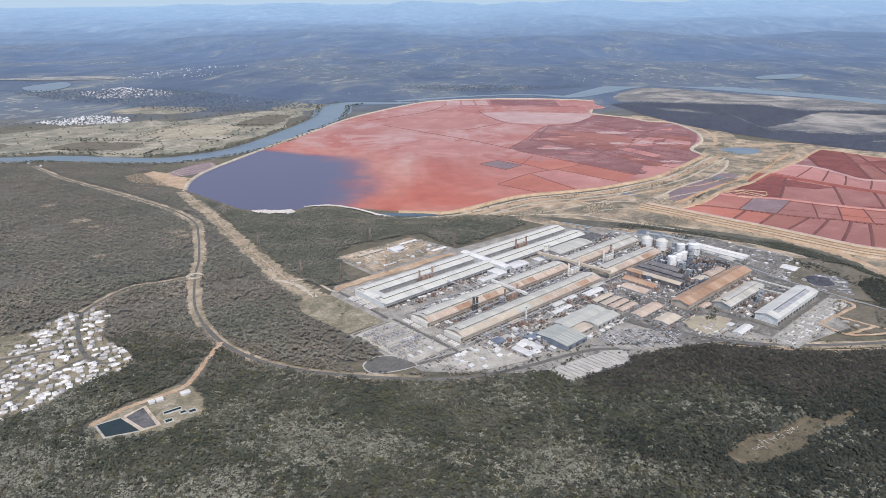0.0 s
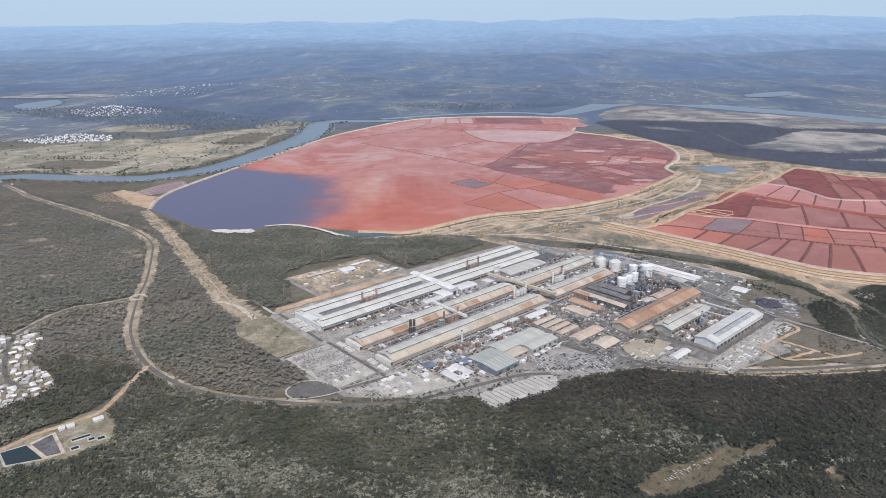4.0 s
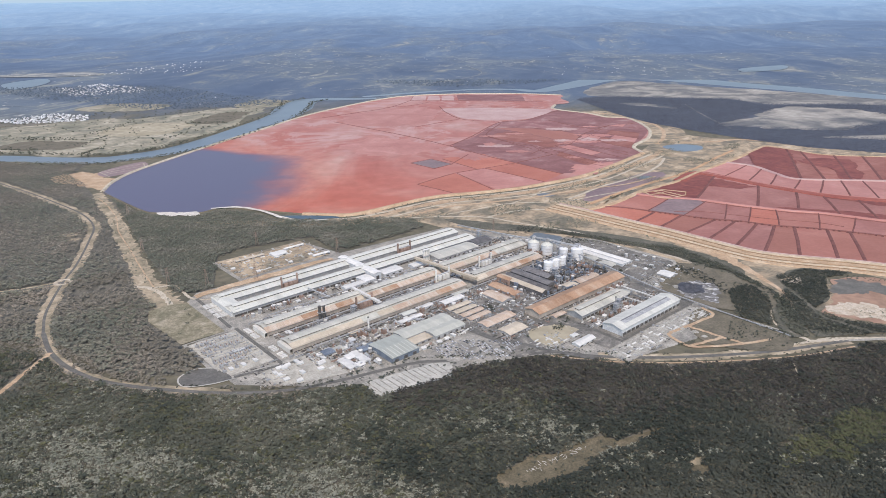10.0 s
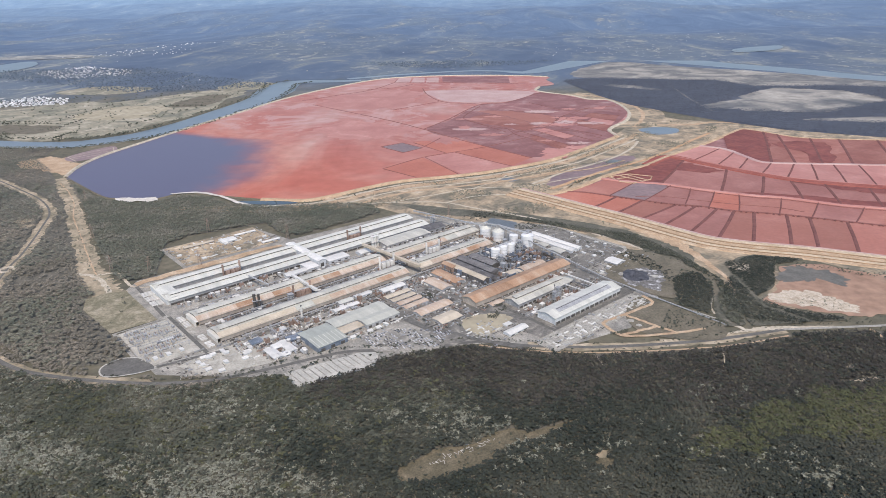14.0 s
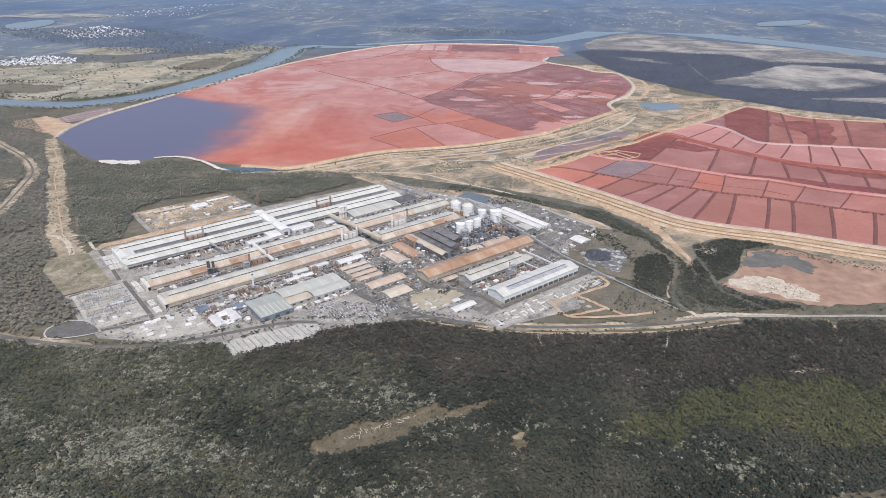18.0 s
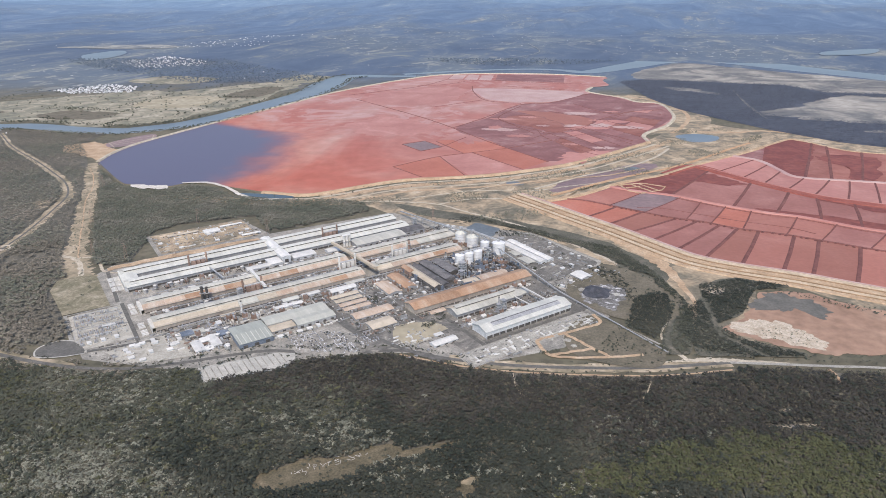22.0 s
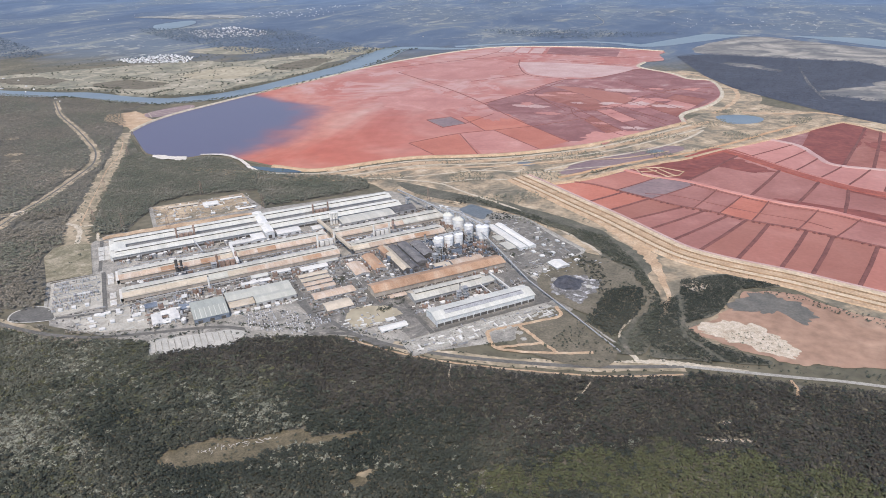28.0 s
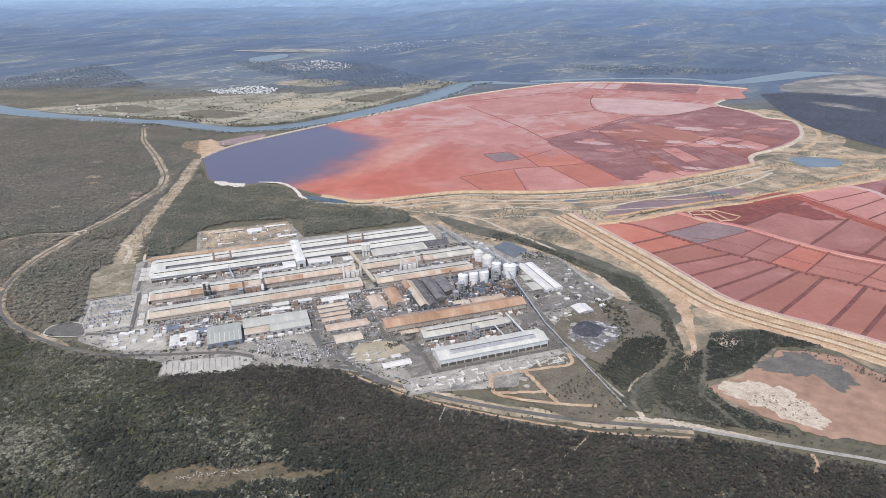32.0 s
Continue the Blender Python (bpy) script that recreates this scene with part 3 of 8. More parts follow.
# ---- plan of the land ----
LAKE = [(-111, 236), (-115, 250), (-116, 268), (-112, 294), (-105, 332), (-96, 373), (-87, 417), (-75, 452), (-53, 498), (-31, 523), (12, 533), (55, 530), (84, 520),
        (82, 502), (86, 478), (75, 467), (72, 451), (78, 440), (93, 426), (101, 411), (113, 406), (117, 371), (111, 343), (100, 322),
        (101, 306), (83, 280), (68, 261), (50, 247), (40, 241), (28, 236), (15, 231), (4, 222), (-5, 213), (-13, 208), (-27, 209), (-44, 213), (-56, 216), (-63, 209), (-76, 209), (-83, 212), (-102, 228)]
DAM_FRONT = [(65, 215), (78, 203), (87, 195), (95, 187), (101, 181), (106, 177), (114, 174), (126, 171), (140, 166), (165, 158), (190, 151)]
DAM_BACK = [(65, 215), (74, 222), (81, 231), (88, 240), (102, 252), (114, 267), (136, 292), (152, 312), (160, 320), (168, 311), (178, 300), (207, 295), (235, 290), (260, 284)]
FRONT_ROAD = [(-58, 123), (-51, 115), (-43, 109), (-34, 105), (-22, 103), (-10, 102.5), (0, 104), (8, 107.5), (16, 112), (22, 114.8), (29, 115.6), (37, 116.9), (43, 119), (48, 119.7), (55, 118.5), (66, 118.5), (78, 120), (90, 122.5), (104, 127), (120, 129), (133, 130.5), (170, 132)]
WEST_ROAD = [(-198, 278), (-167, 253), (-138, 234), (-118, 220), (-102, 208), (-90, 195), (-83, 181), (-75, 162), (-71, 150), (-64, 133), (-58, 123)]
SUBURB_ROAD = [(-71, 150), (-77, 145.4), (-83.4, 142), (-86.2, 133), (-86.3, 126.2), (-82.4, 118.5), (-77.7, 111.6), (-74.2, 107.7)]
WORKS_ROAD = [(-51, 115), (-51, 107), (-51, 99), (-54, 95), (-58, 91), (-61, 86)]
CORRIDOR = [(-112, 234), (-100, 219), (-89, 205), (-74, 184), (-62, 167), (-50, 151), (-42, 142), (-36, 136)]
SUBURB = [(-112, 112), (-100, 114), (-91, 118.5), (-90, 126), (-84.5, 130), (-80.5, 127), (-76.5, 117), (-72, 113), (-65.6, 109), (-64.6, 103.5), (-69, 97.6), (-72.6, 89.5), (-76, 86), (-82, 78), (-112, 84)]
TREATMENT = [(-61.4, 86.6), (-57.4, 91), (-54, 97.4), (-50.4, 98.6), (-46, 94.4), (-44, 89.6), (-49, 84.2), (-57.6, 81.8)]
CLEARING = [(36.5, 80), (35.6, 82.5), (37, 84.4), (39, 86), (41, 88), (46, 89.4), (49, 92), (52, 93.4), (54, 92.6), (56.5, 93.6), (62, 96.4), (60, 94), (57, 91.8), (53, 90), (49.5, 87.4), (49, 85), (44, 82.6), (40, 80.8)]
PLANT = [P(u, v) for u, v in [(-14.5, 2), (-6, 4), (-6, 23), (-2, 27), (9, 27), (9, 44), (35, 43), (38, 27), (74, 24), (83, 4), (97, -13), (98, -38), (86, -48), (78, -60), (62, -64), (46, -60), (38, -50), (34, -47), (20, -41), (4, -35), (-13, -18)]]
NORTH_WOOD = [(-108, 230), (-101.5, 225.5), (-84, 210), (-77, 206.5), (-66, 203.4), (-60, 206), (-56, 213), (-45, 210.5), (-36, 203.6), (-20, 201), (0, 205), (9, 204), (14, 197), (9, 190), (-5, 176.5), (-9, 176), (-18, 186), (-36, 175), (-39, 168), (-30, 143), (-40, 145), (-60, 170), (-84, 203)]
TAIL_POND = [(104, 139), (110, 146), (113, 152), (115, 158), (122, 160), (129, 158), (137, 154), (150, 152), (160, 140), (134, 136), (125, 134), (120, 133), (115, 135), (109, 137)]
EAST_WOOD = [(87, 137), (87.6, 144), (88.6, 150), (92, 153.5), (95.4, 154), (96, 148), (95.4, 143), (94.2, 138.6), (92, 133)]
RIVER = [(-520, 330), (-400, 300), (-300, 288), (-223, 291), (-199, 296), (-169, 292), (-145, 292), (-130, 302), (-120, 315), (-112, 340), (-106, 378), (-101, 420), (-103, 455), (-108, 488), (-100, 507), (-75, 508), (-55, 512)]
FAR_RIVER = [(-67, 522), (-25, 548), (22, 566), (50, 562), (71, 552), (100, 592), (134, 640), (173, 650), (205, 622), (234, 584), (266, 548), (300, 500), (360, 450)]

# ---- ground, water, roads ----


def ground():
    """One sheet from below the camera to the horizon, finer near the works."""
    near = list(np.linspace(-260, 300, 41))
    xs = [-4950, -4200, -3500, -2900, -2400] + list(np.linspace(-2000, -280, 45)) + near + list(np.linspace(320, 2000, 45)) + [2400, 2900, 3500, 4200, 4950]
    ys = [-1500, -700, -300] + list(np.linspace(-150, 620, 40)) + list(np.linspace(640, 2300, 85)) + [2500, 2800, 3200, 3700, 4300, 4950]
    gx, gy = np.meshgrid(xs, ys)
    z = land_height(gx, gy)
    nx, ny = len(xs), len(ys)
    me = bpy.data.meshes.new("ground")
    faces = [(j * nx + i, j * nx + i + 1, (j + 1) * nx + i + 1, (j + 1) * nx + i) for j in range(ny - 1) for i in range(nx - 1)]
    me.from_pydata(np.stack([gx.ravel(), gy.ravel(), z.ravel()], 1).tolist(), [], faces)
    me.shade_smooth()
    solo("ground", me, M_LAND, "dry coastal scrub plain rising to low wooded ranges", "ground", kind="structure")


ground()


def haze_backdrop():
    """The pale hazy sky low over the ranges, behind everything else."""
    m = bpy.data.materials.new("horizon_haze")
    m.use_nodes = True
    nt = m.node_tree
    nt.nodes.remove(nt.nodes["Principled BSDF"])
    glow = nt.nodes.new("ShaderNodeEmission")
    geo = nt.nodes.new("ShaderNodeNewGeometry")
    sep = nt.nodes.new("ShaderNodeSeparateXYZ")
    rng = nt.nodes.new("ShaderNodeMapRange")
    rng.inputs["From Min"].default_value, rng.inputs["From Max"].default_value = 60.0, 900.0
    ramp = nt.nodes.new("ShaderNodeValToRGB")
    ramp.color_ramp.elements[0].color, ramp.color_ramp.elements[1].color = (0.36, 0.52, 0.70, 1), (0.44, 0.63, 0.82, 1)
    link(nt, geo.outputs["Position"], sep.inputs[0]), link(nt, sep.outputs[2], rng.inputs["Value"])
    link(nt, rng.outputs[0], ramp.inputs[0]), link(nt, ramp.outputs[0], glow.inputs["Color"])
    glow.inputs["Strength"].default_value = HAZE
    link(nt, glow.outputs[0], nt.nodes["Material Output"].inputs["Surface"])
    g, k = Geo(), 49
    ring = [(4650 * math.sin(q), 4650 * math.cos(q)) for q in np.linspace(-1.35, 1.35, k)]
    g.add([(*p, z) for z in (-20, 900) for p in ring], [(i, i + 1, k + i + 1, k + i) for i in range(k - 1)])
    solo("backdrop", g, m, "pale blue hazy sky over the horizon", "sky", kind="structure")


HAZE = 0.80
haze_backdrop()


def ragged(line, amount):
    """An outline worn uneven at two scales."""
    q, rng = np.array(line), np.random.default_rng(len(line))
    k = len(q)
    wave = sum(np.sin(np.arange(k) * math.tau / k * f + rng.uniform(0, 6)) * a for f, a in ((5, 0.6), (9, 0.55), (17, 0.45), (29, 0.3)))
    mid = q.mean(0)
    out = (q - mid) / (np.linalg.norm(q - mid, axis=1)[:, None] + 1e-9)
    return [tuple(p) for p in q + out * (wave * amount + rng.normal(0, 0.12 * amount, k))[:, None]]


def sheet(name, pts, z, material, label, category, kind="structure", smooth=True, n=5, parent=None, rag=0.0, low=False):
    line = curve(pts, True, n) if smooth else pts
    if rag:
        line = ragged(curve(pts, True, max(n, 14)), rag)
    g = Geo().poly(line, z if low else z + lift())
    if parent is not None:
        return part(name, g, material, parent, label)
    return solo(name, g, material, label, category, kind=kind)


# Far fields and roads washed towards blue-grey: distance haze in the colour.
M_FIELD_HAZED = mat("hazed_far_field", [(0.38, (0.15, 0.165, 0.18)), (0.5, (0.245, 0.25, 0.235)), (0.65, (0.35, 0.34, 0.30))], 0.05, rough=0.9, warp=1.0)


def drape(name, pts, material, label, category):
    """A far field or water laid over the rolling land."""
    ring, g, rings = np.array(ragged(curve(pts, True, 6), 0.5)), Geo(), 3
    mid, k = ring.mean(0), len(ring)
    vs = [mid + (ring - mid) * (r + 0.02) / rings for r in range(rings + 1)]
    g.add([(float(x), float(y), float(land_height(x, y)) + 0.35) for row in vs for x, y in row], [(r * k + i, r * k + (i + 1) % k, (r + 1) * k + (i + 1) % k, (r + 1) * k + i) for r in range(rings) for i in range(k)])
    solo(name, g, material, label, category, kind="structure")


# river with its paddocks and mud flats
strip("river_water", RIVER, [30, 22, 14, 13, 12, 12, 14, 16, 16, 17, 18, 20, 26, 26, 16, 12, 8], 0.05, M_WATER, "calm grey-blue tidal river beside the mud lake", "river")
strip("far_river_water", FAR_RIVER, [8, 7, 7, 8, 16, 24, 30, 34, 34, 30, 28, 26, 26], 0.05, M_WATER, "pale grey-blue river bending behind the mud lake", "river")
M_PADDOCK = mat("paddock_grass", [(0.30, (0.135, 0.138, 0.104)), (0.42, (0.205, 0.196, 0.143)), (0.53, (0.29, 0.262, 0.190)), (0.66, (0.42, 0.372, 0.285))], 0.05, rough=0.9, fine=9, grain=0.3, warp=1.2, detail=9)
sheet("paddocks", [(-330, 300), (-240, 303), (-208, 307), (-165, 303), (-137, 312), (-127, 345), (-121, 400), (-122, 455), (-150, 465), (-185, 425), (-218, 415), (-245, 392), (-300, 340)], 0.03, M_PADDOCK, "pale dry paddocks along the river bank", "field", rag=4)
M_FLAT = mat("mud_flat", [(0.32, (0.085, 0.09, 0.095)), (0.46, (0.16, 0.155, 0.145)), (0.57, (0.30, 0.275, 0.235)), (0.72, (0.44, 0.40, 0.345))], 0.03, rough=0.8, fine=9, grain=0.2, warp=0.8)
sheet("salt_flats", [(104, 528), (112, 572), (150, 622), (186, 590), (240, 545), (300, 480), (330, 440), (262, 462), (215, 462), (197, 492), (155, 503), (112, 512)], 0.03, M_FLAT, "bare grey-brown tidal salt flats", "mud flat", rag=1.5)
# scrubby apron between the two mud lakes
M_APRON = mat("worked_ground", [(0.30, (0.125, 0.116, 0.086)), (0.42, (0.195, 0.168, 0.120)), (0.52, (0.33, 0.255, 0.170)), (0.63, (0.46, 0.36, 0.245)), (0.75, (0.57, 0.48, 0.365))], 0.12, rough=0.9, fine=8, grain=0.3, warp=0.9, detail=8)
sheet("worked_ground", [(-60, 200), (-20, 196), (8, 202), (20, 196), (36, 188), (55, 176), (72, 176), (85, 165), (97, 140), (104, 133), (112, 140), (118, 165), (150, 158), (150, 300), (170, 325), (140, 345), (122, 360), (112, 335), (95, 300), (60, 250), (20, 226), (-10, 206)], 0.02, M_APRON, "bare yellow-brown worked ground with tracks and scrub", "ground")
M_WASH = mat("pink_wash", [(0.3, (0.25, 0.150, 0.100)), (0.5, (0.335, 0.205, 0.140)), (0.7, (0.40, 0.27, 0.19))], 0.07, rough=0.8, warp=0.8)
M_SCRUB = mat("scrub_floor", [(0.3, (0.070, 0.070, 0.050)), (0.5, (0.105, 0.100, 0.074)), (0.66, (0.15, 0.136, 0.104)), (0.80, (0.27, 0.235, 0.18))], 0.3, rough=0.9, fine=9, grain=0.35, warp=0.6)
sheet("scrub_ground", [(20, 205), (40, 200), (60, 195), (82, 184), (91, 175), (97, 167), (93, 156), (86, 166), (80, 176), (66, 186), (50, 192), (30, 196)], 0.03, M_SCRUB, "grey scrubby ground between works and dam", "ground", rag=0.6)
sheet("dirt_ramp", [(59, 219.5), (63, 220), (66, 217), (71, 224), (83, 241), (96, 261), (92, 252), (79, 235), (71, 222), (66, 213.5), (62, 215)], 0.048, M_DIRT, "bare tan earth at the dam's corner", "ground", rag=0.6)
sheet("toe_pond_water", [(50, 234.4), (52.4, 236.6), (55.4, 235.6), (56, 233.6), (53.2, 231.6)], 0.07, M_POND_GREY, "small dark pond below the lake bank", "pond", rag=0.2)
sheet("toe_pond_water", [(89, 258.8), (92.7, 263.1), (95.4, 260.8), (91.3, 257.5)], 0.095, M_POND_GREY, "small grey pond between the mud lakes", "pond")
sheet("mud_wash", [(66, 226), (70, 240), (94, 268), (101, 264), (80, 238)], 0.05, M_MUD_GREY, "mauve-grey wet mud between the mud lakes", "mud", rag=0.8)
sheet("lake_water", [(113, 321), (122, 327), (131, 323), (128, 313), (118, 310)], 0.06, M_WATER, "small grey-blue settling pond", "pond")
sheet("settling_pond_water", [(45.4, 187), (46.2, 190), (47.4, 192), (51, 190.4), (54.4, 188.4), (53.8, 185), (53.4, 182), (50, 183.6)], 0.06, M_POND_GREY, "small dark pond behind the works", "pond")
sheet("settle_cells", [(-131, 268), (-123, 288), (-115, 276), (-122, 260)], 0.05, M_MUD_GREY, "grey-mauve settling cells by the river", "pond")
for pts in ([(-130, 268), (-124, 280), (-120, 284)], [(-128, 266), (-121, 276), (-117, 279)], [(-126, 264), (-119, 272)], [(-131, 268), (-122, 260)], [(-121, 286), (-115, 276)]):
    strip("cell_bank", pts, 0.5, 0.075, M_TRACK, "pale bank between settling cells", "bank")
sheet("bare_yard", [(-146, 257), (-137, 268), (-126, 262), (-119, 256), (-112, 240), (-124, 244)], 0.04, M_DIRT, "bare yellow dirt yard at the lake corner", "ground", rag=1.5)
drape("distant_dam_water", [(285, 726), (336, 752), (318, 708), (276, 690)], M_WATER, "pale distant reservoir", "water")
drape("distant_lagoon_water", [(-440, 628), (-431, 674), (-403, 643), (-400, 591)], M_WATER, "blue lagoon among distant paddocks", "water")
drape("distant_field", [(-540, 706), (-505, 728), (-460, 748), (-423, 745), (-390, 722), (-410, 700), (-460, 690)], M_FIELD_HAZED, "distant paddock in a haze-pale colour", "field")


sheet("worked_ground", [(100, 322), (128, 345), (134, 372), (126, 402), (116, 424), (98, 440), (88, 430), (105, 400), (108, 360)], 0.021, M_APRON, "bare tan ground round the lake's end", "ground")
sheet("worked_ground", [(150, 310), (160, 332), (185, 330), (212, 316), (262, 304), (330, 306), (330, 280), (260, 280), (207, 290), (178, 296)], 0.022, M_APRON, "bare tan ground behind the mud dam", "ground")
# roads and tracks
for pts, w, z, mt, name, label, cat in [
        (FRONT_ROAD[:19], 0.95, 0.07, M_ASPHALT, "road", "two-lane grey asphalt road round the works", "road"),
        (WEST_ROAD, [2.2, 2.6, 3.2, 3.0, 4.0, 3.4, 3.0, 3.4, 2.6], 0.05, M_CORRIDOR, "road_verge", "wide bare verge of the west road", "road"),
        (WEST_ROAD, 0.6, 0.08, M_ASPHALT, "road", "grey asphalt road through the woods", "road"),
        (SUBURB_ROAD, 0.9, 0.07, M_ASPHALT, "road", "grey road into the housing estate", "road"),
        (WORKS_ROAD, 1.0, 0.07, M_DIRT, "track", "pale gravel road to the treatment ponds", "track"),
        (CORRIDOR, [3.4, 4.6, 4.2, 5.0, 4.4, 5.4, 6.2, 6.6], 0.04, M_CORRIDOR, "power_line_corridor", "cleared strip of dry grass under the power line", "clearing"),
        ([(-36, 136), (-42, 143), (-47, 147), (-52, 148)], 1.2, 0.07, M_TRACK, "track", "pale gravel loop track", "track"),
        ([(-47, 147), (-42, 149), (-38, 145), (-32, 141), (-20, 146)], 0.7, 0.08, M_TRACK, "track", "pale gravel loop track", "track"),
        ([(-7, 209), (5, 216), (19, 225), (36, 233), (50, 239), (67, 253), (85, 274), (103, 298), (110, 312)], 2.6, 0.06, M_DIRT, "track", "yellow haul road along the lake bank", "track"),
        ([(4, 205), (18, 207), (32, 207), (43, 201), (58, 193), (71, 183), (79, 176), (86, 168), (92, 159), (97, 150), (95, 139), (94, 131), (97, 126)], 0.9, 0.07, M_TRACK, "track", "pale winding gravel track", "track"),
        ([(14, 206), (31, 217), (41, 223), (59, 226), (70, 233), (86, 243)], 0.7, 0.08, M_TRACK, "track", "pale gravel track across the apron", "track"),
        ([(40, 222), (48, 232), (52, 240)], 0.6, 0.08, M_TRACK, "track", "pale gravel track across the apron", "track"),
        ([(33, 207), (42, 214), (55, 216), (62, 214)], 0.8, 0.08, M_TRACK, "track", "pale gravel track across the apron", "track"),
        ([(59, 213), (68, 203), (78, 193), (87, 183), (95, 172), (99, 160), (101, 150), (103, 138), (110, 131)], [1.4, 1.6, 1.8, 2.6, 3.4, 1.6, 0.8, 0.6, 0.6], 0.06, M_DIRT, "track", "pale dirt track below the dam", "track"),
        ([(97, 151), (97, 146), (96, 143), (94, 139), (93, 136), (93, 133)], 0.45, 0.06, M_TRACK, "track", "pale footpath through the dark scrub", "track"),
        ([(112, 327), (119, 345), (124, 372), (120, 400), (112, 418), (96, 432)], 2.0, 0.06, M_DIRT, "track", "pale track round the lake's end", "track"),
        ([(124, 332), (140, 333), (156, 338), (185, 322), (215, 305)], 3.0, 0.06, M_DIRT, "track", "pale track between the lake and the dam", "track"),
        ([(46, 118.2), (57, 116.6), (68, 116.6), (80, 118), (92, 120.3), (104, 124.5)], 0.45, 0.07, M_DIRT, "track", "sandy track beside the road", "track"),
        ([(92, 124.6), (97, 126.3), (101, 127.3), (106, 128), (114, 128.8)], [0.2, 1.0, 1.5, 1.0, 0.2], 0.075, M_TRACK, "road_junction", "white dusty road junction", "road"),
        (FRONT_ROAD[18:], 0.8, 0.078, M_GRAVEL, "road", "pale worn asphalt road past the tailings pond", "road"),
        ([(90, 118), (89.2, 114.5), (88.4, 112), (90, 109)], 0.2, 0.06, M_TRACK, "track", "thin sandy track in the woods", "track"),
        ([(67, 116), (67.4, 114), (68, 112), (69.5, 109)], 0.2, 0.06, M_TRACK, "track", "thin sandy track in the woods", "track"),
        ([(120, 128), (120.8, 126), (120.5, 123.5), (119.5, 122)], [0.7, 0.4, 0.5, 0.2], 0.06, M_DIRT, "track", "pale sandy track in the woods", "track"),
        ([(105.5, 108.7), (107, 108.9), (109, 109.3), (111, 109.9), (112.6, 110.4), (114.5, 111.4)], [0.1, 0.3, 0.5, 0.8, 0.7, 0.15], 0.06, M_SALT, "sand_clearing", "pale sandy clearing in the woods", "clearing"),
        ([(109, 113.6), (109.6, 113.5), (110.2, 113.9), (110.8, 114)], [0.2, 0.7, 0.6, 0.1], 0.06, M_SALT, "sand_clearing", "pale sandy clearing in the woods", "clearing"),
        ([(72, 73), (76, 74.6), (80, 76), (84, 77.8), (88, 79.5), (92, 80.6), (96, 82), (101, 83), (106, 84.5)], [0.6, 1.2, 0.5, 1.4, 0.7, 1.3, 0.5, 0.9, 0.4], 0.05, M_DIRT, "creek_bank", "bare sandy creek bank", "bank"),
        ([(88, 70.5), (96, 73.5), (105, 76.5), (116, 79.5), (128, 82)], [2, 5, 6, 6.5, 6], 0.06, M_SAND, "beach_sand", "smooth yellow beach sand", "beach")]:
    strip(name, pts, w, z, mt, label, cat, n=14, rag=0.32 if mt in (M_DIRT, M_TRACK, M_SALT, M_DIRT_RED, M_GRASS, M_CORRIDOR) else 0)
strip("railway", [P(u, v) for u, v in [(78, -10), (79.2, -22), (78, -36), (76.8, -50), (77, -62), (77.5, -74)]], 0.5, 0.075, M_GRAVEL, "ballasted conveyor road beside the works", "track")

strip("track", [(-108, 228), (-97, 216), (-87, 203), (-79, 190), (-66, 173), (-57, 161), (-46, 147)], 0.35, 0.06, M_DIRT, "pale wheel track along the power line", "track", rag=0.5)
a, nrm, _ = sides(curve(LAKE[24:35], n=4), 1)
for off, w, mt, label in ((3.6, 1.3, M_TRACK, "pale bank road below the lake"), (6.0, 2.2, M_DIRT, "yellow dirt berm below the lake"), (9.5, 1.0, M_TRACK, "pale gravel track on the apron"), (13.0, 1.6, M_DIRT, "yellow dirt track on the apron")):
    strip("track", [tuple(q) for q in (a + nrm * off)[(0 if off < 10 else 8):(len(a) if off < 7 else -6)]], w, 0.065 + off * 0.001, mt, label, "track", smooth=False, rag=0.3)
strip("track", [(66, 222), (78, 236), (90, 249), (104, 262), (118, 279), (130, 296), (142, 312)], 1.6, 0.085, M_DIRT_RED, "orange dirt track behind the dam", "track", rag=0.3)
strip("track", [(60, 228), (74, 246), (90, 262), (102, 280), (108, 296)], 1.2, 0.088, M_TRACK, "pale track between the mud lakes", "track", rag=0.3)
strip("track", [(60, 236), (72, 244), (84, 250), (97, 262)], 1.0, 0.09, M_DIRT, "yellow track between the mud lakes", "track", rag=0.3)
roundabout = strip("roundabout", [(-71 + 1.7 * math.cos(q), 150 + 1.7 * math.sin(q)) for q in np.linspace(0, math.tau, 25)], 1.0, 0.09, M_TRACK, "small pale roundabout in the woods", "road", smooth=False)
for line, label in ((FRONT_ROAD[:6], "bare sandy verge of the front road"), (FRONT_ROAD[14:19], "bare sandy verge of the front road"), (SUBURB_ROAD, "bare sandy verge of the estate road")):
    strip("road_verge", line, 2.7, 0.02, M_CORRIDOR, label, "road", rag=0.25)
sheet("clearing_grass", CLEARING, 0.05, M_CLEAR, "dull dry grass clearing in the bush", "clearing", rag=0.35)
sheet("clearing_grass", [(63, 84.6), (63.2, 87), (64, 89), (65.6, 89.1), (66, 87), (66.2, 85.2), (65, 84.2)], 0.05, M_CLEAR, "small dry clearing in the bush", "clearing", rag=0.1)
sheet("clearing_soil", [(63.4, 87.4), (64.2, 88.8), (65.6, 88.9), (65.6, 87.8), (64.4, 87.3)], 0.055, M_CORRIDOR, "bare soil in the small clearing", "clearing", rag=0.08)
M_FLOOR_GREY = two("grey_wet_mud", (0.105, 0.098, 0.080), (0.165, 0.148, 0.120), 0.3, rough=0.6)
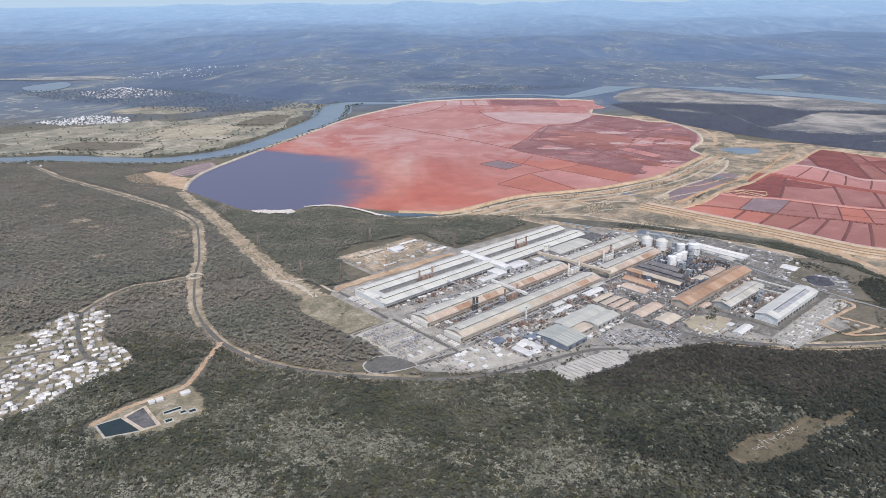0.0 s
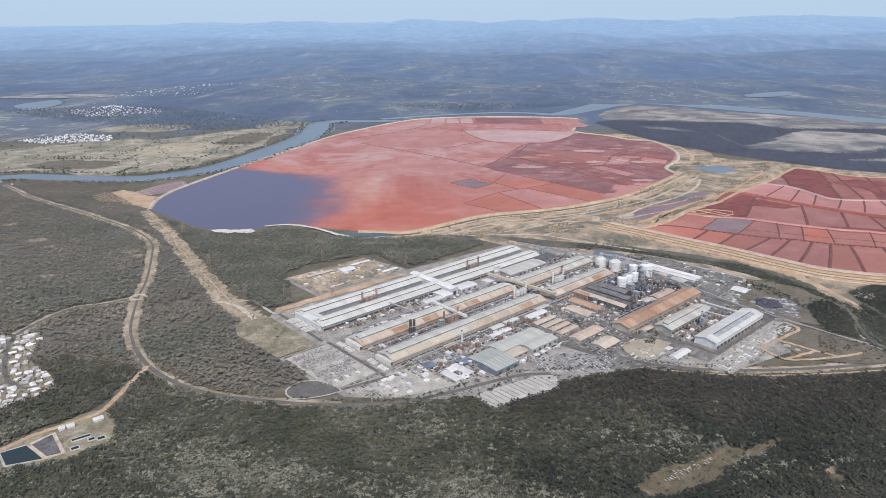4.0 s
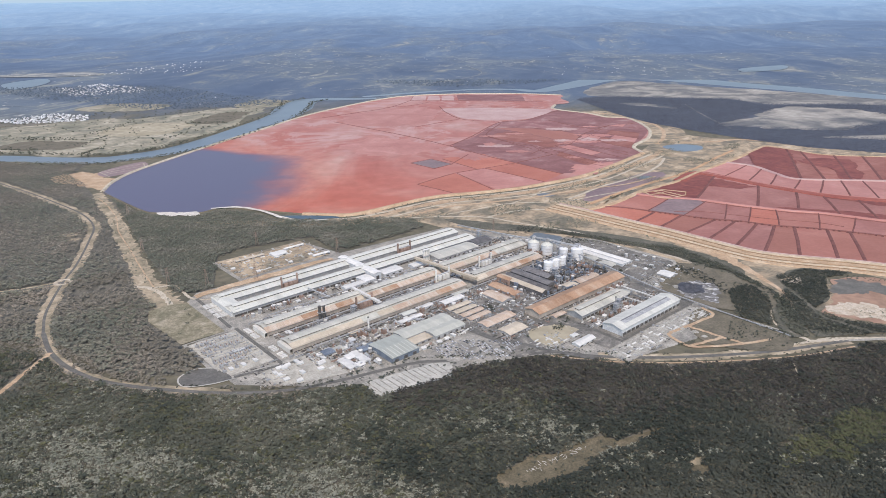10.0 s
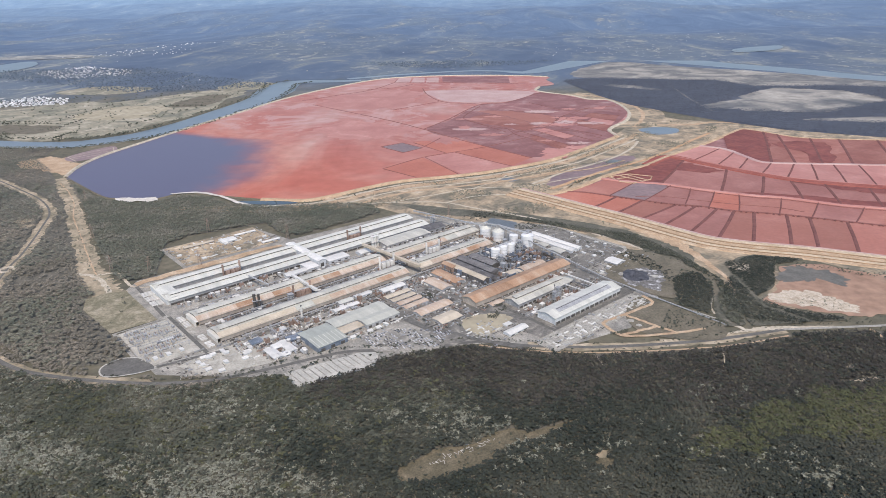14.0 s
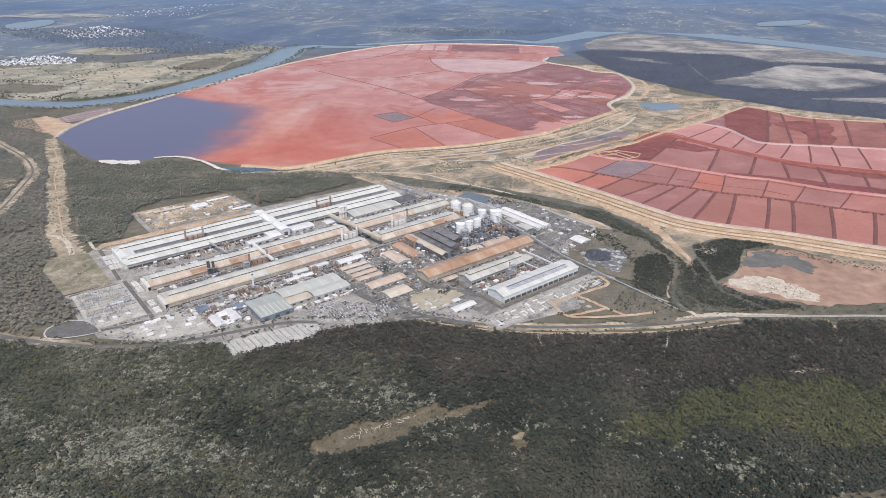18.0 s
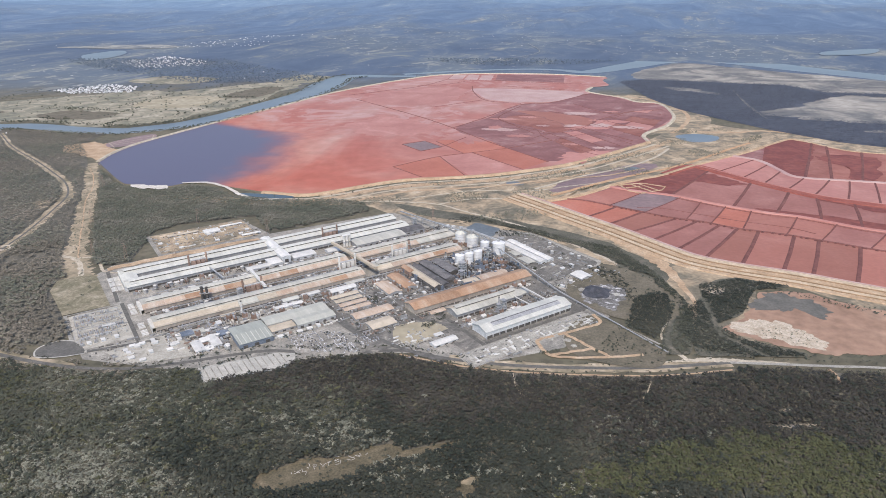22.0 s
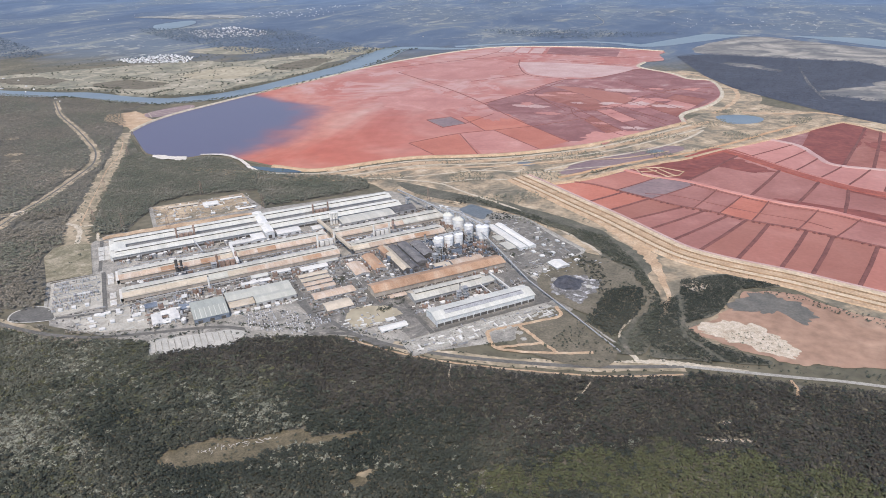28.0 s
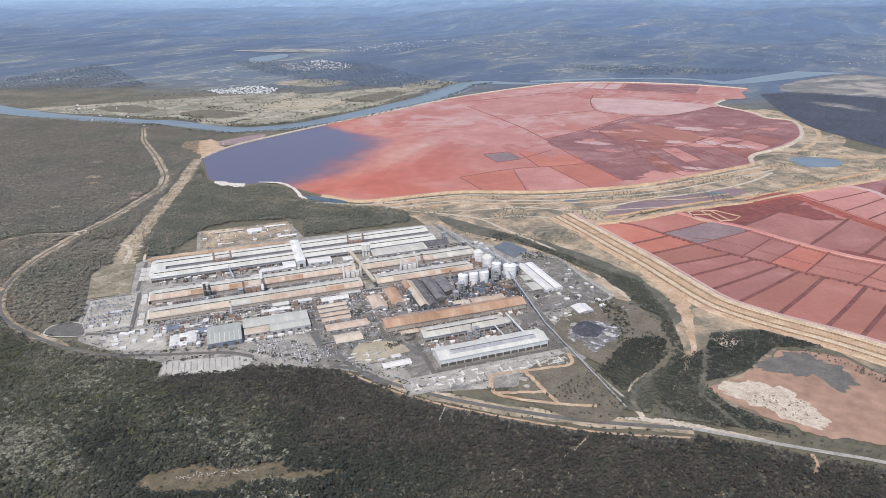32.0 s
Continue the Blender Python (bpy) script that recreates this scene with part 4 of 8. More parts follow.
sheet("tail_pond_mud", TAIL_POND, 0.06, M_WASH, "pinkish dry tailings pond floor", "mud", rag=0.5)
sheet("tail_pond_salt", [(106, 140), (111, 145), (117, 144), (121, 140), (122, 135), (116, 136), (111, 138)], 0.09, M_SALT, "white salt crust on the tailings pond", "salt", rag=0.7)
sheet("gravel_stockpile_floor", [(103.1, 157), (104.4, 159.4), (105.8, 160.3), (108.2, 159.2), (107.6, 156.8), (106.1, 155.5)], 0.12, M_SALT, "white gravel pad below the dam", "yard", rag=0.2)
sheet("tail_pond_dark", [(112, 150), (115, 157), (119, 158.5), (124, 156.5), (127, 151), (124, 148), (121, 151), (117, 150)], 0.09, M_FLOOR_GREY, "grey wet patch on the tailings pond", "mud", rag=0.7)


# ---- the red mud lake ----
lake_surface = sheet("mud_lake", LAKE, 0.20, M_LAKE, "red mud lake with a violet-blue water end", "lake", n=4)
for name, pts, mt, z in [
        ("dark_cells", [(15, 320), (25, 350), (37, 393), (53, 402), (75, 441), (100, 412), (114, 402), (116, 367), (101, 322), (99, 305), (83, 282), (62, 266), (44, 285)], M_MUD_DARK, 0.21),
        ("drying_cell", [(0, 452), (30, 453), (65, 447), (70, 436), (53, 405), (20, 406), (7, 429)], M_MUD_PALE, 0.215),
        ("drying_cell", [(-27, 495), (-28, 524), (-18, 523), (-16, 495)], M_MUD_PALE, 0.215),
        ("drying_cell", [(-15, 494), (-16, 523), (-8, 522), (-5, 493)], M_MUD_PALE, 0.215),
        ("drying_cell", [(-4, 493), (-6, 522), (3, 520), (5, 494)], M_MUD_PALE, 0.215),
        ("mud_cell", [(8, 494), (5, 526), (55, 526), (56, 488)], M_MUD_DARK, 0.215),
        ("mud_cell", [(-1, 285), (7, 293), (17, 283), (10, 275)], M_MUD_GREY, 0.215),
        ("mud_cell", [(6, 248), (19, 266), (35, 240), (20, 236)], M_MUD, 0.215),
        ("mud_cell", [(20, 266), (31, 275), (54, 252), (36, 241)], M_MUD_PINK, 0.215),
        ("mud_cell", [(31, 275), (44, 285), (62, 266), (54, 253)], M_MUD, 0.220),
        ("mud_cell", [(12, 293), (26, 309), (44, 285), (28, 273)], M_MUD, 0.215)]:
    sheet(name, pts, z, mt, "", "", smooth=name in ("dark_cells",) or len(pts) > 5, parent=lake_surface)
for name, pts in [
        ("crust_patch", [(-40, 325), (-25, 346), (8, 322), (-3, 304), (-25, 303)]),
        ("crust_patch", [(12, 302), (22, 308), (34, 299), (24, 292)]),
        ("crust_patch", [(-58, 395), (-49, 436), (-18, 458), (-3, 443), (-4, 396), (-26, 380)]),
        ("crust_patch", [(69, 263), (66, 272), (76, 290), (84, 282)])]:
    sheet(name, pts, 0.225, M_MUD_PINK, "", "", parent=lake_surface, rag=2.6)
DARK = [(15, 320), (25, 345), (37, 393), (53, 402), (75, 441), (100, 412), (114, 402), (116, 367), (106, 335), (99, 305), (83, 282), (62, 266), (44, 288)]
LAKE_RIDGES = [
    [(-61, 398), (-43, 381), (-9, 348), (13, 323), (31, 300), (44, 285), (62, 265)], [(13, 323), (23, 349), (37, 393), (53, 402), (75, 441)], [(-3, 463), (3, 436), (16, 405), (37, 397)],
    [(52, 316), (41, 333), (31, 349), (32, 365), (38, 389)], [(-27, 495), (10, 493), (46, 485), (68, 485)], [(-72, 414), (-55, 435), (-37, 459), (-27, 495)], [(6, 248), (19, 266), (31, 275), (44, 285)],
    [(6, 248), (20, 236)], [(20, 266), (35, 240)], [(31, 275), (54, 252)], [(12, 293), (28, 273)], [(44, 285), (60, 302), (78, 319), (94, 301)], [(98, 382), (77, 338), (59, 318), (51, 303)]]
LAKE_RIDGES += [[(54, 374), (73, 363)], [(-10, 378), (13, 406)], [(16, 466), (65, 452)], [(-1, 285), (7, 293), (17, 283), (10, 274), (-1, 285)], [(-40, 460), (-24, 467), (-12, 486)], [(-27, 495), (-28, 522)], [(66, 400), (85, 372), (97, 380)],
                [(17, 284), (23, 303)], [(31, 349), (42, 333), (53, 323), (58, 318), (70, 325), (80, 353), (89, 368), (97, 379), (113, 388)], [(53, 323), (57, 309), (65, 299), (76, 283), (82, 278)]]
for k, pts in enumerate(LAKE_RIDGES):
    wide = 0.8 if k < 6 else 0.5
    part("mud_ridge", bank_geo(pts, wide, wide * 0.4, 0.2, 0.36, smooth=False if len(pts) == 5 and pts[0] == pts[4] else len(pts) > 2), M_RIDGE_SOFT, lake_surface)
# fan of long drying strips at the lake's end
INNER = [(57, 309), (58, 318), (64, 321), (70, 325.4), (73, 332), (77, 343), (81, 354), (85, 361), (89.3, 368.4), (97, 379), (103, 384)]
OUTER = [(74, 280), (79, 286), (84, 290), (89, 297), (94.5, 307), (98, 316), (102, 329), (106, 341), (110, 356), (113, 371), (113.5, 385)]
rl = random.Random(31)
for k in range(len(INNER) - 1):
    (ax, ay), (bx, by), (cx, cy), (dx, dy) = INNER[k], INNER[k + 1], OUTER[k + 1], OUTER[k]
    cut_at = rl.uniform(0.3, 0.7)
    for s0, s1 in ((0.02, cut_at - 0.01), (cut_at + 0.01, 0.98)):
        quad = [(ax + (dx - ax) * s0, ay + (dy - ay) * s0), (ax + (dx - ax) * s1, ay + (dy - ay) * s1), (bx + (cx - bx) * s1, by + (cy - by) * s1), (bx + (cx - bx) * s0, by + (cy - by) * s0)]
        part("mud_strip", Geo().poly(quad, 0.300 + 0.002 * k), rl.choice((M_MUD_DARK, M_MUD_DARK, M_MUD_DARK, M_MUD_BROWN, M_MUD_PINK)), lake_surface)
    part("mud_ridge", bank_geo([(bx, by), ((bx + cx) / 2, (by + cy) / 2), (cx, cy)], 0.5, 0.22, 0.2, 0.40, smooth=False), M_RIDGE_SOFT, lake_surface)
for k, (pts, mt) in enumerate((([(33, 351), (42, 336), (54, 326), (58, 320), (67, 326), (60, 345), (45, 362)], M_MUD_BROWN), ([(41, 388), (54, 376), (72, 365), (78, 356), (86, 369), (66, 398), (54, 400)], M_MUD_DARK), ([(16, 323), (30, 347), (41, 332), (51, 321), (55, 309), (48, 290), (40, 293)], M_MUD_DARK),
                           ([(36, 374), (45, 364), (60, 347), (70, 330), (78, 350), (70, 362), (52, 372)], M_MUD_ROSE))):
    sheet("mud_cell", pts, 0.222 + 0.002 * k, mt, "", "", parent=lake_surface, rag=0.8)
for k in range(22):
    x0 = rl.uniform(18, 100)
    y0, wide, r = 318 + 0.55 * (x0 - 40) + rl.gauss(0, 26), rl.uniform(1.2, 4.5), rl.uniform(2.5, 9)
    ring = [(x0 + r * math.cos(q), y0 + wide * math.sin(q)) for q in np.linspace(0, math.tau, 14)[:-1]]
    if inside(np.array(ring), DARK).all():
        sheet("crust_streak", ring, 0.275 + 0.001 * k, M_MUD_PALE if k % 3 == 0 else M_MUD_PINK, "", "", parent=lake_surface, rag=0.7)
lake_bank = solo("lake_bank", bank_geo(LAKE[:13], 2.1, 0.9, 0.0, 0.7, n=4), M_TRACK, "pale gravel-topped bank of the mud lake", "embankment", kind="structure")
solo("lake_bank", bank_geo(LAKE[15:25], 2.2, 1.0, 0.0, 0.6, n=4), M_TRACK, "white gravel-topped bank round the lake's end", "embankment", kind="structure")
solo("lake_bank", bank_geo(LAKE[24:35], 2.6, 1.0, 0.0, 0.6, n=4), M_DIRT, "yellow dirt bank along the works side", "embankment", kind="structure")
solo("lake_bank", bank_geo(LAKE[34:] + LAKE[:1], 0.7, 0.3, 0.0, 0.32, n=4), M_GRASS, "low grassy shore of the water end", "embankment", kind="structure")
sheet("sand_spit", [(-76, 208), (-73, 210), (-69, 209), (-64, 210.4), (-61, 207), (-63, 205.4), (-67, 206), (-71, 205)], 0.3, M_WHITE_SAND, "white sand spit on the lake shore", "sand", rag=0.45)
sheet("shore_pool_water", [(-36, 206), (-20, 207), (-14, 205), (-24, 203)], 0.25, M_POND_DARK, "narrow dark pool below the lake bank", "pond")
strip("sand_spit", [(-60, 214), (-52, 216), (-42, 212), (-33, 205), (-25, 201), (-16, 203)], [1.0, 1.6, 1.2, 1.4, 2.0, 0.6], 0.33, M_WHITE_SAND, "pale sandy bar along the lake shore", "sand", rag=0.3)

# ---- the terraced mud dam ----
ROW_A = [(70, 219), (77, 218), (85, 214), (93, 210), (101, 206), (109, 204), (117, 200), (129, 197), (137, 194), (152, 188), (178, 180), (205, 172)]
ROW_B = [(84, 235), (93, 231), (104, 228), (114, 222), (122, 218), (129, 215), (137, 213), (150, 206), (160, 203), (190, 194), (220, 186)]
ROW_C = [(104, 254), (114, 267), (124, 257), (131, 249), (139, 241), (146, 235), (153, 231), (171, 225), (200, 217), (232, 209)]
ROW_D = [(130, 286), (139, 279), (143, 266), (147, 257), (164, 255), (186, 253), (215, 248), (245, 244)]


def along(line, x):
    """The point of a row at plan x."""
    xs = [p[0] for p in line]
    return x, float(np.interp(x, xs, [p[1] for p in line]))


dam = sheet("mud_dam", DAM_FRONT + DAM_BACK[::-1], 0.16, M_MUD_DARK, "terraced red mud drying dam with rows of cells", "mud dam", smooth=False)
CELLS = [
    (DAM_FRONT, ROW_A, [(66, 72), (78, 86), (84, 93.4), (89.8, 102.5), (95, 108), (100.6, 113.4), (106.5, 117.7), (114.3, 122.8), (122.9, 131), (128.7, 136.4), (136.9, 145), (144.7, 154.5), (153, 164), (161, 172), (170, 182), (180, 193), (189, 203)], M_MUD_ROSE, 0.24, 1.1),
    (ROW_A, ROW_B, [(72, 86), (84, 95), (94, 106), (105, 111.5), (111.3, 118), (119, 124.5), (129.3, 136), (137, 145), (147, 156), (158, 167), (168, 178), (178, 189), (190, 202), (200, 212)], M_MUD_DUSTY, 0.30, 0.5),
    (ROW_B, ROW_C, [(86, 106), (103, 119), (119.8, 130.7), (130.7, 140.2), (141.5, 146.6), (150.4, 155.6), (160.7, 167.4), (171, 179), (182, 191), (194, 203), (206, 216)], M_MUD_MAUVE, 0.36, 1.1),
    (ROW_C, ROW_D, [(114, 130), (121.3, 137.3), (128, 140.7), (133.6, 143.4), (139.5, 148.8), (146, 156.5), (154.3, 162.2), (162.3, 169.5), (170.4, 177.9), (179, 187), (190, 199), (202, 212)], M_MUD_PINK, 0.42, 0.75),
    (ROW_D, DAM_BACK, [(139.5, 146), (149, 165.8), (157, 170), (166, 180), (176.3, 190.8), (190, 205), (206, 222), (222, 240)], M_MUD_BROWN, 0.48, 1.2)]
for r, (low, high, cuts, mt, z, wide) in enumerate(CELLS):
    for k, ((a0, b0), (a1, b1)) in enumerate(zip(cuts[:-1], cuts[1:])):
        bot = [along(low, x) for x in np.linspace(a0 + 0.1, a1 - 0.1, 4)]
        top = [along(high, x) for x in np.linspace(b0 + 0.1, b1 - 0.1, 4)]
        cm = mt
        if (r, k) in ((0, 0), (0, 1), (1, 4)):
            cm = M_MUD
        if (r, k) in ((0, 3), (0, 4), (0, 5), (1, 2), (1, 3), (1, 7), (2, 1)):
            cm = M_MUD_MAUVE
        if (r, k) in ((0, 7), (0, 10)):
            cm = M_MUD_DUSTY
        if (r, k) in ((1, 1), (1, 12)):
            cm = M_MUD_GREY
        if (r, k) in ((2, 0), (4, 0)):
            cm = M_MUD_DEEP
        part("mud_cell", Geo().poly(bot + top[::-1], z - 0.02), cm, dam)
    for a, b in cuts[1:]:
        p, q = along(low, a), along(high, b)
        part("mud_ridge", bank_geo([p, ((p[0] + q[0]) / 2 + 0.2, (p[1] + q[1]) / 2), q], wide, wide * 0.4, z - 0.05, z + 0.10, smooth=False), M_RIDGE_MID, dam)
for row, z, mt, wide in ((ROW_A, 0.30, M_RIDGE_SOFT, 0.8), (ROW_B, 0.36, M_MUD_PINK, 1.9), (ROW_C, 0.42, M_MUD_BANK, 5.2), (ROW_D, 0.5, M_MUD_PALE, 2.0)):
    part("terrace_bank", bank_geo(row, wide, wide * 0.7, z - 0.1, z + 0.14, n=4), mt, dam)
part("bank_track", bank_geo([(x, y + 1.9) for x, y in ROW_C[1:]], 0.7, 0.4, 0.4, 0.6, n=4), M_MUD_PINK, dam)
part("terrace_bank", bank_geo([(x, y - 2.4) for x, y in ROW_B[2:]], 0.5, 0.25, 0.3, 0.42, n=4), M_RIDGE_SOFT, dam)
part("terrace_bank", bank_geo([(92, 213.5), (100, 214), (110, 210), (120, 206), (131, 203), (137, 199)], 0.4, 0.2, 0.26, 0.37, n=4), M_RIDGE_SOFT, dam)
for pts, z in zip(([(94, 244), (100, 250), (110, 258), (118, 256), (128, 245), (120, 243), (112, 246), (104, 241)], [(163, 291), (182, 289), (171, 259), (163, 258), (167.5, 272), (163.7, 279), (161, 284.6)], [(126, 219), (150, 213), (176, 204), (172, 201), (146, 208)], [(142, 284), (150, 300), (158, 313), (164, 306), (160, 290), (152, 276)], [(146, 232), (160, 228), (180, 222), (178, 216), (160, 221)]), (0.35, 0.47, 0.35, 0.472, 0.352)):
    sheet("wet_smear", pts, z, M_MUD_DEEP, "", "", parent=dam, rag=1.3)
# pale pipe benches at the first terrace
for pts in ([(87.4, 237.2), (95, 240.6), (102, 237.6), (100.7, 233.6), (93.9, 228.7), (90.2, 231.1), (87.4, 237.2)], [(91, 238.6), (97.4, 231.4)], [(93.6, 239.8), (99.4, 233)], [(89.4, 234), (94, 236.6)]):
    part("pipe_bench", bank_geo(pts, 0.7, 0.35, 0.2, 0.5, smooth=False), M_DIRT, dam, "pale gravel bench")
# windrow heaps along the first terrace
for k in range(46):
    x, y = along(ROW_A, 84 + k * 1.6 + random.uniform(-0.5, 0.5))
    part("mud_heap", Geo().cyl(0, 0, 0, 0.3, random.uniform(0.3, 0.55), 0.1, n=7), M_RIDGE, dam).matrix_basis = pose(x, y - 0.6 + random.uniform(-0.3, 0.3), 0.26)
for off, w, z1, mt, label in ((-0.5, 0.9, 0.62, M_MUD_PALE, "pinkish crest of the mud dam"), (-1.9, 2.0, 0.70, M_PEACH, "cream gravel crest road of the dam"), (-4.0, 2.4, 0.5, M_DIRT, "orange-tan dirt berm below the dam crest"), (-6.0, 1.5, 0.38, M_PEACH, "cream gravel haul road round the dam"), (-7.8, 2.0, 0.25, M_DIRT, "tan dirt berm at the foot of the dam"),
                              (-2.95, 0.7, 0.60, M_DRAIN, "brown drain line below the crest road"), (-5.15, 0.6, 0.46, M_DRAIN, "brown windrow beside the haul road"), (-6.9, 0.5, 0.36, M_DRAIN, "brown windrow below the haul road")):
    a, nrm, _ = sides(curve([(57, 222)] + DAM_FRONT, n=4), 1)
    line = [tuple(q) for q in a + nrm * off]
    solo("dam_bank", bank_geo(line, w, w * 0.65, 0, z1, smooth=False), mt, label, "embankment", kind="structure")
solo("dam_bank", bank_geo(DAM_BACK, 2.4, 1.2, 0, 0.65, n=4), M_DIRT, "tan dirt bank behind the mud dam", "embankment", kind="structure")


# ---- woods ----


def crown_shapes(count, clumps, seed, flat=0.75, reach=0.85, grow=1.0):
    """Crowns of a few ragged leaf clumps: points and triangles; the undersides, which lie in the dark, are left open."""
    rng = np.random.default_rng(seed)
    octa = np.array([(1, 0, 0), (-1, 0, 0), (0, 1, 0), (0, -1, 0), (0, 0, 1), (0, 0, -1)], float)
    tri = np.array([(0, 2, 4), (2, 1, 4), (1, 3, 4), (3, 0, 4), (2, 0, 5), (1, 2, 5), (3, 1, 5), (0, 3, 5)])
    shapes = []
    for _ in range(count):
        vs, fs = [], []
        for k in range(clumps):
            q, _r = np.linalg.qr(rng.normal(size=(3, 3)))
            q *= np.sign(np.linalg.det(q))
            size = rng.uniform(0.24, 0.52) * grow
            lump = octa * rng.uniform(0.5, 1.45, (6, 1)) @ q * size
            ang, far = rng.uniform(0, math.tau), (0.1 if k == 0 else rng.uniform(0.3, reach))
            lump[:, 2] *= flat
            lump += (far * math.cos(ang), far * math.sin(ang), rng.uniform(0.85, 1.25) - 0.3 * far)
            a, b, c = lump[tri[:, 0]], lump[tri[:, 1]], lump[tri[:, 2]]
            nz = np.cross(b - a, c - a)
            keep = nz[:, 2] > -0.35 * np.linalg.norm(nz, axis=1)
            fs.append(tri[keep] + 6 * k), vs.append(lump)
        shapes.append((np.concatenate(vs), np.concatenate(fs)))
    return shapes


def scatter(area, step, holes=(), lines=(), seed=1, keep=1.0):
    rng = np.random.default_rng(seed)
    a = np.array(area, float)
    (x0, y0), (x1, y1) = a.min(0), a.max(0)
    gx, gy = np.meshgrid(np.arange(x0, x1, step), np.arange(y0, y1, step))
    p = np.stack([gx.ravel(), gy.ravel()], 1)
    p += rng.uniform(-0.55, 0.55, p.shape) * step
    ok = inside(p, area) & (rng.random(len(p)) < keep)
    for h in holes:
        ok &= ~inside(p, h)
    for line, far in lines:
        ok &= ~near_line(p, line, far)
    return p[ok]


def woods(name, p, shapes, size, material, label, category="trees", spread=0.3, seed=1, rise=0.0, flat=False):
    rng = np.random.default_rng(seed)
    n = len(p)
    if not n:
        return None
    which, turn = rng.integers(0, len(shapes), n), rng.uniform(0, math.tau, n)
    s = size * rng.uniform(1 - spread, 1 + spread, n) * rng.uniform(0.85, 1.15, n)
    ground_z = land_height(p[:, 0], p[:, 1]) + size * rise * rng.uniform(-0.3, 1.0, n)
    vs, fs, base = [], [], 0
    for k, (sv, sf) in enumerate(shapes):
        m = np.where(which == k)[0]
        if not len(m):
            continue
        c, si = np.cos(turn[m])[:, None], np.sin(turn[m])[:, None]
        x = (sv[None, :, 0] * c - sv[None, :, 1] * si) * s[m][:, None] + p[m, 0][:, None]
        y = (sv[None, :, 0] * si + sv[None, :, 1] * c) * s[m][:, None] + p[m, 1][:, None]
        zz = (sv[None, :, 2] - 1.0) * s[m][:, None] + size + ground_z[m][:, None]
        vs.append(np.stack([x, y, zz], -1).reshape(-1, 3))
        fs.append((sf[None] + (np.arange(len(m)) * len(sv))[:, None, None] + base).reshape(-1, 3))
        base += len(m) * len(sv)
    v, f = np.concatenate(vs).astype(np.float32), np.concatenate(fs).astype(np.int32)
    me = bpy.data.meshes.new(name)
    me.vertices.add(len(v)), me.loops.add(f.size), me.polygons.add(len(f))
    me.vertices.foreach_set("co", v.ravel())
    me.loops.foreach_set("vertex_index", f.ravel())
    me.polygons.foreach_set("loop_start", np.arange(0, f.size, 3, dtype=np.int32))
    me.update(calc_edges=True)
    if not flat:
        me.shade_smooth()
    return solo(name, me, material, label, category, kind="stuff")


BIG, SMALL, TINY, FLAT, LOW = crown_shapes(28, 8, 3, 0.6, 1.05, 0.8), crown_shapes(10, 3, 4), crown_shapes(8, 2, 5), crown_shapes(18, 5, 7, 0.45, 0.95), crown_shapes(8, 2, 8, 0.28)
M_FLOOR = two("bush_floor", (0.105, 0.098, 0.078), (0.16, 0.145, 0.112), 0.3, rough=0.9)
TRACKS = [(curve(FRONT_ROAD), 1.3), (curve(WEST_ROAD), 1.8), (curve(SUBURB_ROAD), 1.2), (curve(WORKS_ROAD), 1.2), (curve(CORRIDOR), 2.9), ([(46, 118.2), (57, 116.6), (68, 116.6), (80, 118), (92, 120.3), (104, 124.5)], 0.9),
          ([(90, 118), (89.2, 114.5), (88.6, 112.5)], 0.25), ([(67, 116), (67.4, 114), (68, 112)], 0.25), ([(107, 108.9), (109, 109.3), (112.6, 110.4)], 0.5), ([(109.3, 113.6), (110.6, 113.9)], 0.4), ([(120, 128), (120.8, 126), (120.5, 123.5)], 0.5)]
CAR_PARK = [P(u, v) for u, v in [(3.2, -38.5), (3.8, -33), (17.5, -36), (20.5, -38.3), (17, -42)]]
BUSH = [(-90, 98), (-76, 78), (-60, 63), (-40, 59), (35, 59), (60, 64), (75, 69), (92, 77), (106, 82), (128, 87), (146, 128), (133, 128.5), (104, 125), (90, 120), (66, 116), (55, 117), (44, 117.8), (37, 115.6), (29, 114.3), (22, 113.4), (16, 110.4), (8, 105), (0, 101.5), (-20, 101), (-43, 107), (-51, 113), (-70, 118)]
GREEN = [(75, 89.4), (78.6, 91.4), (83.5, 95.2), (88, 99), (95, 102.5), (104, 106), (122, 107), (140, 104), (140, 94), (114, 89.6), (106.7, 91), (96.4, 94), (84, 90), (78, 88)]
sheet("bush_floor", BUSH, 0.012, M_FLOOR, "leaf-littered brown floor of the bush", "ground", smooth=False, low=True)
holes = [CLEARING, CAR_PARK, TREATMENT, SUBURB, [(63.3, 85), (63.5, 87), (64.2, 88.7), (65.4, 88.8), (65.7, 87), (65.8, 85.5), (65, 84.7)], PLANT]
p = scatter(BUSH, 0.50, holes, TRACKS, 11)
edge_y = np.interp(p[:, 0], [-20, 0, 16, 29, 44, 55, 66, 90, 104, 133], [101, 101.5, 110.4, 114.3, 117.8, 117, 116, 120, 125, 128.5])
gap = np.clip((edge_y - p[:, 1]) / 5.0, 0, 1)
rng0 = np.random.default_rng(5)
p = p[rng0.random(len(p)) < 0.45 + 0.50 * gap]
wave = np.sin(p[:, 0] * 0.16 + 1.2 * np.sin(p[:, 1] * 0.21)) + np.sin(p[:, 1] * 0.33 + p[:, 0] * 0.05) + 0.8 * np.sin(p[:, 0] * 0.47 + 2 * np.sin(p[:, 1] * 0.39)) * np.sin(p[:, 1] * 0.61)
pick = rng0.random(len(p))
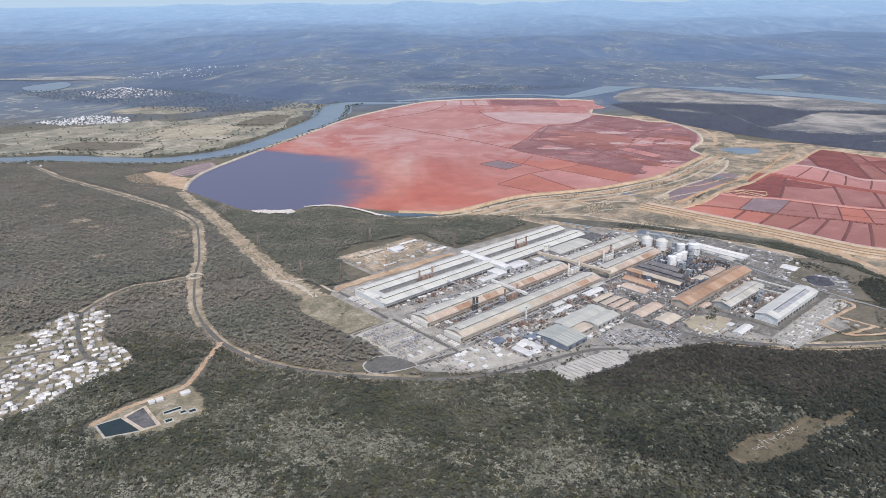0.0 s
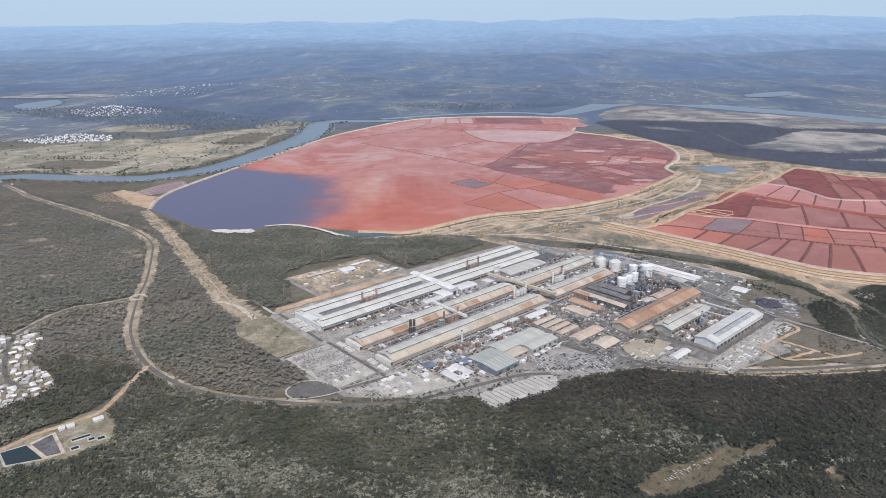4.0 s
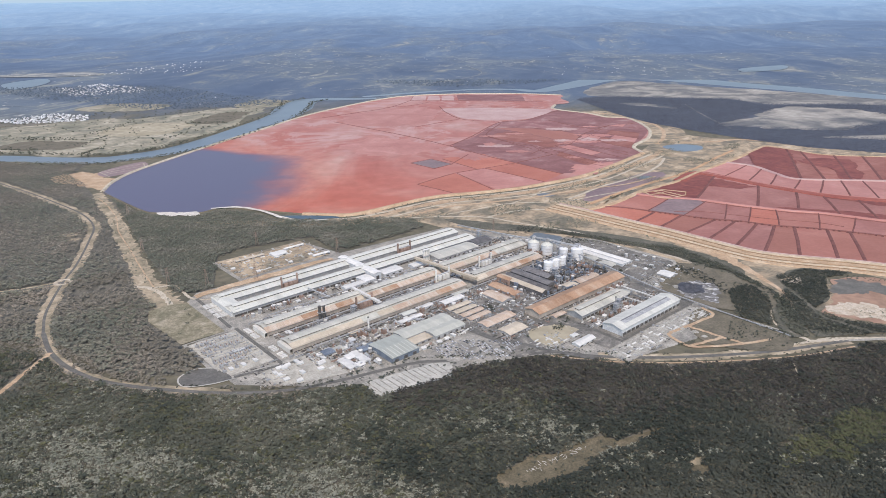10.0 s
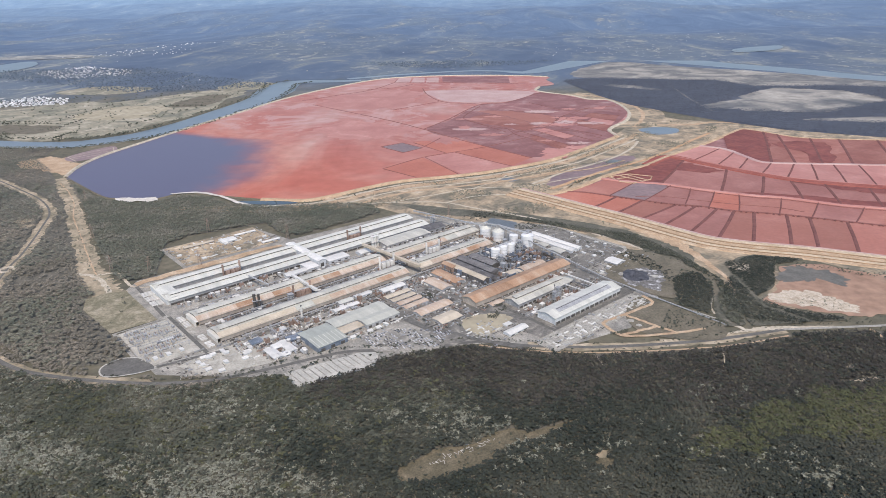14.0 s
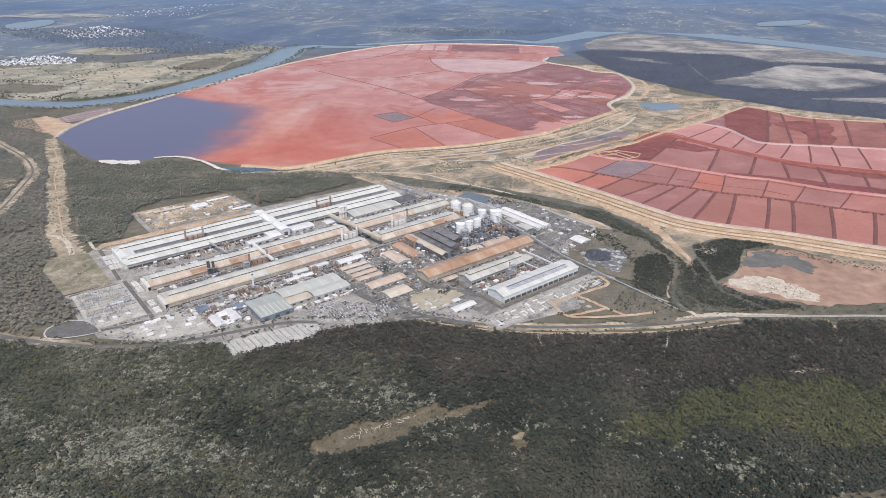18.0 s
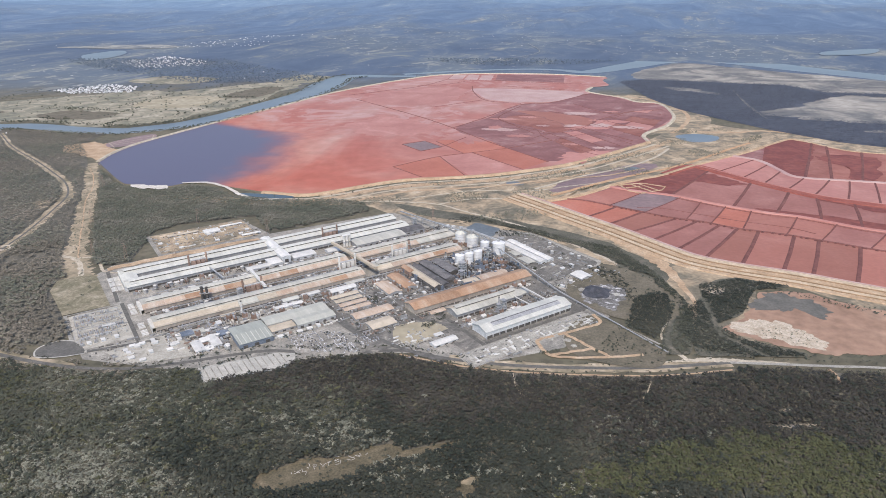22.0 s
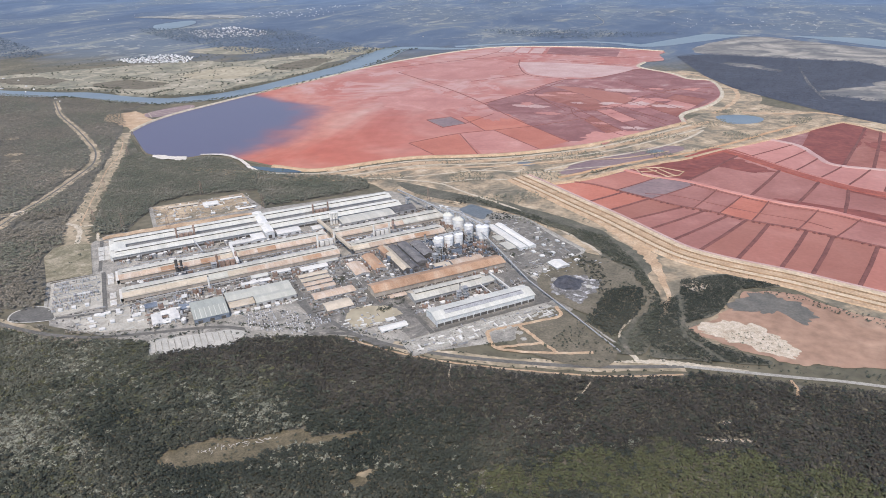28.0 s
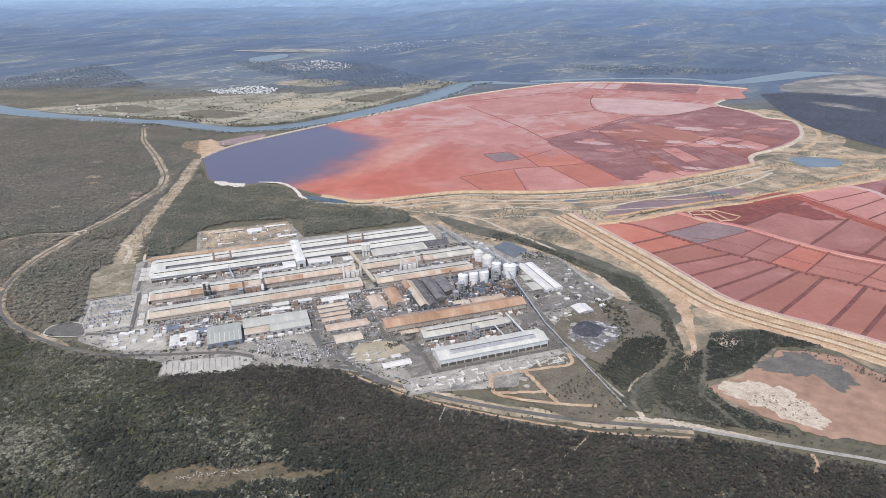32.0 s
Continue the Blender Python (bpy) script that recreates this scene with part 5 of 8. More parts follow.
green = inside(p + rng0.normal(0, 1.0, p.shape) + np.stack([np.sin(p[:, 1] * 0.9), np.sin(p[:, 0] * 0.6)], 1) * 1.2, GREEN) & (pick < 0.93)
pale = (wave + rng0.normal(0, 1.35, len(p)) - np.clip(p[:, 0] - 20, -30, 60) * 0.018 + np.where(p[:, 1] > 98, -0.9, 0) + 1.15 * np.clip((88 - p[:, 1]) / 8, 0, 1) * np.clip((24 - p[:, 0]) / 16, 0, 1) > 1.35) & (p[:, 1] < 106) & ~green
brown = (p[:, 1] + rng0.normal(0, 2.2, len(p)) > 101 + 2 * np.sin(p[:, 0] * 0.2)) & (p[:, 0] > 18) & ~green & ~pale & (pick < 0.8)
rest = ~green & ~pale & ~brown
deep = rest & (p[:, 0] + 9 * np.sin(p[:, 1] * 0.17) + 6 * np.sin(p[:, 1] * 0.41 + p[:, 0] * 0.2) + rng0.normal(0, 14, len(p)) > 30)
olive = rest & ~deep & (rng0.random(len(p)) < 0.16)
other = rest & ~deep & ~olive
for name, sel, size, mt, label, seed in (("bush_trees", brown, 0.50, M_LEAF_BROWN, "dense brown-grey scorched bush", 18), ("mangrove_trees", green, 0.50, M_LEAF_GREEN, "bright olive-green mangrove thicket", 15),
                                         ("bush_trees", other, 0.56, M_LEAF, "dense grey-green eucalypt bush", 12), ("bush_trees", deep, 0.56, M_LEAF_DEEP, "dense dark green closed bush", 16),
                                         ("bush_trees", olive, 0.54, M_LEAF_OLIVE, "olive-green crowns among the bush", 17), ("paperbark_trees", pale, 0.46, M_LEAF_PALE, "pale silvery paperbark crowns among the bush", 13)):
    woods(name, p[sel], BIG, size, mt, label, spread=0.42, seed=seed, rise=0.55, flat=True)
under = scatter(BUSH, 0.62, holes, TRACKS, 14)
woods("understorey_shrubs", under, TINY, 0.44, M_LEAF_SHRUB, "low grey-brown shrubs under the bush", spread=0.45, seed=19, flat=True)
WEST = [(-260, 285), (-200, 286), (-146, 284), (-140, 262), (-128, 250), (-114, 234), (-38, 136), (-14, 130), (-20, 108), (-34, 107), (-50, 117), (-72, 120), (-88, 96), (-106, 112), (-140, 152), (-220, 204), (-330, 266)]
sheet("bush_floor", WEST, 0.010, M_FLOOR, "dry brown floor of the woodland", "ground", smooth=False, low=True)
sheet("bush_floor", NORTH_WOOD, 0.014, M_FLOOR, "dry brown floor of the woodland", "ground", smooth=False, low=True)
pw = scatter(WEST, 0.78, [SUBURB, PLANT, [P(u, v) for u, v in [(-14.8, 2), (-6, 2), (-6, 25), (-14.2, 24.6), (-15.9, 19), (-15.4, 11)]], TREATMENT, BUSH], TRACKS, 21)
rw = np.random.default_rng(61)
fields = np.sin(pw[:, 0] * 0.11 + 1.7 * np.sin(pw[:, 1] * 0.07)) + np.sin(pw[:, 1] * 0.13 - 1.3 * np.sin(pw[:, 0] * 0.09)) + rw.normal(0, 0.55, len(pw))
pw, fields = pw[fields > -1.75], fields[fields > -1.75]
nearer = pw[:, 1] - 0.3 * pw[:, 0] < 175
for sel, mt, tail in ((fields < 0.2, M_LEAF_DRYBROWN, "brown-grey eucalypt woodland"), ((fields >= 0.2) & (fields < 1.1), M_LEAF_DRY, "dry grey-green eucalypt woodland"), (fields >= 1.1, M_LEAF_WOOD, "dark green eucalypt woodland")):
    woods("west_trees", pw[sel & nearer], FLAT, 0.62, mt, tail + " beside the road", spread=0.4, seed=22, rise=0.4, flat=True)
    woods("west_trees", pw[sel & ~nearer], LOW, 0.75, mt, tail + " farther off", spread=0.4, seed=23, rise=0.4)
for x, y, r in ((-128, 196, 3.2), (-120, 190, 2.0), (-92, 186, 2.6), (-88, 182, 1.8), (-150, 214, 2.4), (-104, 164, 1.8)):
    sheet("bare_patch", [(x + r * math.cos(q) * (1 + 0.3 * math.sin(3 * q)), y + 0.8 * r * math.sin(q)) for q in np.linspace(0, math.tau, 9)[:-1]], 0.02, M_CORRIDOR, "bare pinkish soil patch in the woodland", "clearing", rag=0.5)
strip_bush = scatter([(-114, 234), (-100, 222), (-72, 186), (-46, 151), (-36, 140), (-34, 136), (-40, 138), (-66, 168), (-92, 203)], 1.0, (), [], 64, 0.30)
woods("corridor_shrubs", strip_bush, SMALL, 0.34, M_LEAF_DRY, "low grey-green shrubs on the cleared strip", spread=0.5, seed=65, flat=True)
woods("north_trees", scatter(NORTH_WOOD, 0.62, [PLANT], [(curve(CORRIDOR), 2.9)], 24), FLAT, 0.55, M_LEAF_WOOD, "dark green wood between the lake and the works", spread=0.4, seed=25, rise=0.5, flat=True)
woods("east_trees", np.concatenate([scatter(EAST_WOOD, 0.42, (), [], 26), scatter([(99, 131), (96, 138), (99, 147), (102, 152), (103, 160), (112, 165), (122, 163), (114, 159), (110, 148), (104, 141), (108, 136), (118, 132), (108, 129.5)], 0.46, (), [([(101, 165), (103, 150), (104, 137), (111, 130)], 0.5)], 27, 0.9),
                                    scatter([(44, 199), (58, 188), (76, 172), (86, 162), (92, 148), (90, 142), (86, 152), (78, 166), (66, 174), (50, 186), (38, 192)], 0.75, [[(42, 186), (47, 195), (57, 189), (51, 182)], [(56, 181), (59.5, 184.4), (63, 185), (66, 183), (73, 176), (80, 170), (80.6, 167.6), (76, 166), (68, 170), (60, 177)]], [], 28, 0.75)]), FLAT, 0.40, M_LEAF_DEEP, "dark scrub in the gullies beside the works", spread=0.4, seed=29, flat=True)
# Leaf colour bluer than in the nearer woods; the floor shares it.
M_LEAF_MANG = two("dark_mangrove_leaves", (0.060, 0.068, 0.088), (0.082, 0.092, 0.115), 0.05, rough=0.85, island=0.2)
MANG = [[(93, 497), (112, 512), (155, 503), (197, 492), (215, 462), (262, 462), (330, 440), (330, 304), (212, 302), (178, 319), (157, 340), (139, 364), (122, 390), (109, 425)]]
SAND = [[(160, 383), (185, 412), (220, 450), (254, 438), (262, 400), (212, 366), (193, 366), (174, 374)], [(120, 470), (132, 474), (150, 452), (146, 448)], [(196, 345), (240, 350), (300, 350), (300, 340), (230, 336)]]
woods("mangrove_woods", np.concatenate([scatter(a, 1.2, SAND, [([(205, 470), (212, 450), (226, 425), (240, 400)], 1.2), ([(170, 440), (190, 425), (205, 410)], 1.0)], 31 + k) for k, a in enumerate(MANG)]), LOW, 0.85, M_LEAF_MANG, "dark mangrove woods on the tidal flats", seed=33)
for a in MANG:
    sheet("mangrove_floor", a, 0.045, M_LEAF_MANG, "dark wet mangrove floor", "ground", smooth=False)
for a in SAND:
    sheet("salt_flat", a, 0.06, M_FLAT, "pale bare salt flat among mangroves", "mud flat", rag=2.5)
bankside = []
for side, lo, hi in ((1, 8, 13), (-1, 8, 12)):
    a, nrm, _ = sides(curve(RIVER[2:15], n=30), 1)
    bankside.append(a + side * nrm * np.random.default_rng(40 + side).uniform(lo, hi, (len(a), 1)))
paddock_trees = scatter([(-330, 300), (-240, 303), (-165, 303), (-137, 315), (-125, 400), (-122, 455), (-200, 470), (-300, 400)], 3.2, (), [], 43, 0.16)
woods("river_trees", np.concatenate(bankside + [paddock_trees]), SMALL, 0.8, M_LEAF, "dark trees along the river and in the paddocks", seed=44)
far_scrub = scatter([(-520, 330), (-300, 420), (-120, 470), (-110, 520), (40, 580), (110, 640), (300, 640), (420, 500), (560, 700), (300, 900), (-300, 900), (-620, 700)], 2.9, [[(-280, 395), (-225, 400), (-235, 445), (-275, 445)]], [(curve(FAR_RIVER), 18)], 45, 0.8)
dens = np.sin(far_scrub[:, 0] * 0.021 + 2 * np.sin(far_scrub[:, 1] * 0.013)) + np.sin(far_scrub[:, 1] * 0.031 + far_scrub[:, 0] * 0.011)
far_scrub = far_scrub[(dens > 0.2) & (far_scrub[:, 1] + 0.1 * np.abs(far_scrub[:, 0]) < 640)]
# Leaf colour tinted blue to stand for the haze over far woods.
M_LEAF_HAZED = mat("hazed_far_woods", [(0.3, (0.070, 0.096, 0.126)), (0.7, (0.100, 0.128, 0.154))], 0.02, rough=0.8, island=0.3)
woods("far_woods", far_scrub, TINY, 1.25, M_LEAF_HAZED, "woods beyond the river painted haze-blue", seed=46)


APRON = [(-10, 205), (8, 203), (36, 192), (60, 182), (80, 180), (88, 172), (70, 206), (62, 216), (74, 226), (100, 256), (140, 300), (150, 325), (128, 345), (112, 330), (95, 300), (60, 250), (20, 226)]
scrub = scatter(APRON, 1.0, [[(113, 321), (122, 327), (131, 323), (128, 313), (118, 310)]], [(curve([(59, 213), (68, 203), (78, 193), (87, 183), (95, 172)]), 1.6)], 81, 0.95)
clump = np.sin(scrub[:, 0] * 0.23 + 1.5 * np.sin(scrub[:, 1] * 0.17)) + np.sin(scrub[:, 1] * 0.29 - scrub[:, 0] * 0.11)
rl = random.Random(52)
for k in range(44):
    x, y, q = 40 + k * 0.2 + rl.gauss(0, 0.5), 84.6 + k * 0.135 + rl.gauss(0, 0.3), rl.uniform(0, 3)
    r = rl.uniform(0.08, 0.36)
    solo("fallen_log", Geo().beam((x - r * math.cos(q), y - r * math.sin(q), 0.09), (x + r * math.cos(q), y + r * math.sin(q), 0.08), 0.035, 6), M_LOG, "bleached fallen log in the dry clearing", "log", "fallen logs")
woods("clearing_scrub", scatter(CLEARING, 0.6, (), [], 96, 0.14), SMALL, 0.3, M_LEAF, "grey shrubs and fallen branches in the clearing", seed=97)
woods("apron_scrub", scrub[clump > 0.7], TINY, 0.45, M_LEAF_DRY, "low grey-green scrub on the worked ground", seed=82)
a, nrm, _ = sides(curve(DAM_FRONT, n=22), 1)
woods("berm_shrubs", np.concatenate([(a - nrm * q + np.random.default_rng(83).normal(0, 0.2, a.shape))[::s] for q, s in ((2.95, 1), (5.0, 2), (7.1, 2))]), TINY, 0.24, M_LEAF, "row of dark shrubs on the dam berm", seed=84)
a, nrm, _ = sides(curve(LAKE[24:35], n=16), 1)
woods("berm_shrubs", np.concatenate([a + nrm * q + np.random.default_rng(85 + int(q)).normal(0, 0.9, a.shape) for q in (1.9, 4.9, 8.0)])[np.random.default_rng(87).random(3 * len(a)) < 0.38], TINY, 0.36, M_LEAF, "rows of dark shrubs below the lake bank", seed=86)
woods("creek_shrubs", scatter([(78, 72), (90, 77), (106, 81.5), (128, 85.5), (128, 83.5), (106, 78.5), (92, 74.5), (84, 72)], 0.6, (), [], 111, 0.6), SMALL, 0.4, M_LEAF_BROWN, "brown shrubs along the sandy creek", seed=112)
woods("salt_scrub", scatter([(110, 139), (114, 142), (119, 142), (121, 137), (116, 135.5)], 0.55, (), [], 87, 0.4), TINY, 0.24, M_LEAF_DRY, "low brown scrub on the salt crust", seed=88)
BAND = [(46, 196), (58, 192), (65, 189), (73, 184), (86, 179), (90, 172), (94, 165), (97, 157), (99, 151), (99.5, 145), (99, 136), (97, 129), (92, 128), (93, 133), (95, 142), (96.4, 151), (94, 156), (93, 163), (89, 165.5), (86, 166), (85, 172), (80, 175), (76, 179), (69, 183), (63, 187), (56, 190)]
sheet("scrub_floor", BAND, 0.088, M_SCRUB, "dark grass and leaf litter under scrub", "ground", rag=0.4)
sheet("scrub_floor", [(99, 129), (99.5, 136), (100.5, 146), (102, 152), (104, 160), (112, 166), (122, 163), (114, 159), (110, 148), (104, 141), (108, 136), (118, 132.5), (108, 129.5)], 0.089, M_SCRUB, "dark grass and leaf litter under scrub", "ground", rag=0.4)
gully = scatter(BAND, 0.42, (), [(curve([(97, 151), (97, 146), (96, 143), (94, 139), (93, 136), (93, 133)]), 0.5), (curve([(86, 168), (92, 159), (97, 150), (95, 139), (94, 131), (97, 126)]), 0.5)], 101, 0.95)
woods("east_scrub", gully[np.random.default_rng(7).random(len(gully)) < 0.62], FLAT, 0.40, M_LEAF, "dark scrub band between works and dam", seed=102)
woods("east_scrub", scatter([(110, 163), (122, 160), (138, 154), (160, 146), (160, 143), (137, 151), (121, 158), (112, 160)], 0.8, (), [], 103, 0.6), TINY, 0.4, M_LEAF, "scattered scrub at the dam's foot", seed=104)
woods("east_scrub", scatter([(80, 125), (85, 136), (92, 158), (86, 166), (92, 162), (98, 154), (104, 140), (112, 131), (104, 128)], 0.7, [EAST_WOOD], [(curve([(86, 168), (92, 159), (97, 150), (95, 139), (94, 131), (97, 126)]), 0.8), (curve([(95, 172), (99, 160), (101, 150), (103, 138), (110, 131)]), 1.2)], 89, 0.45), TINY, 0.42, M_LEAF, "dark scrub in the creek gully", seed=90)
woods("east_scrub", scatter([(112, 131), (120, 132.5), (136, 135), (160, 138), (160, 134), (133, 132), (118, 130.5)], 0.8, (), [], 91, 0.35), TINY, 0.4, M_LEAF, "scattered scrub beside the road", seed=92)

woods("verge_shrubs", scatter([(-89, 97), (-74, 121), (-58, 121), (-50, 118), (-36, 108.5), (-22, 106.5), (-14, 106), (-8, 103.4), (2, 106), (2, 101), (-20, 99.5), (-43, 104), (-54, 109), (-70, 114), (-84, 95)], 0.62, [SUBURB, PLANT, TREATMENT], [(curve(FRONT_ROAD), 0.9), (curve(WEST_ROAD), 1.2), (curve(WORKS_ROAD), 0.8), (curve([P(u, v) for u, v in [(-12.5, -15.6), (-17, -14.6), (-20.2, -11.8), (-19, -8.6), (-15.6, -8)]]), 2.2)], 131, 0.8), FLAT, 0.46, M_LEAF_DRYBROWN, "brown-grey shrubs along the road verges", spread=0.45, seed=132, flat=True)
front = curve(FRONT_ROAD, n=40)
a, nrm, _ = sides(front, 1)
rv = np.random.default_rng(133)
verge = np.concatenate([a + nrm * rv.uniform(0.9, 1.8, (len(a), 1)), a - nrm * rv.uniform(1.0, 2.2, (len(a), 1))])
woods("verge_shrubs", verge[rv.random(len(verge)) < 0.30], SMALL, 0.28, M_LEAF, "dark shrubs beside the front road", spread=0.45, seed=134, flat=True)
for pts in ([(161.2, 467.0), (159.2, 412.5), (160.2, 369.2)], [(259.2, 426.9), (238.6, 395.7), (224.0, 381.7)]):
    strip("creek_mud", pts, [0.8, 1.6, 1.0], 0.07, M_FLAT, "pale tidal creek through the mangroves", "mud flat", rag=0.3)

# ---- towns ----


def gable_house(w, d, h):
    wall = Geo().box(-w / 2, w / 2, -d / 2, d / 2, 0, h).mesh("wall")
    roof = Geo()
    e = 0.06
    for s in (-1, 1):
        roof.slab([(-w / 2 - e, s * (d / 2 + e), h), (w / 2 + e, s * (d / 2 + e), h)], [(-w / 2 + 0.25, 0, h + d * 0.24), (w / 2 - 0.25, 0, h + d * 0.24)], 0.03)
        roof.add([(s * (w / 2 + e), -d / 2 - e, h), (s * (w / 2 + e), d / 2 + e, h), (s * (w / 2 - 0.25), 0, h + d * 0.24)], [(0, 1, 2)])
    return wall, roof.mesh("roof")


HOUSES = [gable_house(w, d, 0.3) for w, d in ((1.35, 0.85), (1.1, 0.85), (1.5, 0.9), (0.95, 0.7))]
for w, r in HOUSES:
    w.materials.append(M_BRICK), r.materials.append(M_TILE)
STREETS = [[(-74.2, 107.7), (-76.8, 103), (-78, 98), (-79, 91), (-82, 82)], [(-77.7, 111.6), (-83.4, 109.7), (-88, 107), (-96, 104), (-108, 102)], [(-74.2, 107.7), (-70, 105.6), (-67.4, 106)], [(-86.5, 107.4), (-87, 101), (-88, 92), (-92, 84)], [(-96, 104), (-97, 95), (-100, 86)], [(-78, 98), (-87, 99), (-97, 96)]]
hp = scatter(SUBURB, 1.30, (), [(curve(SUBURB_ROAD), 1.0)] + [(curve(s), 0.85) for s in STREETS], 51, 0.95)
hp = hp[(hp[:, 0] > -110) & (np.random.default_rng(8).random(len(hp)) < 0.78)]
hp = hp[np.argsort(-hp[:, 0])][:300]
for k, (x, y) in enumerate(hp):
    wall, roof = HOUSES[k % 4]
    hs = thing("house", pose(x, y, 0, 0, 0, random.choice((30, 120, 38, 128)) + random.uniform(-8, 8)), "low suburban house with a pale sheet roof among trees", "house", "housing estate")
    part("wall", wall, M_BRICK, hs), part("roof", roof, M_TILE, hs)
for pts in STREETS:
    strip("street", pts, 0.7, 0.06, M_ASPHALT, "grey street in the housing estate", "road")
sheet("estate_ground", SUBURB, 0.02, M_LAWN, "grey-brown lawns and drives of the estate", "ground", smooth=False)
woods("garden_trees", scatter(SUBURB, 1.15, (), [(curve(s), 0.6) for s in STREETS], 52, 0.6), BIG, 0.36, M_LEAF, "garden trees between the houses", spread=0.4, seed=53, flat=True)


def town(name, area, step, size, label, seed, keep=0.8, material=M_TILE):
    pts = scatter(area, step, (), [], seed, keep)
    g, rng = Geo(), random.Random(seed)
    for x, y in pts:
        z, w, d, a = float(land_height(x, y)), size * rng.uniform(0.6, 1.4), size * rng.uniform(0.5, 1.0), rng.uniform(0, 3)
        c, s = math.cos(a), math.sin(a)
        n = len(g.v)
        g.box(-w / 2, w / 2, -d / 2, d / 2, z, z + 0.4 * size)
        g.add([(-w / 2, -d / 2, z + 0.4 * size), (w / 2, -d / 2, z + 0.4 * size), (w / 2, d / 2, z + 0.4 * size), (-w / 2, d / 2, z + 0.4 * size), (-w / 3, 0, z + 0.65 * size), (w / 3, 0, z + 0.65 * size)],
              [(0, 1, 5, 4), (2, 3, 4, 5), (1, 2, 5), (3, 0, 4)])
        g.v[n:] = [(x + c * q[0] - s * q[1], y + s * q[0] + c * q[1], q[2]) for q in g.v[n:]]
    solo(name, g, material, label, "houses", kind="stuff")


M_FAR_ROOF = two("grey_far_roof", (0.28, 0.29, 0.30), (0.50, 0.50, 0.50), 0.4, rough=0.8, island=0.35)
M_TOWN = two("town_roof", (0.42, 0.42, 0.41), (0.70, 0.70, 0.69), 0.4, rough=0.6, island=0.35)
# more paddocks and hedgerow trees over the river
for k, (pts, mt) in enumerate([([(-215, 318), (-180, 316), (-178, 335), (-212, 338)], M_GRASS), ([(-172, 325), (-146, 322), (-142, 350), (-168, 352)], M_PADDOCK), ([(-232, 345), (-196, 345), (-190, 372), (-226, 374)], M_PADDOCK),
                               ([(-186, 358), (-150, 356), (-146, 392), (-180, 396)], M_SAND_GRASS), ([(-150, 400), (-128, 398), (-128, 440), (-146, 440)], M_GRASS), ([(-222, 385), (-190, 384), (-188, 408), (-216, 406)], M_PADDOCK),
                               ([(-290, 318), (-250, 312), (-246, 330), (-280, 334)], M_GRASS), ([(-260, 455), (-210, 450), (-200, 480), (-250, 490)], M_PADDOCK), ([(-150, 470), (-122, 465), (-118, 500), (-146, 505)], M_PADDOCK)]):
    sheet("paddock", pts, 0.05 + 0.004 * k, mt, "dry fenced paddock over the river", "field", rag=1.2)
hedges = [np.stack([np.linspace(x0, x1, 26), np.linspace(y0, y1, 26)], 1) for x0, y0, x1, y1 in ((-216, 340, -178, 338), (-176, 322, -174, 352), (-232, 343, -190, 343), (-188, 352, -186, 398), (-150, 395, -126, 394), (-160, 302, -158, 318), (-186, 312, -206, 312), (-140, 330, -130, 380))]
woods("hedge_trees", np.concatenate(hedges) + np.random.default_rng(94).normal(0, 0.8, (26 * len(hedges), 2)), TINY, 1.0, M_LEAF, "dark hedge trees between paddocks", seed=95)
town("distant_houses", [(-620, 700), (-300, 450), (-130, 480), (-120, 560), (60, 600), (120, 680), (300, 660), (420, 560), (560, 760), (300, 1050), (-300, 1050)], 30, 1.0, "scattered farm roofs in the far country", 66, 0.14, M_FAR_ROOF)
for pts in ([(-330, 480), (-260, 470), (-190, 485), (-140, 510)], [(-300, 760), (-180, 720), (-60, 740), (40, 690)], [(120, 700), (200, 720), (320, 690), (420, 640)], [(-100, 560), (-20, 620), (20, 700), (0, 800)], [(240, 600), (330, 560), (420, 520)]):
    a, nrm, _ = sides(curve(pts, n=10), 1)
    edges = [a + nrm * 0.45, a - nrm * 0.45]
    k = len(a)
    g = Geo().add([(float(x), float(y), float(land_height(x, y)) + 0.6) for e in edges for x, y in e], [(i, i + k, i + k + 1, i + 1) for i in range(k - 1)])
    solo("distant_track", g, M_FIELD_HAZED, "pale distant country road", "road", kind="structure")
town("distant_houses", [(-284, 408), (-264, 440), (-232, 430), (-222, 408), (-258, 396)], 2.3, 1.15, "white-roofed houses across the river", 61, 0.7, M_TOWN)
town("distant_houses", [(-365, 585), (-345, 632), (-280, 597), (-262, 565), (-309, 536)], 3.8, 1.5, "white-roofed distant estate among trees", 62, 0.6, M_TOWN)
town("distant_houses", [(-420, 700), (-380, 900), (-300, 880), (-300, 720)], 8, 1.15, "scattered distant roofs in the hills", 63, 0.3, M_TOWN)
town("distant_houses", [(60, 690), (100, 780), (210, 760), (240, 690), (150, 665)], 9, 0.8, "scattered roofs on the far bank", 64, 0.25, M_FAR_ROOF)
town("distant_houses", [(-200, 270), (-185, 285), (-230, 300), (-290, 330), (-320, 330), (-300, 300)], 8, 1.1, "scattered roofs by the river", 65, 0.25, M_TOWN)
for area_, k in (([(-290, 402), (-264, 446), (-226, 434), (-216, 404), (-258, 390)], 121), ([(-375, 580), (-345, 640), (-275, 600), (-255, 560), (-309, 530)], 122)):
    woods("estate_trees", scatter(area_, 3.0, (), [], k, 0.3), TINY, 1.0, M_LEAF_HAZED, "dark trees among the distant houses", seed=k)

# ---- the works ----
solo("works_ground", Geo().poly(PLANT, 0.034), M_YARD, "grey asphalt and gravel floor of the works", "yard", kind="structure")
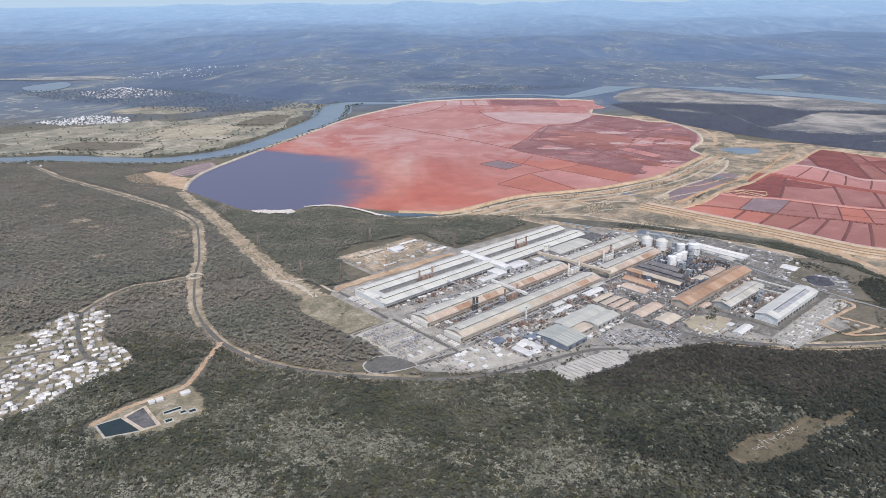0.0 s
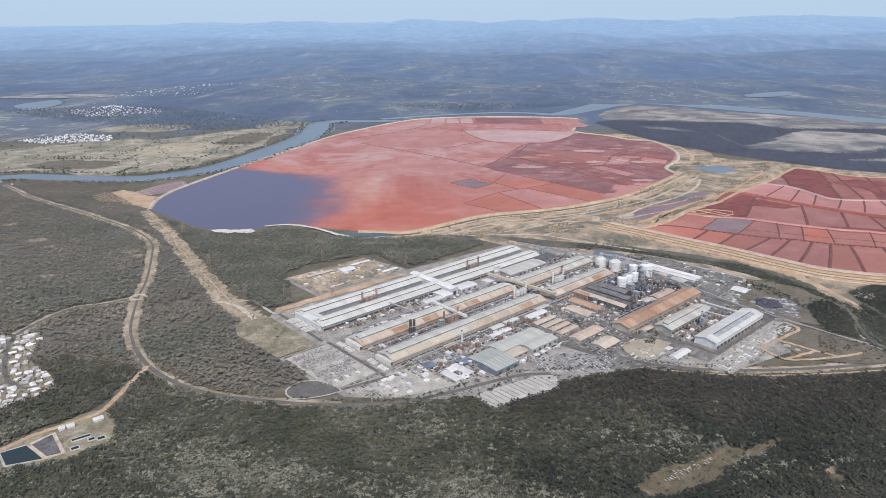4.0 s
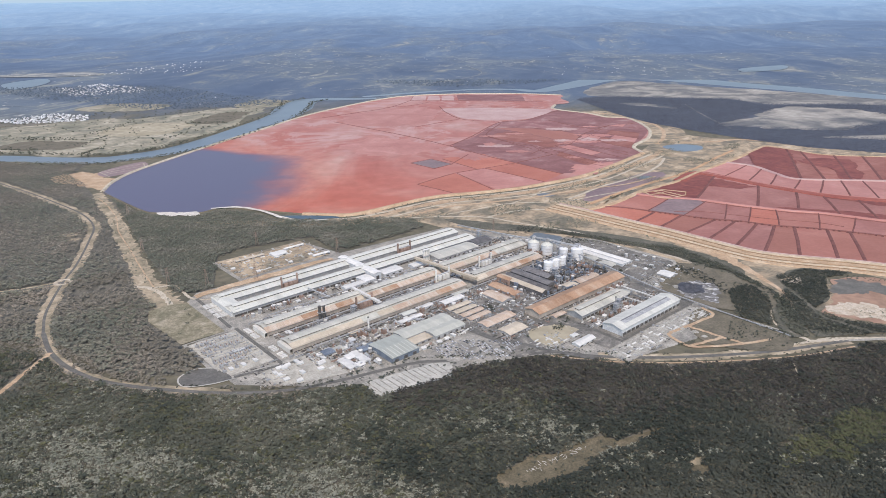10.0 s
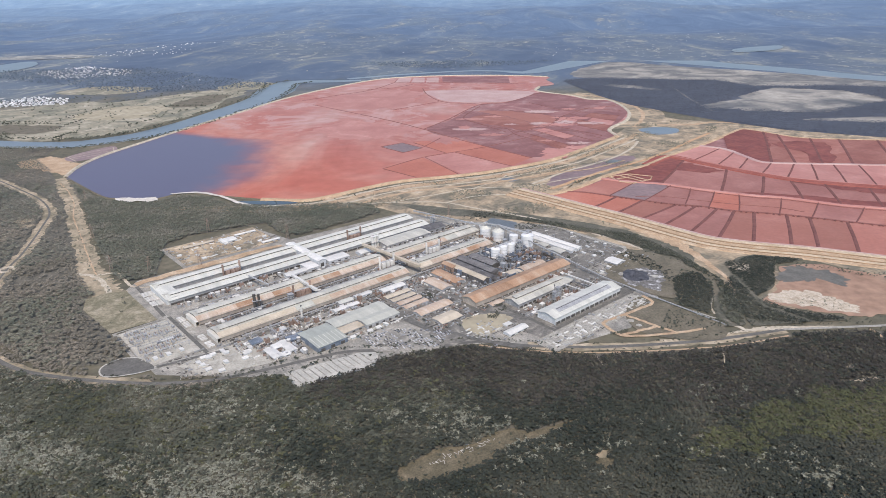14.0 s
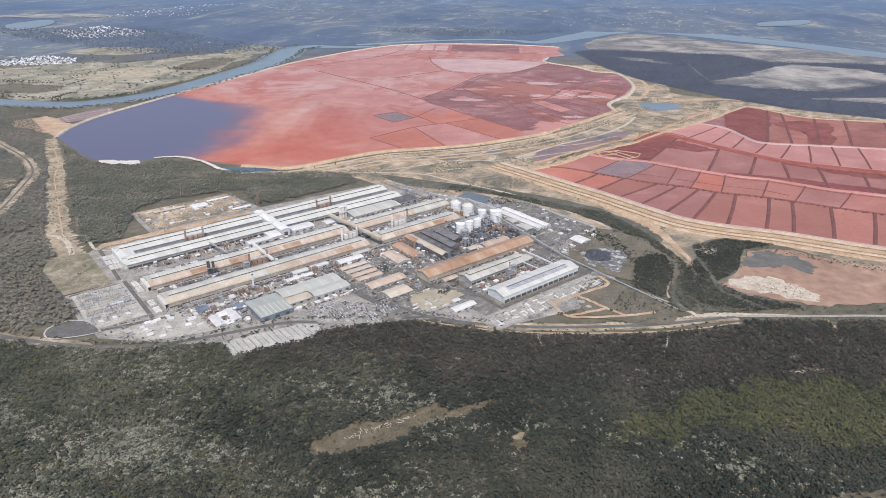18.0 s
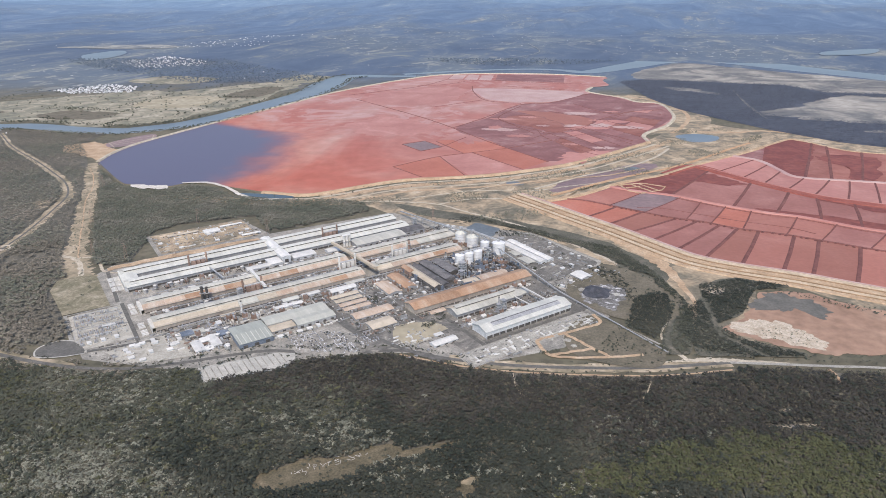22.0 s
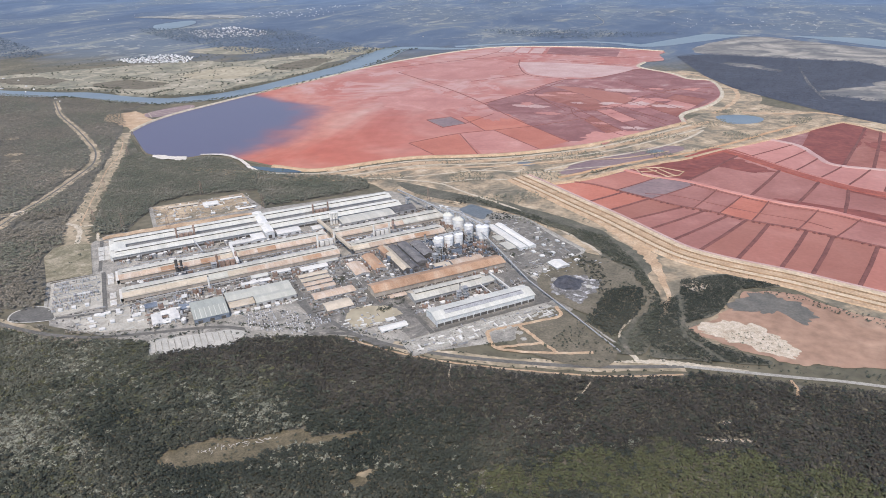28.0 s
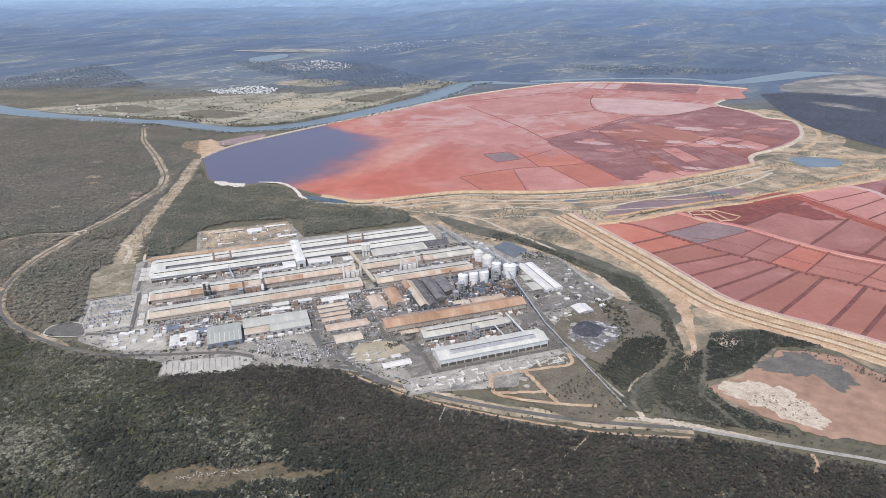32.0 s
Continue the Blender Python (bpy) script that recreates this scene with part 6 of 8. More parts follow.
U = pose(PLANT_X, PLANT_Y, 0, 0, 0, PLANT_TURN)


def at(u, v, turn=0.0, z=0.0):
    x, y = P(u, v)
    return pose(x, y, z, 0, 0, PLANT_TURN + turn)


def area(name, u0, u1, v0, v1, z, material, label, category="yard"):
    return solo(name, Geo().poly([P(u0, v0), P(u1, v0), P(u1, v1), P(u0, v1)], z + lift()), material, label, category, kind="structure")


def long_shed(name, u0, u1, v0, v1, eave, ridge, near, far, label, vent=None, bays=13, wall=M_WALL, group="", openings=True, end=None, stained=()):
    """A long gabled shed: walls, roof sheets bay by bay, ridge vent, gable ends and bay posts."""
    L, D = u1 - u0, v1 - v0
    t = thing(name, at(u0, v0), label, "shed", group)
    part("wall", Geo().box(0, L, 0.12, 0.30, 0, eave).box(0, L, D - 0.3, D - 0.12, 0, eave), wall, t)
    for x in (0.12, L - 0.3):
        g = Geo().add([(x, 0.3, 0), (x, D - 0.3, 0), (x, D - 0.3, eave), (x, D / 2, ridge), (x, 0.3, eave), (x + 0.18, 0.3, 0), (x + 0.18, D - 0.3, 0), (x + 0.18, D - 0.3, eave), (x + 0.18, D / 2, ridge), (x + 0.18, 0.3, eave)],
                      [(0, 4, 3, 2, 1), (5, 6, 7, 8, 9), (0, 5, 9, 4), (4, 9, 8, 3), (3, 8, 7, 2), (2, 7, 6, 1)])
        part("gable", g, wall, t)
    step = L / bays
    for k in range(bays):
        a, b = k * step - (0.15 if k == 0 else 0), (k + 1) * step - 0.03 + (0.18 if k == bays - 1 else 0)
        if stained:
            y1, z1 = D * 0.27, eave + (ridge + 0.04 - eave) * 0.54 + 0.10
            part("roof_sheet", Geo().slab([(a, -0.05, eave - 0.12), (b, -0.05, eave - 0.12)], [(a, y1, z1), (b, y1, z1)], 0.06), stained[k % len(stained)], t)
            part("roof_sheet", Geo().slab([(a, y1, z1 + 0.02), (b, y1, z1 + 0.02)], [(a, D / 2, ridge + 0.04), (b, D / 2, ridge + 0.04)], 0.06), M_ROOF_GREY, t)
        else:
            part("roof_sheet", Geo().slab([(a, -0.05, eave), (b, -0.05, eave)], [(a, D / 2, ridge + 0.04), (b, D / 2, ridge + 0.04)], 0.06), near, t)
        part("roof_sheet", Geo().slab([(b, D + 0.05, eave), (a, D + 0.05, eave)], [(b, D / 2, ridge + 0.04), (a, D / 2, ridge + 0.04)], 0.06), far, t)
    if vent is not None:
        w = D * 0.13
        part("ridge_vent", Geo().box(0.8, L - 0.8, D / 2 - w, D / 2 + w, ridge - 0.1, ridge + 0.16), M_DARK, t)
        part("vent_cap", Geo().slab([(0.6, D / 2 - w * 1.3, ridge + 0.17), (L - 0.6, D / 2 - w * 1.3, ridge + 0.17)], [(0.6, D / 2, ridge + 0.27), (L - 0.6, D / 2, ridge + 0.27)], 0.04)
             .slab([(L - 0.6, D / 2 + w * 1.3, ridge + 0.17), (0.6, D / 2 + w * 1.3, ridge + 0.17)], [(L - 0.6, D / 2, ridge + 0.27), (0.6, D / 2, ridge + 0.27)], 0.04), vent, t)
    if openings:
        low = 0.42 if wall is not M_WALL_TAN else 0.2
        post = Geo().box(-0.06, 0.06, -0.08, 0.12, 0, eave * (low + 0.03)).mesh("post")
        # Dark panels painted as shade inside open bays; the wall is uncut.
        shade_panel = Geo().box(0.1, step / 2 - 0.1, 0.05, 0.115, 0.08, eave * low).mesh("opening")
        for k in range(2 * bays):
            part("post", post, M_STEEL, t).matrix_basis = pose(k * step / 2 + 0.05, 0, 0)
            part("opening", shade_panel, M_DARK, t).matrix_basis = pose(k * step / 2, 0, 0)
    if end:
        part("end_canopy", Geo().box(-end, 0.1, 0.2, D - 0.2, eave * 0.75, eave * 0.85).box(-end, -end + 0.15, 0.2, D - 0.2, 0, eave * 0.75), M_WHITE, t)
    return t


long_shed("potline_shed", -1, 71, 15.4, 20.4, 1.2, 1.7, M_ROOF_PALE, M_ROOF_GREY, "long pale grey sheet-roofed potline shed", M_ROOF_PALE, 12, M_WALL, "potline sheds", openings=False)
long_shed("potline_shed", -1, 71, 8.2, 13.2, 1.2, 1.7, M_ROOF_PALE, M_ROOF_GREY, "long pale grey potline shed with a ridge vent", M_ROOF_PALE, 12, M_WALL, "potline sheds")
long_shed("potline_shed", 0, 46.4, -5.2, 0.3, 1.2, 1.8, M_ROOF_RUST, M_ROOF_GREY, "long potline shed with a rust-stained tan roof", M_ROOF_GREY, 11, M_WALL_TAN, "potline sheds", end=0.7, stained=(M_ROOF_RUST, M_ROOF_RUST, M_ROOF_ORANGE, M_ROOF_RUST, M_ROOF_ORANGE, M_ROOF_TAN, M_ROOF_RUST, M_ROOF_ORANGE, M_ROOF_RUST, M_ROOF_RUST, M_ROOF_RUST))
long_shed("potline_shed", 47.6, 77.5, -5.2, 0.3, 1.2, 1.8, M_ROOF_RUST, M_ROOF_GREY, "tan-roofed potline shed with a grey ridge vent", M_ROOF_GREY, 8, M_WALL_TAN, "potline sheds", stained=(M_ROOF_RUST, M_ROOF_RUST, M_ROOF_TAN, M_ROOF_RUST, M_ROOF_RUST, M_ROOF_SHOP, M_ROOF_GREY, M_ROOF_GREY))
long_shed("potline_shed", 0.4, 46, -14.8, -9.6, 1.2, 1.8, M_ROOF_RUST, M_ROOF_GREY, "long potline shed with a rust-stained tan roof", M_ROOF_GREY, 11, M_WALL_TAN, "potline sheds", end=0.7, stained=(M_ROOF_TAN, M_ROOF_TAN, M_ROOF_TAN, M_ROOF_TAN, M_ROOF_SHOP, M_ROOF_TAN, M_ROOF_RUST, M_ROOF_RUST, M_ROOF_RUST, M_ROOF_ORANGE, M_ROOF_RUST))
long_shed("potline_shed", 49.6, 73, -14.8, -9.6, 1.2, 1.8, M_ROOF_RUST, M_ROOF_GREY, "tan-roofed potline shed with a grey ridge vent", M_ROOF_GREY, 6, M_WALL_TAN, "potline sheds", stained=(M_ROOF_TAN, M_ROOF_RUST, M_ROOF_RUST, M_ROOF_RUST, M_ROOF_ORANGE, M_ROOF_RUST))
long_shed("store_shed", 46, 76.5, -37.4, -33, 1.3, 1.9, M_ROOF_ORANGE, M_ROOF_ORANGE, "long store shed with a deep orange rusty roof", None, 8, M_WALL_TAN)
long_shed("carbon_shed", 52, 68.5, -43.8, -39.6, 1.15, 1.75, M_ROOF_GREY, M_ROOF_TAN, "grey-roofed shed with open bays", M_ROOF_GREY, 6, M_WALL)
long_shed("casthouse_shed", 52, 73.5, -53.6, -48.8, 1.55, 2.1, M_ROOF_PALE, M_ROOF_PALE, "large white-clad shed with a row of loading bays", None, 7, M_WALL_LIGHT)
t = thing("roof_light", at(54.5, -51.2, 0, 2.12), "long dull grey rooflight strip on the white shed", "rooflight")
part("glazing", Geo().slab([(0, -1.25, -0.24), (17, -1.25, -0.24)], [(0, -0.25, -0.005), (17, -0.25, -0.005)], 0.03), M_DARK_ROOF, t)
part("frame", Geo().slab([(-0.15, -1.35, -0.262), (17.15, -1.35, -0.262)], [(-0.15, -0.15, 0.018), (17.15, -0.15, 0.018)], 0.05).slab([(8.4, -1.3, -0.225), (8.6, -1.3, -0.225)], [(8.4, -0.2, 0.03), (8.6, -0.2, 0.03)], 0.03), M_WALL, t)


def hall(u0, u1, v0, v1, h, roof, label, ridge=0.25, wall=M_WALL, name="hall", along_u=True, ribs=0, turn=0.0):
    """A plain building with a shallow gabled roof, a door and a plinth."""
    L, D = u1 - u0, v1 - v0
    if len(label.split()) < 5:
        label += " in the works"
    t = thing(name, at(u0, v0, turn), label, "building")
    part("wall", Geo().box(0, L, 0, D, 0, h), wall, t)
    e = 0.08
    g = Geo()
    if along_u:
        g.slab([(-e, -e, h + 0.02), (L + e, -e, h + 0.02)], [(-e, D / 2, h + ridge), (L + e, D / 2, h + ridge)], 0.05).slab([(L + e, D + e, h + 0.02), (-e, D + e, h + 0.02)], [(L + e, D / 2, h + ridge), (-e, D / 2, h + ridge)], 0.05)
        gab = Geo().add([(0, 0, h), (0, D, h), (0, D / 2, h + ridge - 0.06)], [(0, 2, 1)]).add([(L, 0, h), (L, D, h), (L, D / 2, h + ridge - 0.06)], [(0, 1, 2)])
    else:
        g.slab([(-e, D + e, h + 0.02), (-e, -e, h + 0.02)], [(L / 2, D + e, h + ridge), (L / 2, -e, h + ridge)], 0.05).slab([(L + e, -e, h + 0.02), (L + e, D + e, h + 0.02)], [(L / 2, -e, h + ridge), (L / 2, D + e, h + ridge)], 0.05)
        gab = Geo().add([(0, 0, h), (L, 0, h), (L / 2, 0, h + ridge - 0.06)], [(0, 1, 2)]).add([(0, D, h), (L, D, h), (L / 2, D, h + ridge - 0.06)], [(0, 2, 1)])
    part("roof", g, roof, t), part("gable", gab, wall, t)
    nd = max(1, int(L / 1.6))
    for k in range(nd):
        w = L / nd
        part("door", Geo().box(k * w + w * 0.3, k * w + w * 0.7, -0.03, 0.02, 0, h * 0.6), M_DARK, t)
    for k in range(ribs):
        x = (k + 0.5) * L / ribs
        part("skylight", Geo().slab([(x - 0.07, 0.1, h + 0.06), (x + 0.07, 0.1, h + 0.06)], [(x - 0.07, D / 2 - 0.1, h + ridge + 0.03), (x + 0.07, D / 2 - 0.1, h + ridge + 0.03)], 0.03), M_ROOF_PALE, t)
    return t


hall(-1.4, 2.0, 9, 19.4, 1.3, M_ROOF_PALE, "pale end building joining two potlines", 0.3, M_WALL_LIGHT, "end_hall", False)
hall(33.3, 35.5, 4.5, 20.6, 1.72, M_WHITE, "white transfer building across the potlines", 0.25, M_WALL_LIGHT, "transfer_hall", False)
hall(30, 33, 3.6, 7.6, 0.9, M_WHITE, "white low workshop", 0.2, M_WALL_LIGHT)
hall(36.2, 42, 4.2, 7.4, 0.9, M_WHITE, "white flat workshop roof", 0.2, M_WALL_LIGHT)
hall(24.5, 30, 3.6, 5.6, 0.7, M_WHITE, "white low workshop beside the tan shed", 0.2, M_WALL_LIGHT)
hall(45, 48, 3.5, 6.0, 0.7, M_WHITE, "white store hut", 0.2, M_WALL_LIGHT)
hall(52.5, 67, 2.6, 7.6, 1.1, M_ROOF_GREY, "wide grey-roofed hall between the potlines", 0.3)
hall(67.5, 73.5, 4.0, 7.8, 1.2, M_DARK_ROOF, "dark-roofed plant building", 0.3)
hall(12, 18.4, -31, -23.4, 1.1, M_ROOF_GREEN, "grey workshop with pale roof stripes", 0.3, M_BLUE, "workshop", True, 7)
hall(18.9, 32, -26.0, -22.2, 0.9, M_ROOF_SHOP, "long pale workshop with a dusty roof", 0.25)
hall(24, 32, -29.4, -26.1, 0.9, M_ROOF_SHOP, "pale workshop with a dusty roof", 0.3)
hall(19.0, 23.8, -28.6, -26.1, 0.6, M_ROOF_TAN, "low tan lean-to", 0.15)
hall(4.8, 6.6, -27.8, -23.4, 0.4, M_WHITE, "white office wing", 0.15, M_WALL_LIGHT, "office", False)
hall(6.6, 8.2, -24.6, -22.8, 0.4, M_WHITE, "white office wing", 0.15, M_WALL_LIGHT, "office")
hall(8.0, 9.7, -27.4, -22.6, 0.4, M_WHITE, "white office wing", 0.15, M_WALL_LIGHT, "office", False)
hall(6.6, 8.0, -28.0, -26.4, 0.35, M_WHITE, "white office wing", 0.15, M_WALL_LIGHT, "office")
for k in range(4):
    hall(10.0 + 0.1 * k, 13.6, -22.4 - 0.55 * k, -22.0 - 0.55 * k, 0.5, M_BLUE, "dark blue pipe shed beside the workshop", 0.12, M_BLUE, "pipe_shed")
hall(12.6, 15.6, -16.4, -15.4, 0.5, M_ROOF_TAN, "tan lean-to along the potline", 0.12)
hall(25.5, 29, -17.2, -15.6, 0.6, M_ROOF_PALE, "pale round-roofed store along the potline", 0.3)
hall(33.5, 35.2, 5.2, 8.2, 1.6, M_WHITE, "white block with a blue wall", 0.15, M_BLUE)
hall(4.0, 6.2, -20.6, -18.6, 0.6, M_BLUE, "small blue-grey shed", 0.2)
hall(6.3, 8.3, -20.8, -18.8, 0.5, M_ROOF_GREY, "small grey shed", 0.2)
hall(42.2, 47.4, -50.7, -48.9, 0.42, M_WHITE, "white-roofed open store shed", 0.3, M_WALL_LIGHT, "store_hut")
hall(44.6, 46.2, -47.4, -46.4, 0.3, M_WHITE, "small white hut", 0.12, M_WALL_LIGHT, "store_hut")
hall(85.6, 89.0, -44.0, -40.4, 0.5, M_WHITE, "white-roofed square shed", 0.35, M_WALL, "store_hut", False)
hall(84.2, 86.2, -31.6, -15.6, 0.7, M_WHITE, "long white-roofed store", 0.3, M_WALL_LIGHT, "store", False)
hall(86.6, 88.4, -31.6, -15.6, 0.7, M_WHITE, "long white-roofed store", 0.3, M_WALL_LIGHT, "store", False)
hall(82.2, 84.0, -24.5, -21.5, 0.5, M_ROOF_GREY, "grey store hut", 0.2)
hall(81.6, 84.0, -30, -26, 0.45, M_ROOF_GREY, "low grey store hut", 0.2)
hall(45.7, 48.9, -26.8, -20.4, 0.75, M_ROOF_RUST, "rust-tan roofed shed beside the carbon plant", 0.4, M_WALL, "rust_shed", False)
hall(50.0, 52.8, -26.4, -18.0, 0.85, M_ROOF_ORANGE, "orange rusty-roofed shed of the carbon plant", 0.4, M_WALL, "rust_shed", False)
hall(55.3, 57.2, -30, -16.4, 1.1, M_ROOF_TAN, "dusty tan-roofed carbon bake building", 0.5, M_DARK_ROOF, "bake_hall", False)
hall(57.5, 59.2, -30, -16.4, 1.0, M_DARK_ROOF, "sooty dark-roofed carbon bake building", 0.4, M_DARK_ROOF, "bake_hall", False)
hall(59.6, 62.0, -28, -16.2, 1.2, M_DARK_ROOF, "sooty dark-roofed carbon bake building", 0.45, M_DARK_ROOF, "bake_hall", False)
hall(62.4, 65.0, -25.4, -17.2, 1.3, M_DARK_ROOF, "sooty dark-roofed carbon plant", 0.4, M_DARK, "bake_hall", False)
hall(54.8, 56.6, -20, -16, 1.2, M_ROOF_ORANGE, "orange rusty roof end of the bake hall", 0.4, M_RUST, "bake_hall", False)
hall(66.5, 74, -32.0, -29.6, 0.8, M_ROOF_RUST, "rust-tan roof behind the store shed", 0.3)
hall(62.5, 66, -31.8, -29.4, 0.7, M_ROOF_TAN, "pale tan roof behind the store shed", 0.25)
for v, c in ((-20.2, M_ROOF_TAN), (-22.4, M_ROOF_TAN), (-24.6, M_ROOF_RUST), (-26.8, M_ROOF_RUST)):
    hall(34.6, 41.2 + random.uniform(-0.6, 0.6), v - 1.5, v, 0.45, c, "low workshop row with dusty tan roofs", 0.2)
hall(34.8, 43.4, -33.0, -30.2, 0.55, M_ROOF_RUST, "rust-tan roofed workshop", 0.3)
hall(35.7, 41.0, -38.6, -35.2, 0.5, M_ROOF_TAN, "square tan-roofed canteen", 0.3)
hall(36, 42, -18.6, -16.6, 0.5, M_WHITE, "white workshop row", 0.2, M_WALL_LIGHT)
hall(30, 34, -16.9, -15.6, 0.6, M_WHITE, "white annex along the tan shed", 0.15, M_WALL_LIGHT)
hall(23, 29, -19.4, -18.2, 0.5, M_WHITE, "white annex roofs", 0.15, M_WALL_LIGHT)
hall(40.5, 45, -16.6, -15.4, 0.6, M_ROOF_GREY, "grey annex along the tan shed", 0.15)
hall(23, 27, 36, 39, 0.6, M_WHITE, "white contractor shed", 0.2, M_WALL_LIGHT)
hall(14, 22, 39.5, 40.6, 0.4, M_ROOF_TAN, "row of contractor huts", 0.15)
hall(28, 34, 39.5, 40.4, 0.4, M_WHITE, "row of white contractor huts", 0.15, M_WALL_LIGHT)
hall(31, 36, 29, 30, 0.4, M_WHITE, "row of white contractor huts", 0.15, M_WALL_LIGHT)
hall(48.5, 52.0, -39.6, -38.2, 0.5, M_ROOF_RUST, "small rust-roofed annex", 0.2)
hall(68.8, 71.0, -43.0, -40.6, 0.8, M_ROOF_GREY, "grey plant house", 0.2)
area("north_yard", 10, 35, 28, 43.5, 0.045, M_APRON, "bare orange contractor yard")
area("switchyard_ground", -13.4, -3.6, -14.6, 2.2, 0.048, M_SWITCH, "pale beige gravel switchyard floor")
sheet("front_apron", [P(u, v) for u, v in [(-9.1, -17.8), (0.8, -16.2), (4, -21.6), (4.2, -28.2), (-1.5, -26.6), (-6.9, -24.2)]], 0.051, M_SWITCH, "pale beige concrete apron", "yard", smooth=False)
strip("works_road", [P(u, v) for u, v in [(-3.2, 23), (-3.6, 3), (-14, 3.0), (-14.0, -15), (-3, -16.6), (4, -15.9), (30, -16.4)]], 0.75, 0.056, M_GRAVEL, "grey perimeter road round the switchyard", "road", smooth=False)
area("carbon_ground", 54, 80, -31.5, -16, 0.057, M_SLAG, "sooty ground of the carbon plant")
area("stock_apron", 44, 75, -60.5, -55.2, 0.060, M_GRAVEL, "grey dusty stock apron in front of the cast house")
sheet("dirt_yard", [P(u, v) for u, v in [(39.2, -40), (44.1, -39.8), (47.8, -42.5), (47.9, -45.7), (42, -47), (38.3, -46)]], 0.06, M_SAND_GRASS, "pale bare dirt yard", "yard", rag=0.3)
area("dirt_yard", 78, 96, -40, -15, 0.066, M_YARD_DARK, "dark grey asphalt yard")
area("shed_yard", 46, 78, -55, -31.6, 0.0562, M_YARD_DARK, "dark grey asphalt yard between the sheds")
area("middle_yard", 32, 54, -46, -15.4, 0.0525, M_YARD_DARK, "dark grey asphalt yard of the workshops")
area("potline_alley", 1, 74, -9.4, -5.4, 0.0535, M_YARD_DARK, "grey alley between the potline sheds")
for u0, v0, u1, v1, w in ((45.6, -39.5, 44.3, -15.5, 1.0), (32.8, -37.5, 45.4, -37.7, 0.9), (46, -39.5, 51, -47, 0.8), (-3.8, 4, -3.2, 23.5, 0.8), (78, -52, 79.8, -6, 0.9), (51, -54.6, 76, -54.6, 0.7), (0, -16.6, 45, -16.6, 0.7), (-12, -15.4, 0, -18.2, 0.8), (-3.2, -17, -3.2, 3, 0.8), (50.4, -39, 50.4, -55, 0.9), (75.4, -54.6, 76, -46, 0.9), (32.8, -37.5, 33.4, -15.8, 0.7), (54, -32.6, 78, -32.4, 0.7)):
    strip("works_road", [P(u0, v0), P(u1, v1)], w, 0.06, M_ASPHALT, "grey internal works road", "road", smooth=False)


strip("works_road", [P(u, v) for u, v in [(31.8, -18), (31.8, -23.8), (31.9, -30.8), (32.8, -37.5), (35.1, -41.8), (36.6, -46.3), (39.2, -52.2), (41, -56)]], 1.0, 0.08, M_ASPHALT, "grey curving works road", "road")


def silo(u, v, r, h, cone, label, house=0.0):
    t = thing("silo", at(u, v), label, "silo", "alumina silos")
    part("shell", Geo().cyl(0, 0, 0, h, r, n=24, cap=False).mesh("shell", True), M_SILO, t)
    cap = part("cap", Geo().cyl(0, 0, h, h + cone, r * 1.03, r * 0.28, n=24), M_SILO if cone < 0.5 else M_ROOF_PALE, t)
    for z in (0.33, 0.66):
        part("hoop", Geo().cyl(0, 0, h * z, h * z + 0.06, r * 1.02, n=24, cap=False), M_STEEL, t)
    part("hatch", Geo().cyl(0, 0, h + cone * 0.95, h + cone + 0.12, r * 0.25, n=10), M_STEEL, cap)
    if house:
        part("head_house", Geo().box(-0.45, 0.45, -0.35, 0.35, h + cone * 0.6, h + cone + house), M_STEEL, t)
    part("ladder", Geo().box(r, r + 0.06, -0.12, 0.12, 0, h), M_STEEL, t)


for u in (68.4, 71.0, 73.6):
    silo(u, -20.6, 1.15, 2.6, 0.3, "white cylindrical silo with a low cone top")
silo(77.4, -7.9, 1.45, 2.5, 0.75, "tall white alumina silo with a cone roof", 0.9)
silo(78.2, -11.9, 1.55, 2.5, 0.8, "tall white alumina silo with a cone roof", 1.0)
silo(78.0, -17.6, 1.1, 2.9, 0.3, "grey banded silo beside the conveyor")
silo(80.4, -20.1, 1.55, 3.0, 0.35, "broad white silo beside the conveyor")


def stack(u, v, h, r, material, label, base=True):
    t = thing("chimney", at(u, v), label, "chimney")
    part("flue", Geo().cyl(0, 0, 0, h, r * 1.2, r, n=12, cap=False).mesh("flue", True), material, t)
    part("rim", Geo().cyl(0, 0, h - 0.1, h + 0.05, r * 1.15, n=12), M_DARK, t)
    if base:
        part("base", Geo().box(-r * 2.5, r * 2.5, -r * 2.5, r * 2.5, 0, 0.5), M_STEEL, t)
    part("platform", Geo().cyl(0, 0, h * 0.6, h * 0.6 + 0.06, r * 1.9, n=12), M_STEEL, t)


stack(11.6, -6.3, 3.6, 0.30, M_DARK, "dark brown steel stack between the potlines")
stack(12.6, -6.3, 3.3, 0.26, M_DARK, "dark brown steel stack between the potlines")
stack(16.8, -16.6, 3.0, 0.16, M_WHITE, "slim white steel stack")
stack(62.8, -6.0, 3.2, 0.28, M_RUST, "brown steel stack behind the tan shed")
stack(61, -45.6, 3.4, 0.14, M_STEEL, "slim grey stack between the sheds")
stack(65.5, -28, 3.0, 0.16, M_DARK, "sooty slim steel stack")
stack(66.4, -17.4, 2.6, 0.2, M_STEEL, "grey stack of the carbon plant")


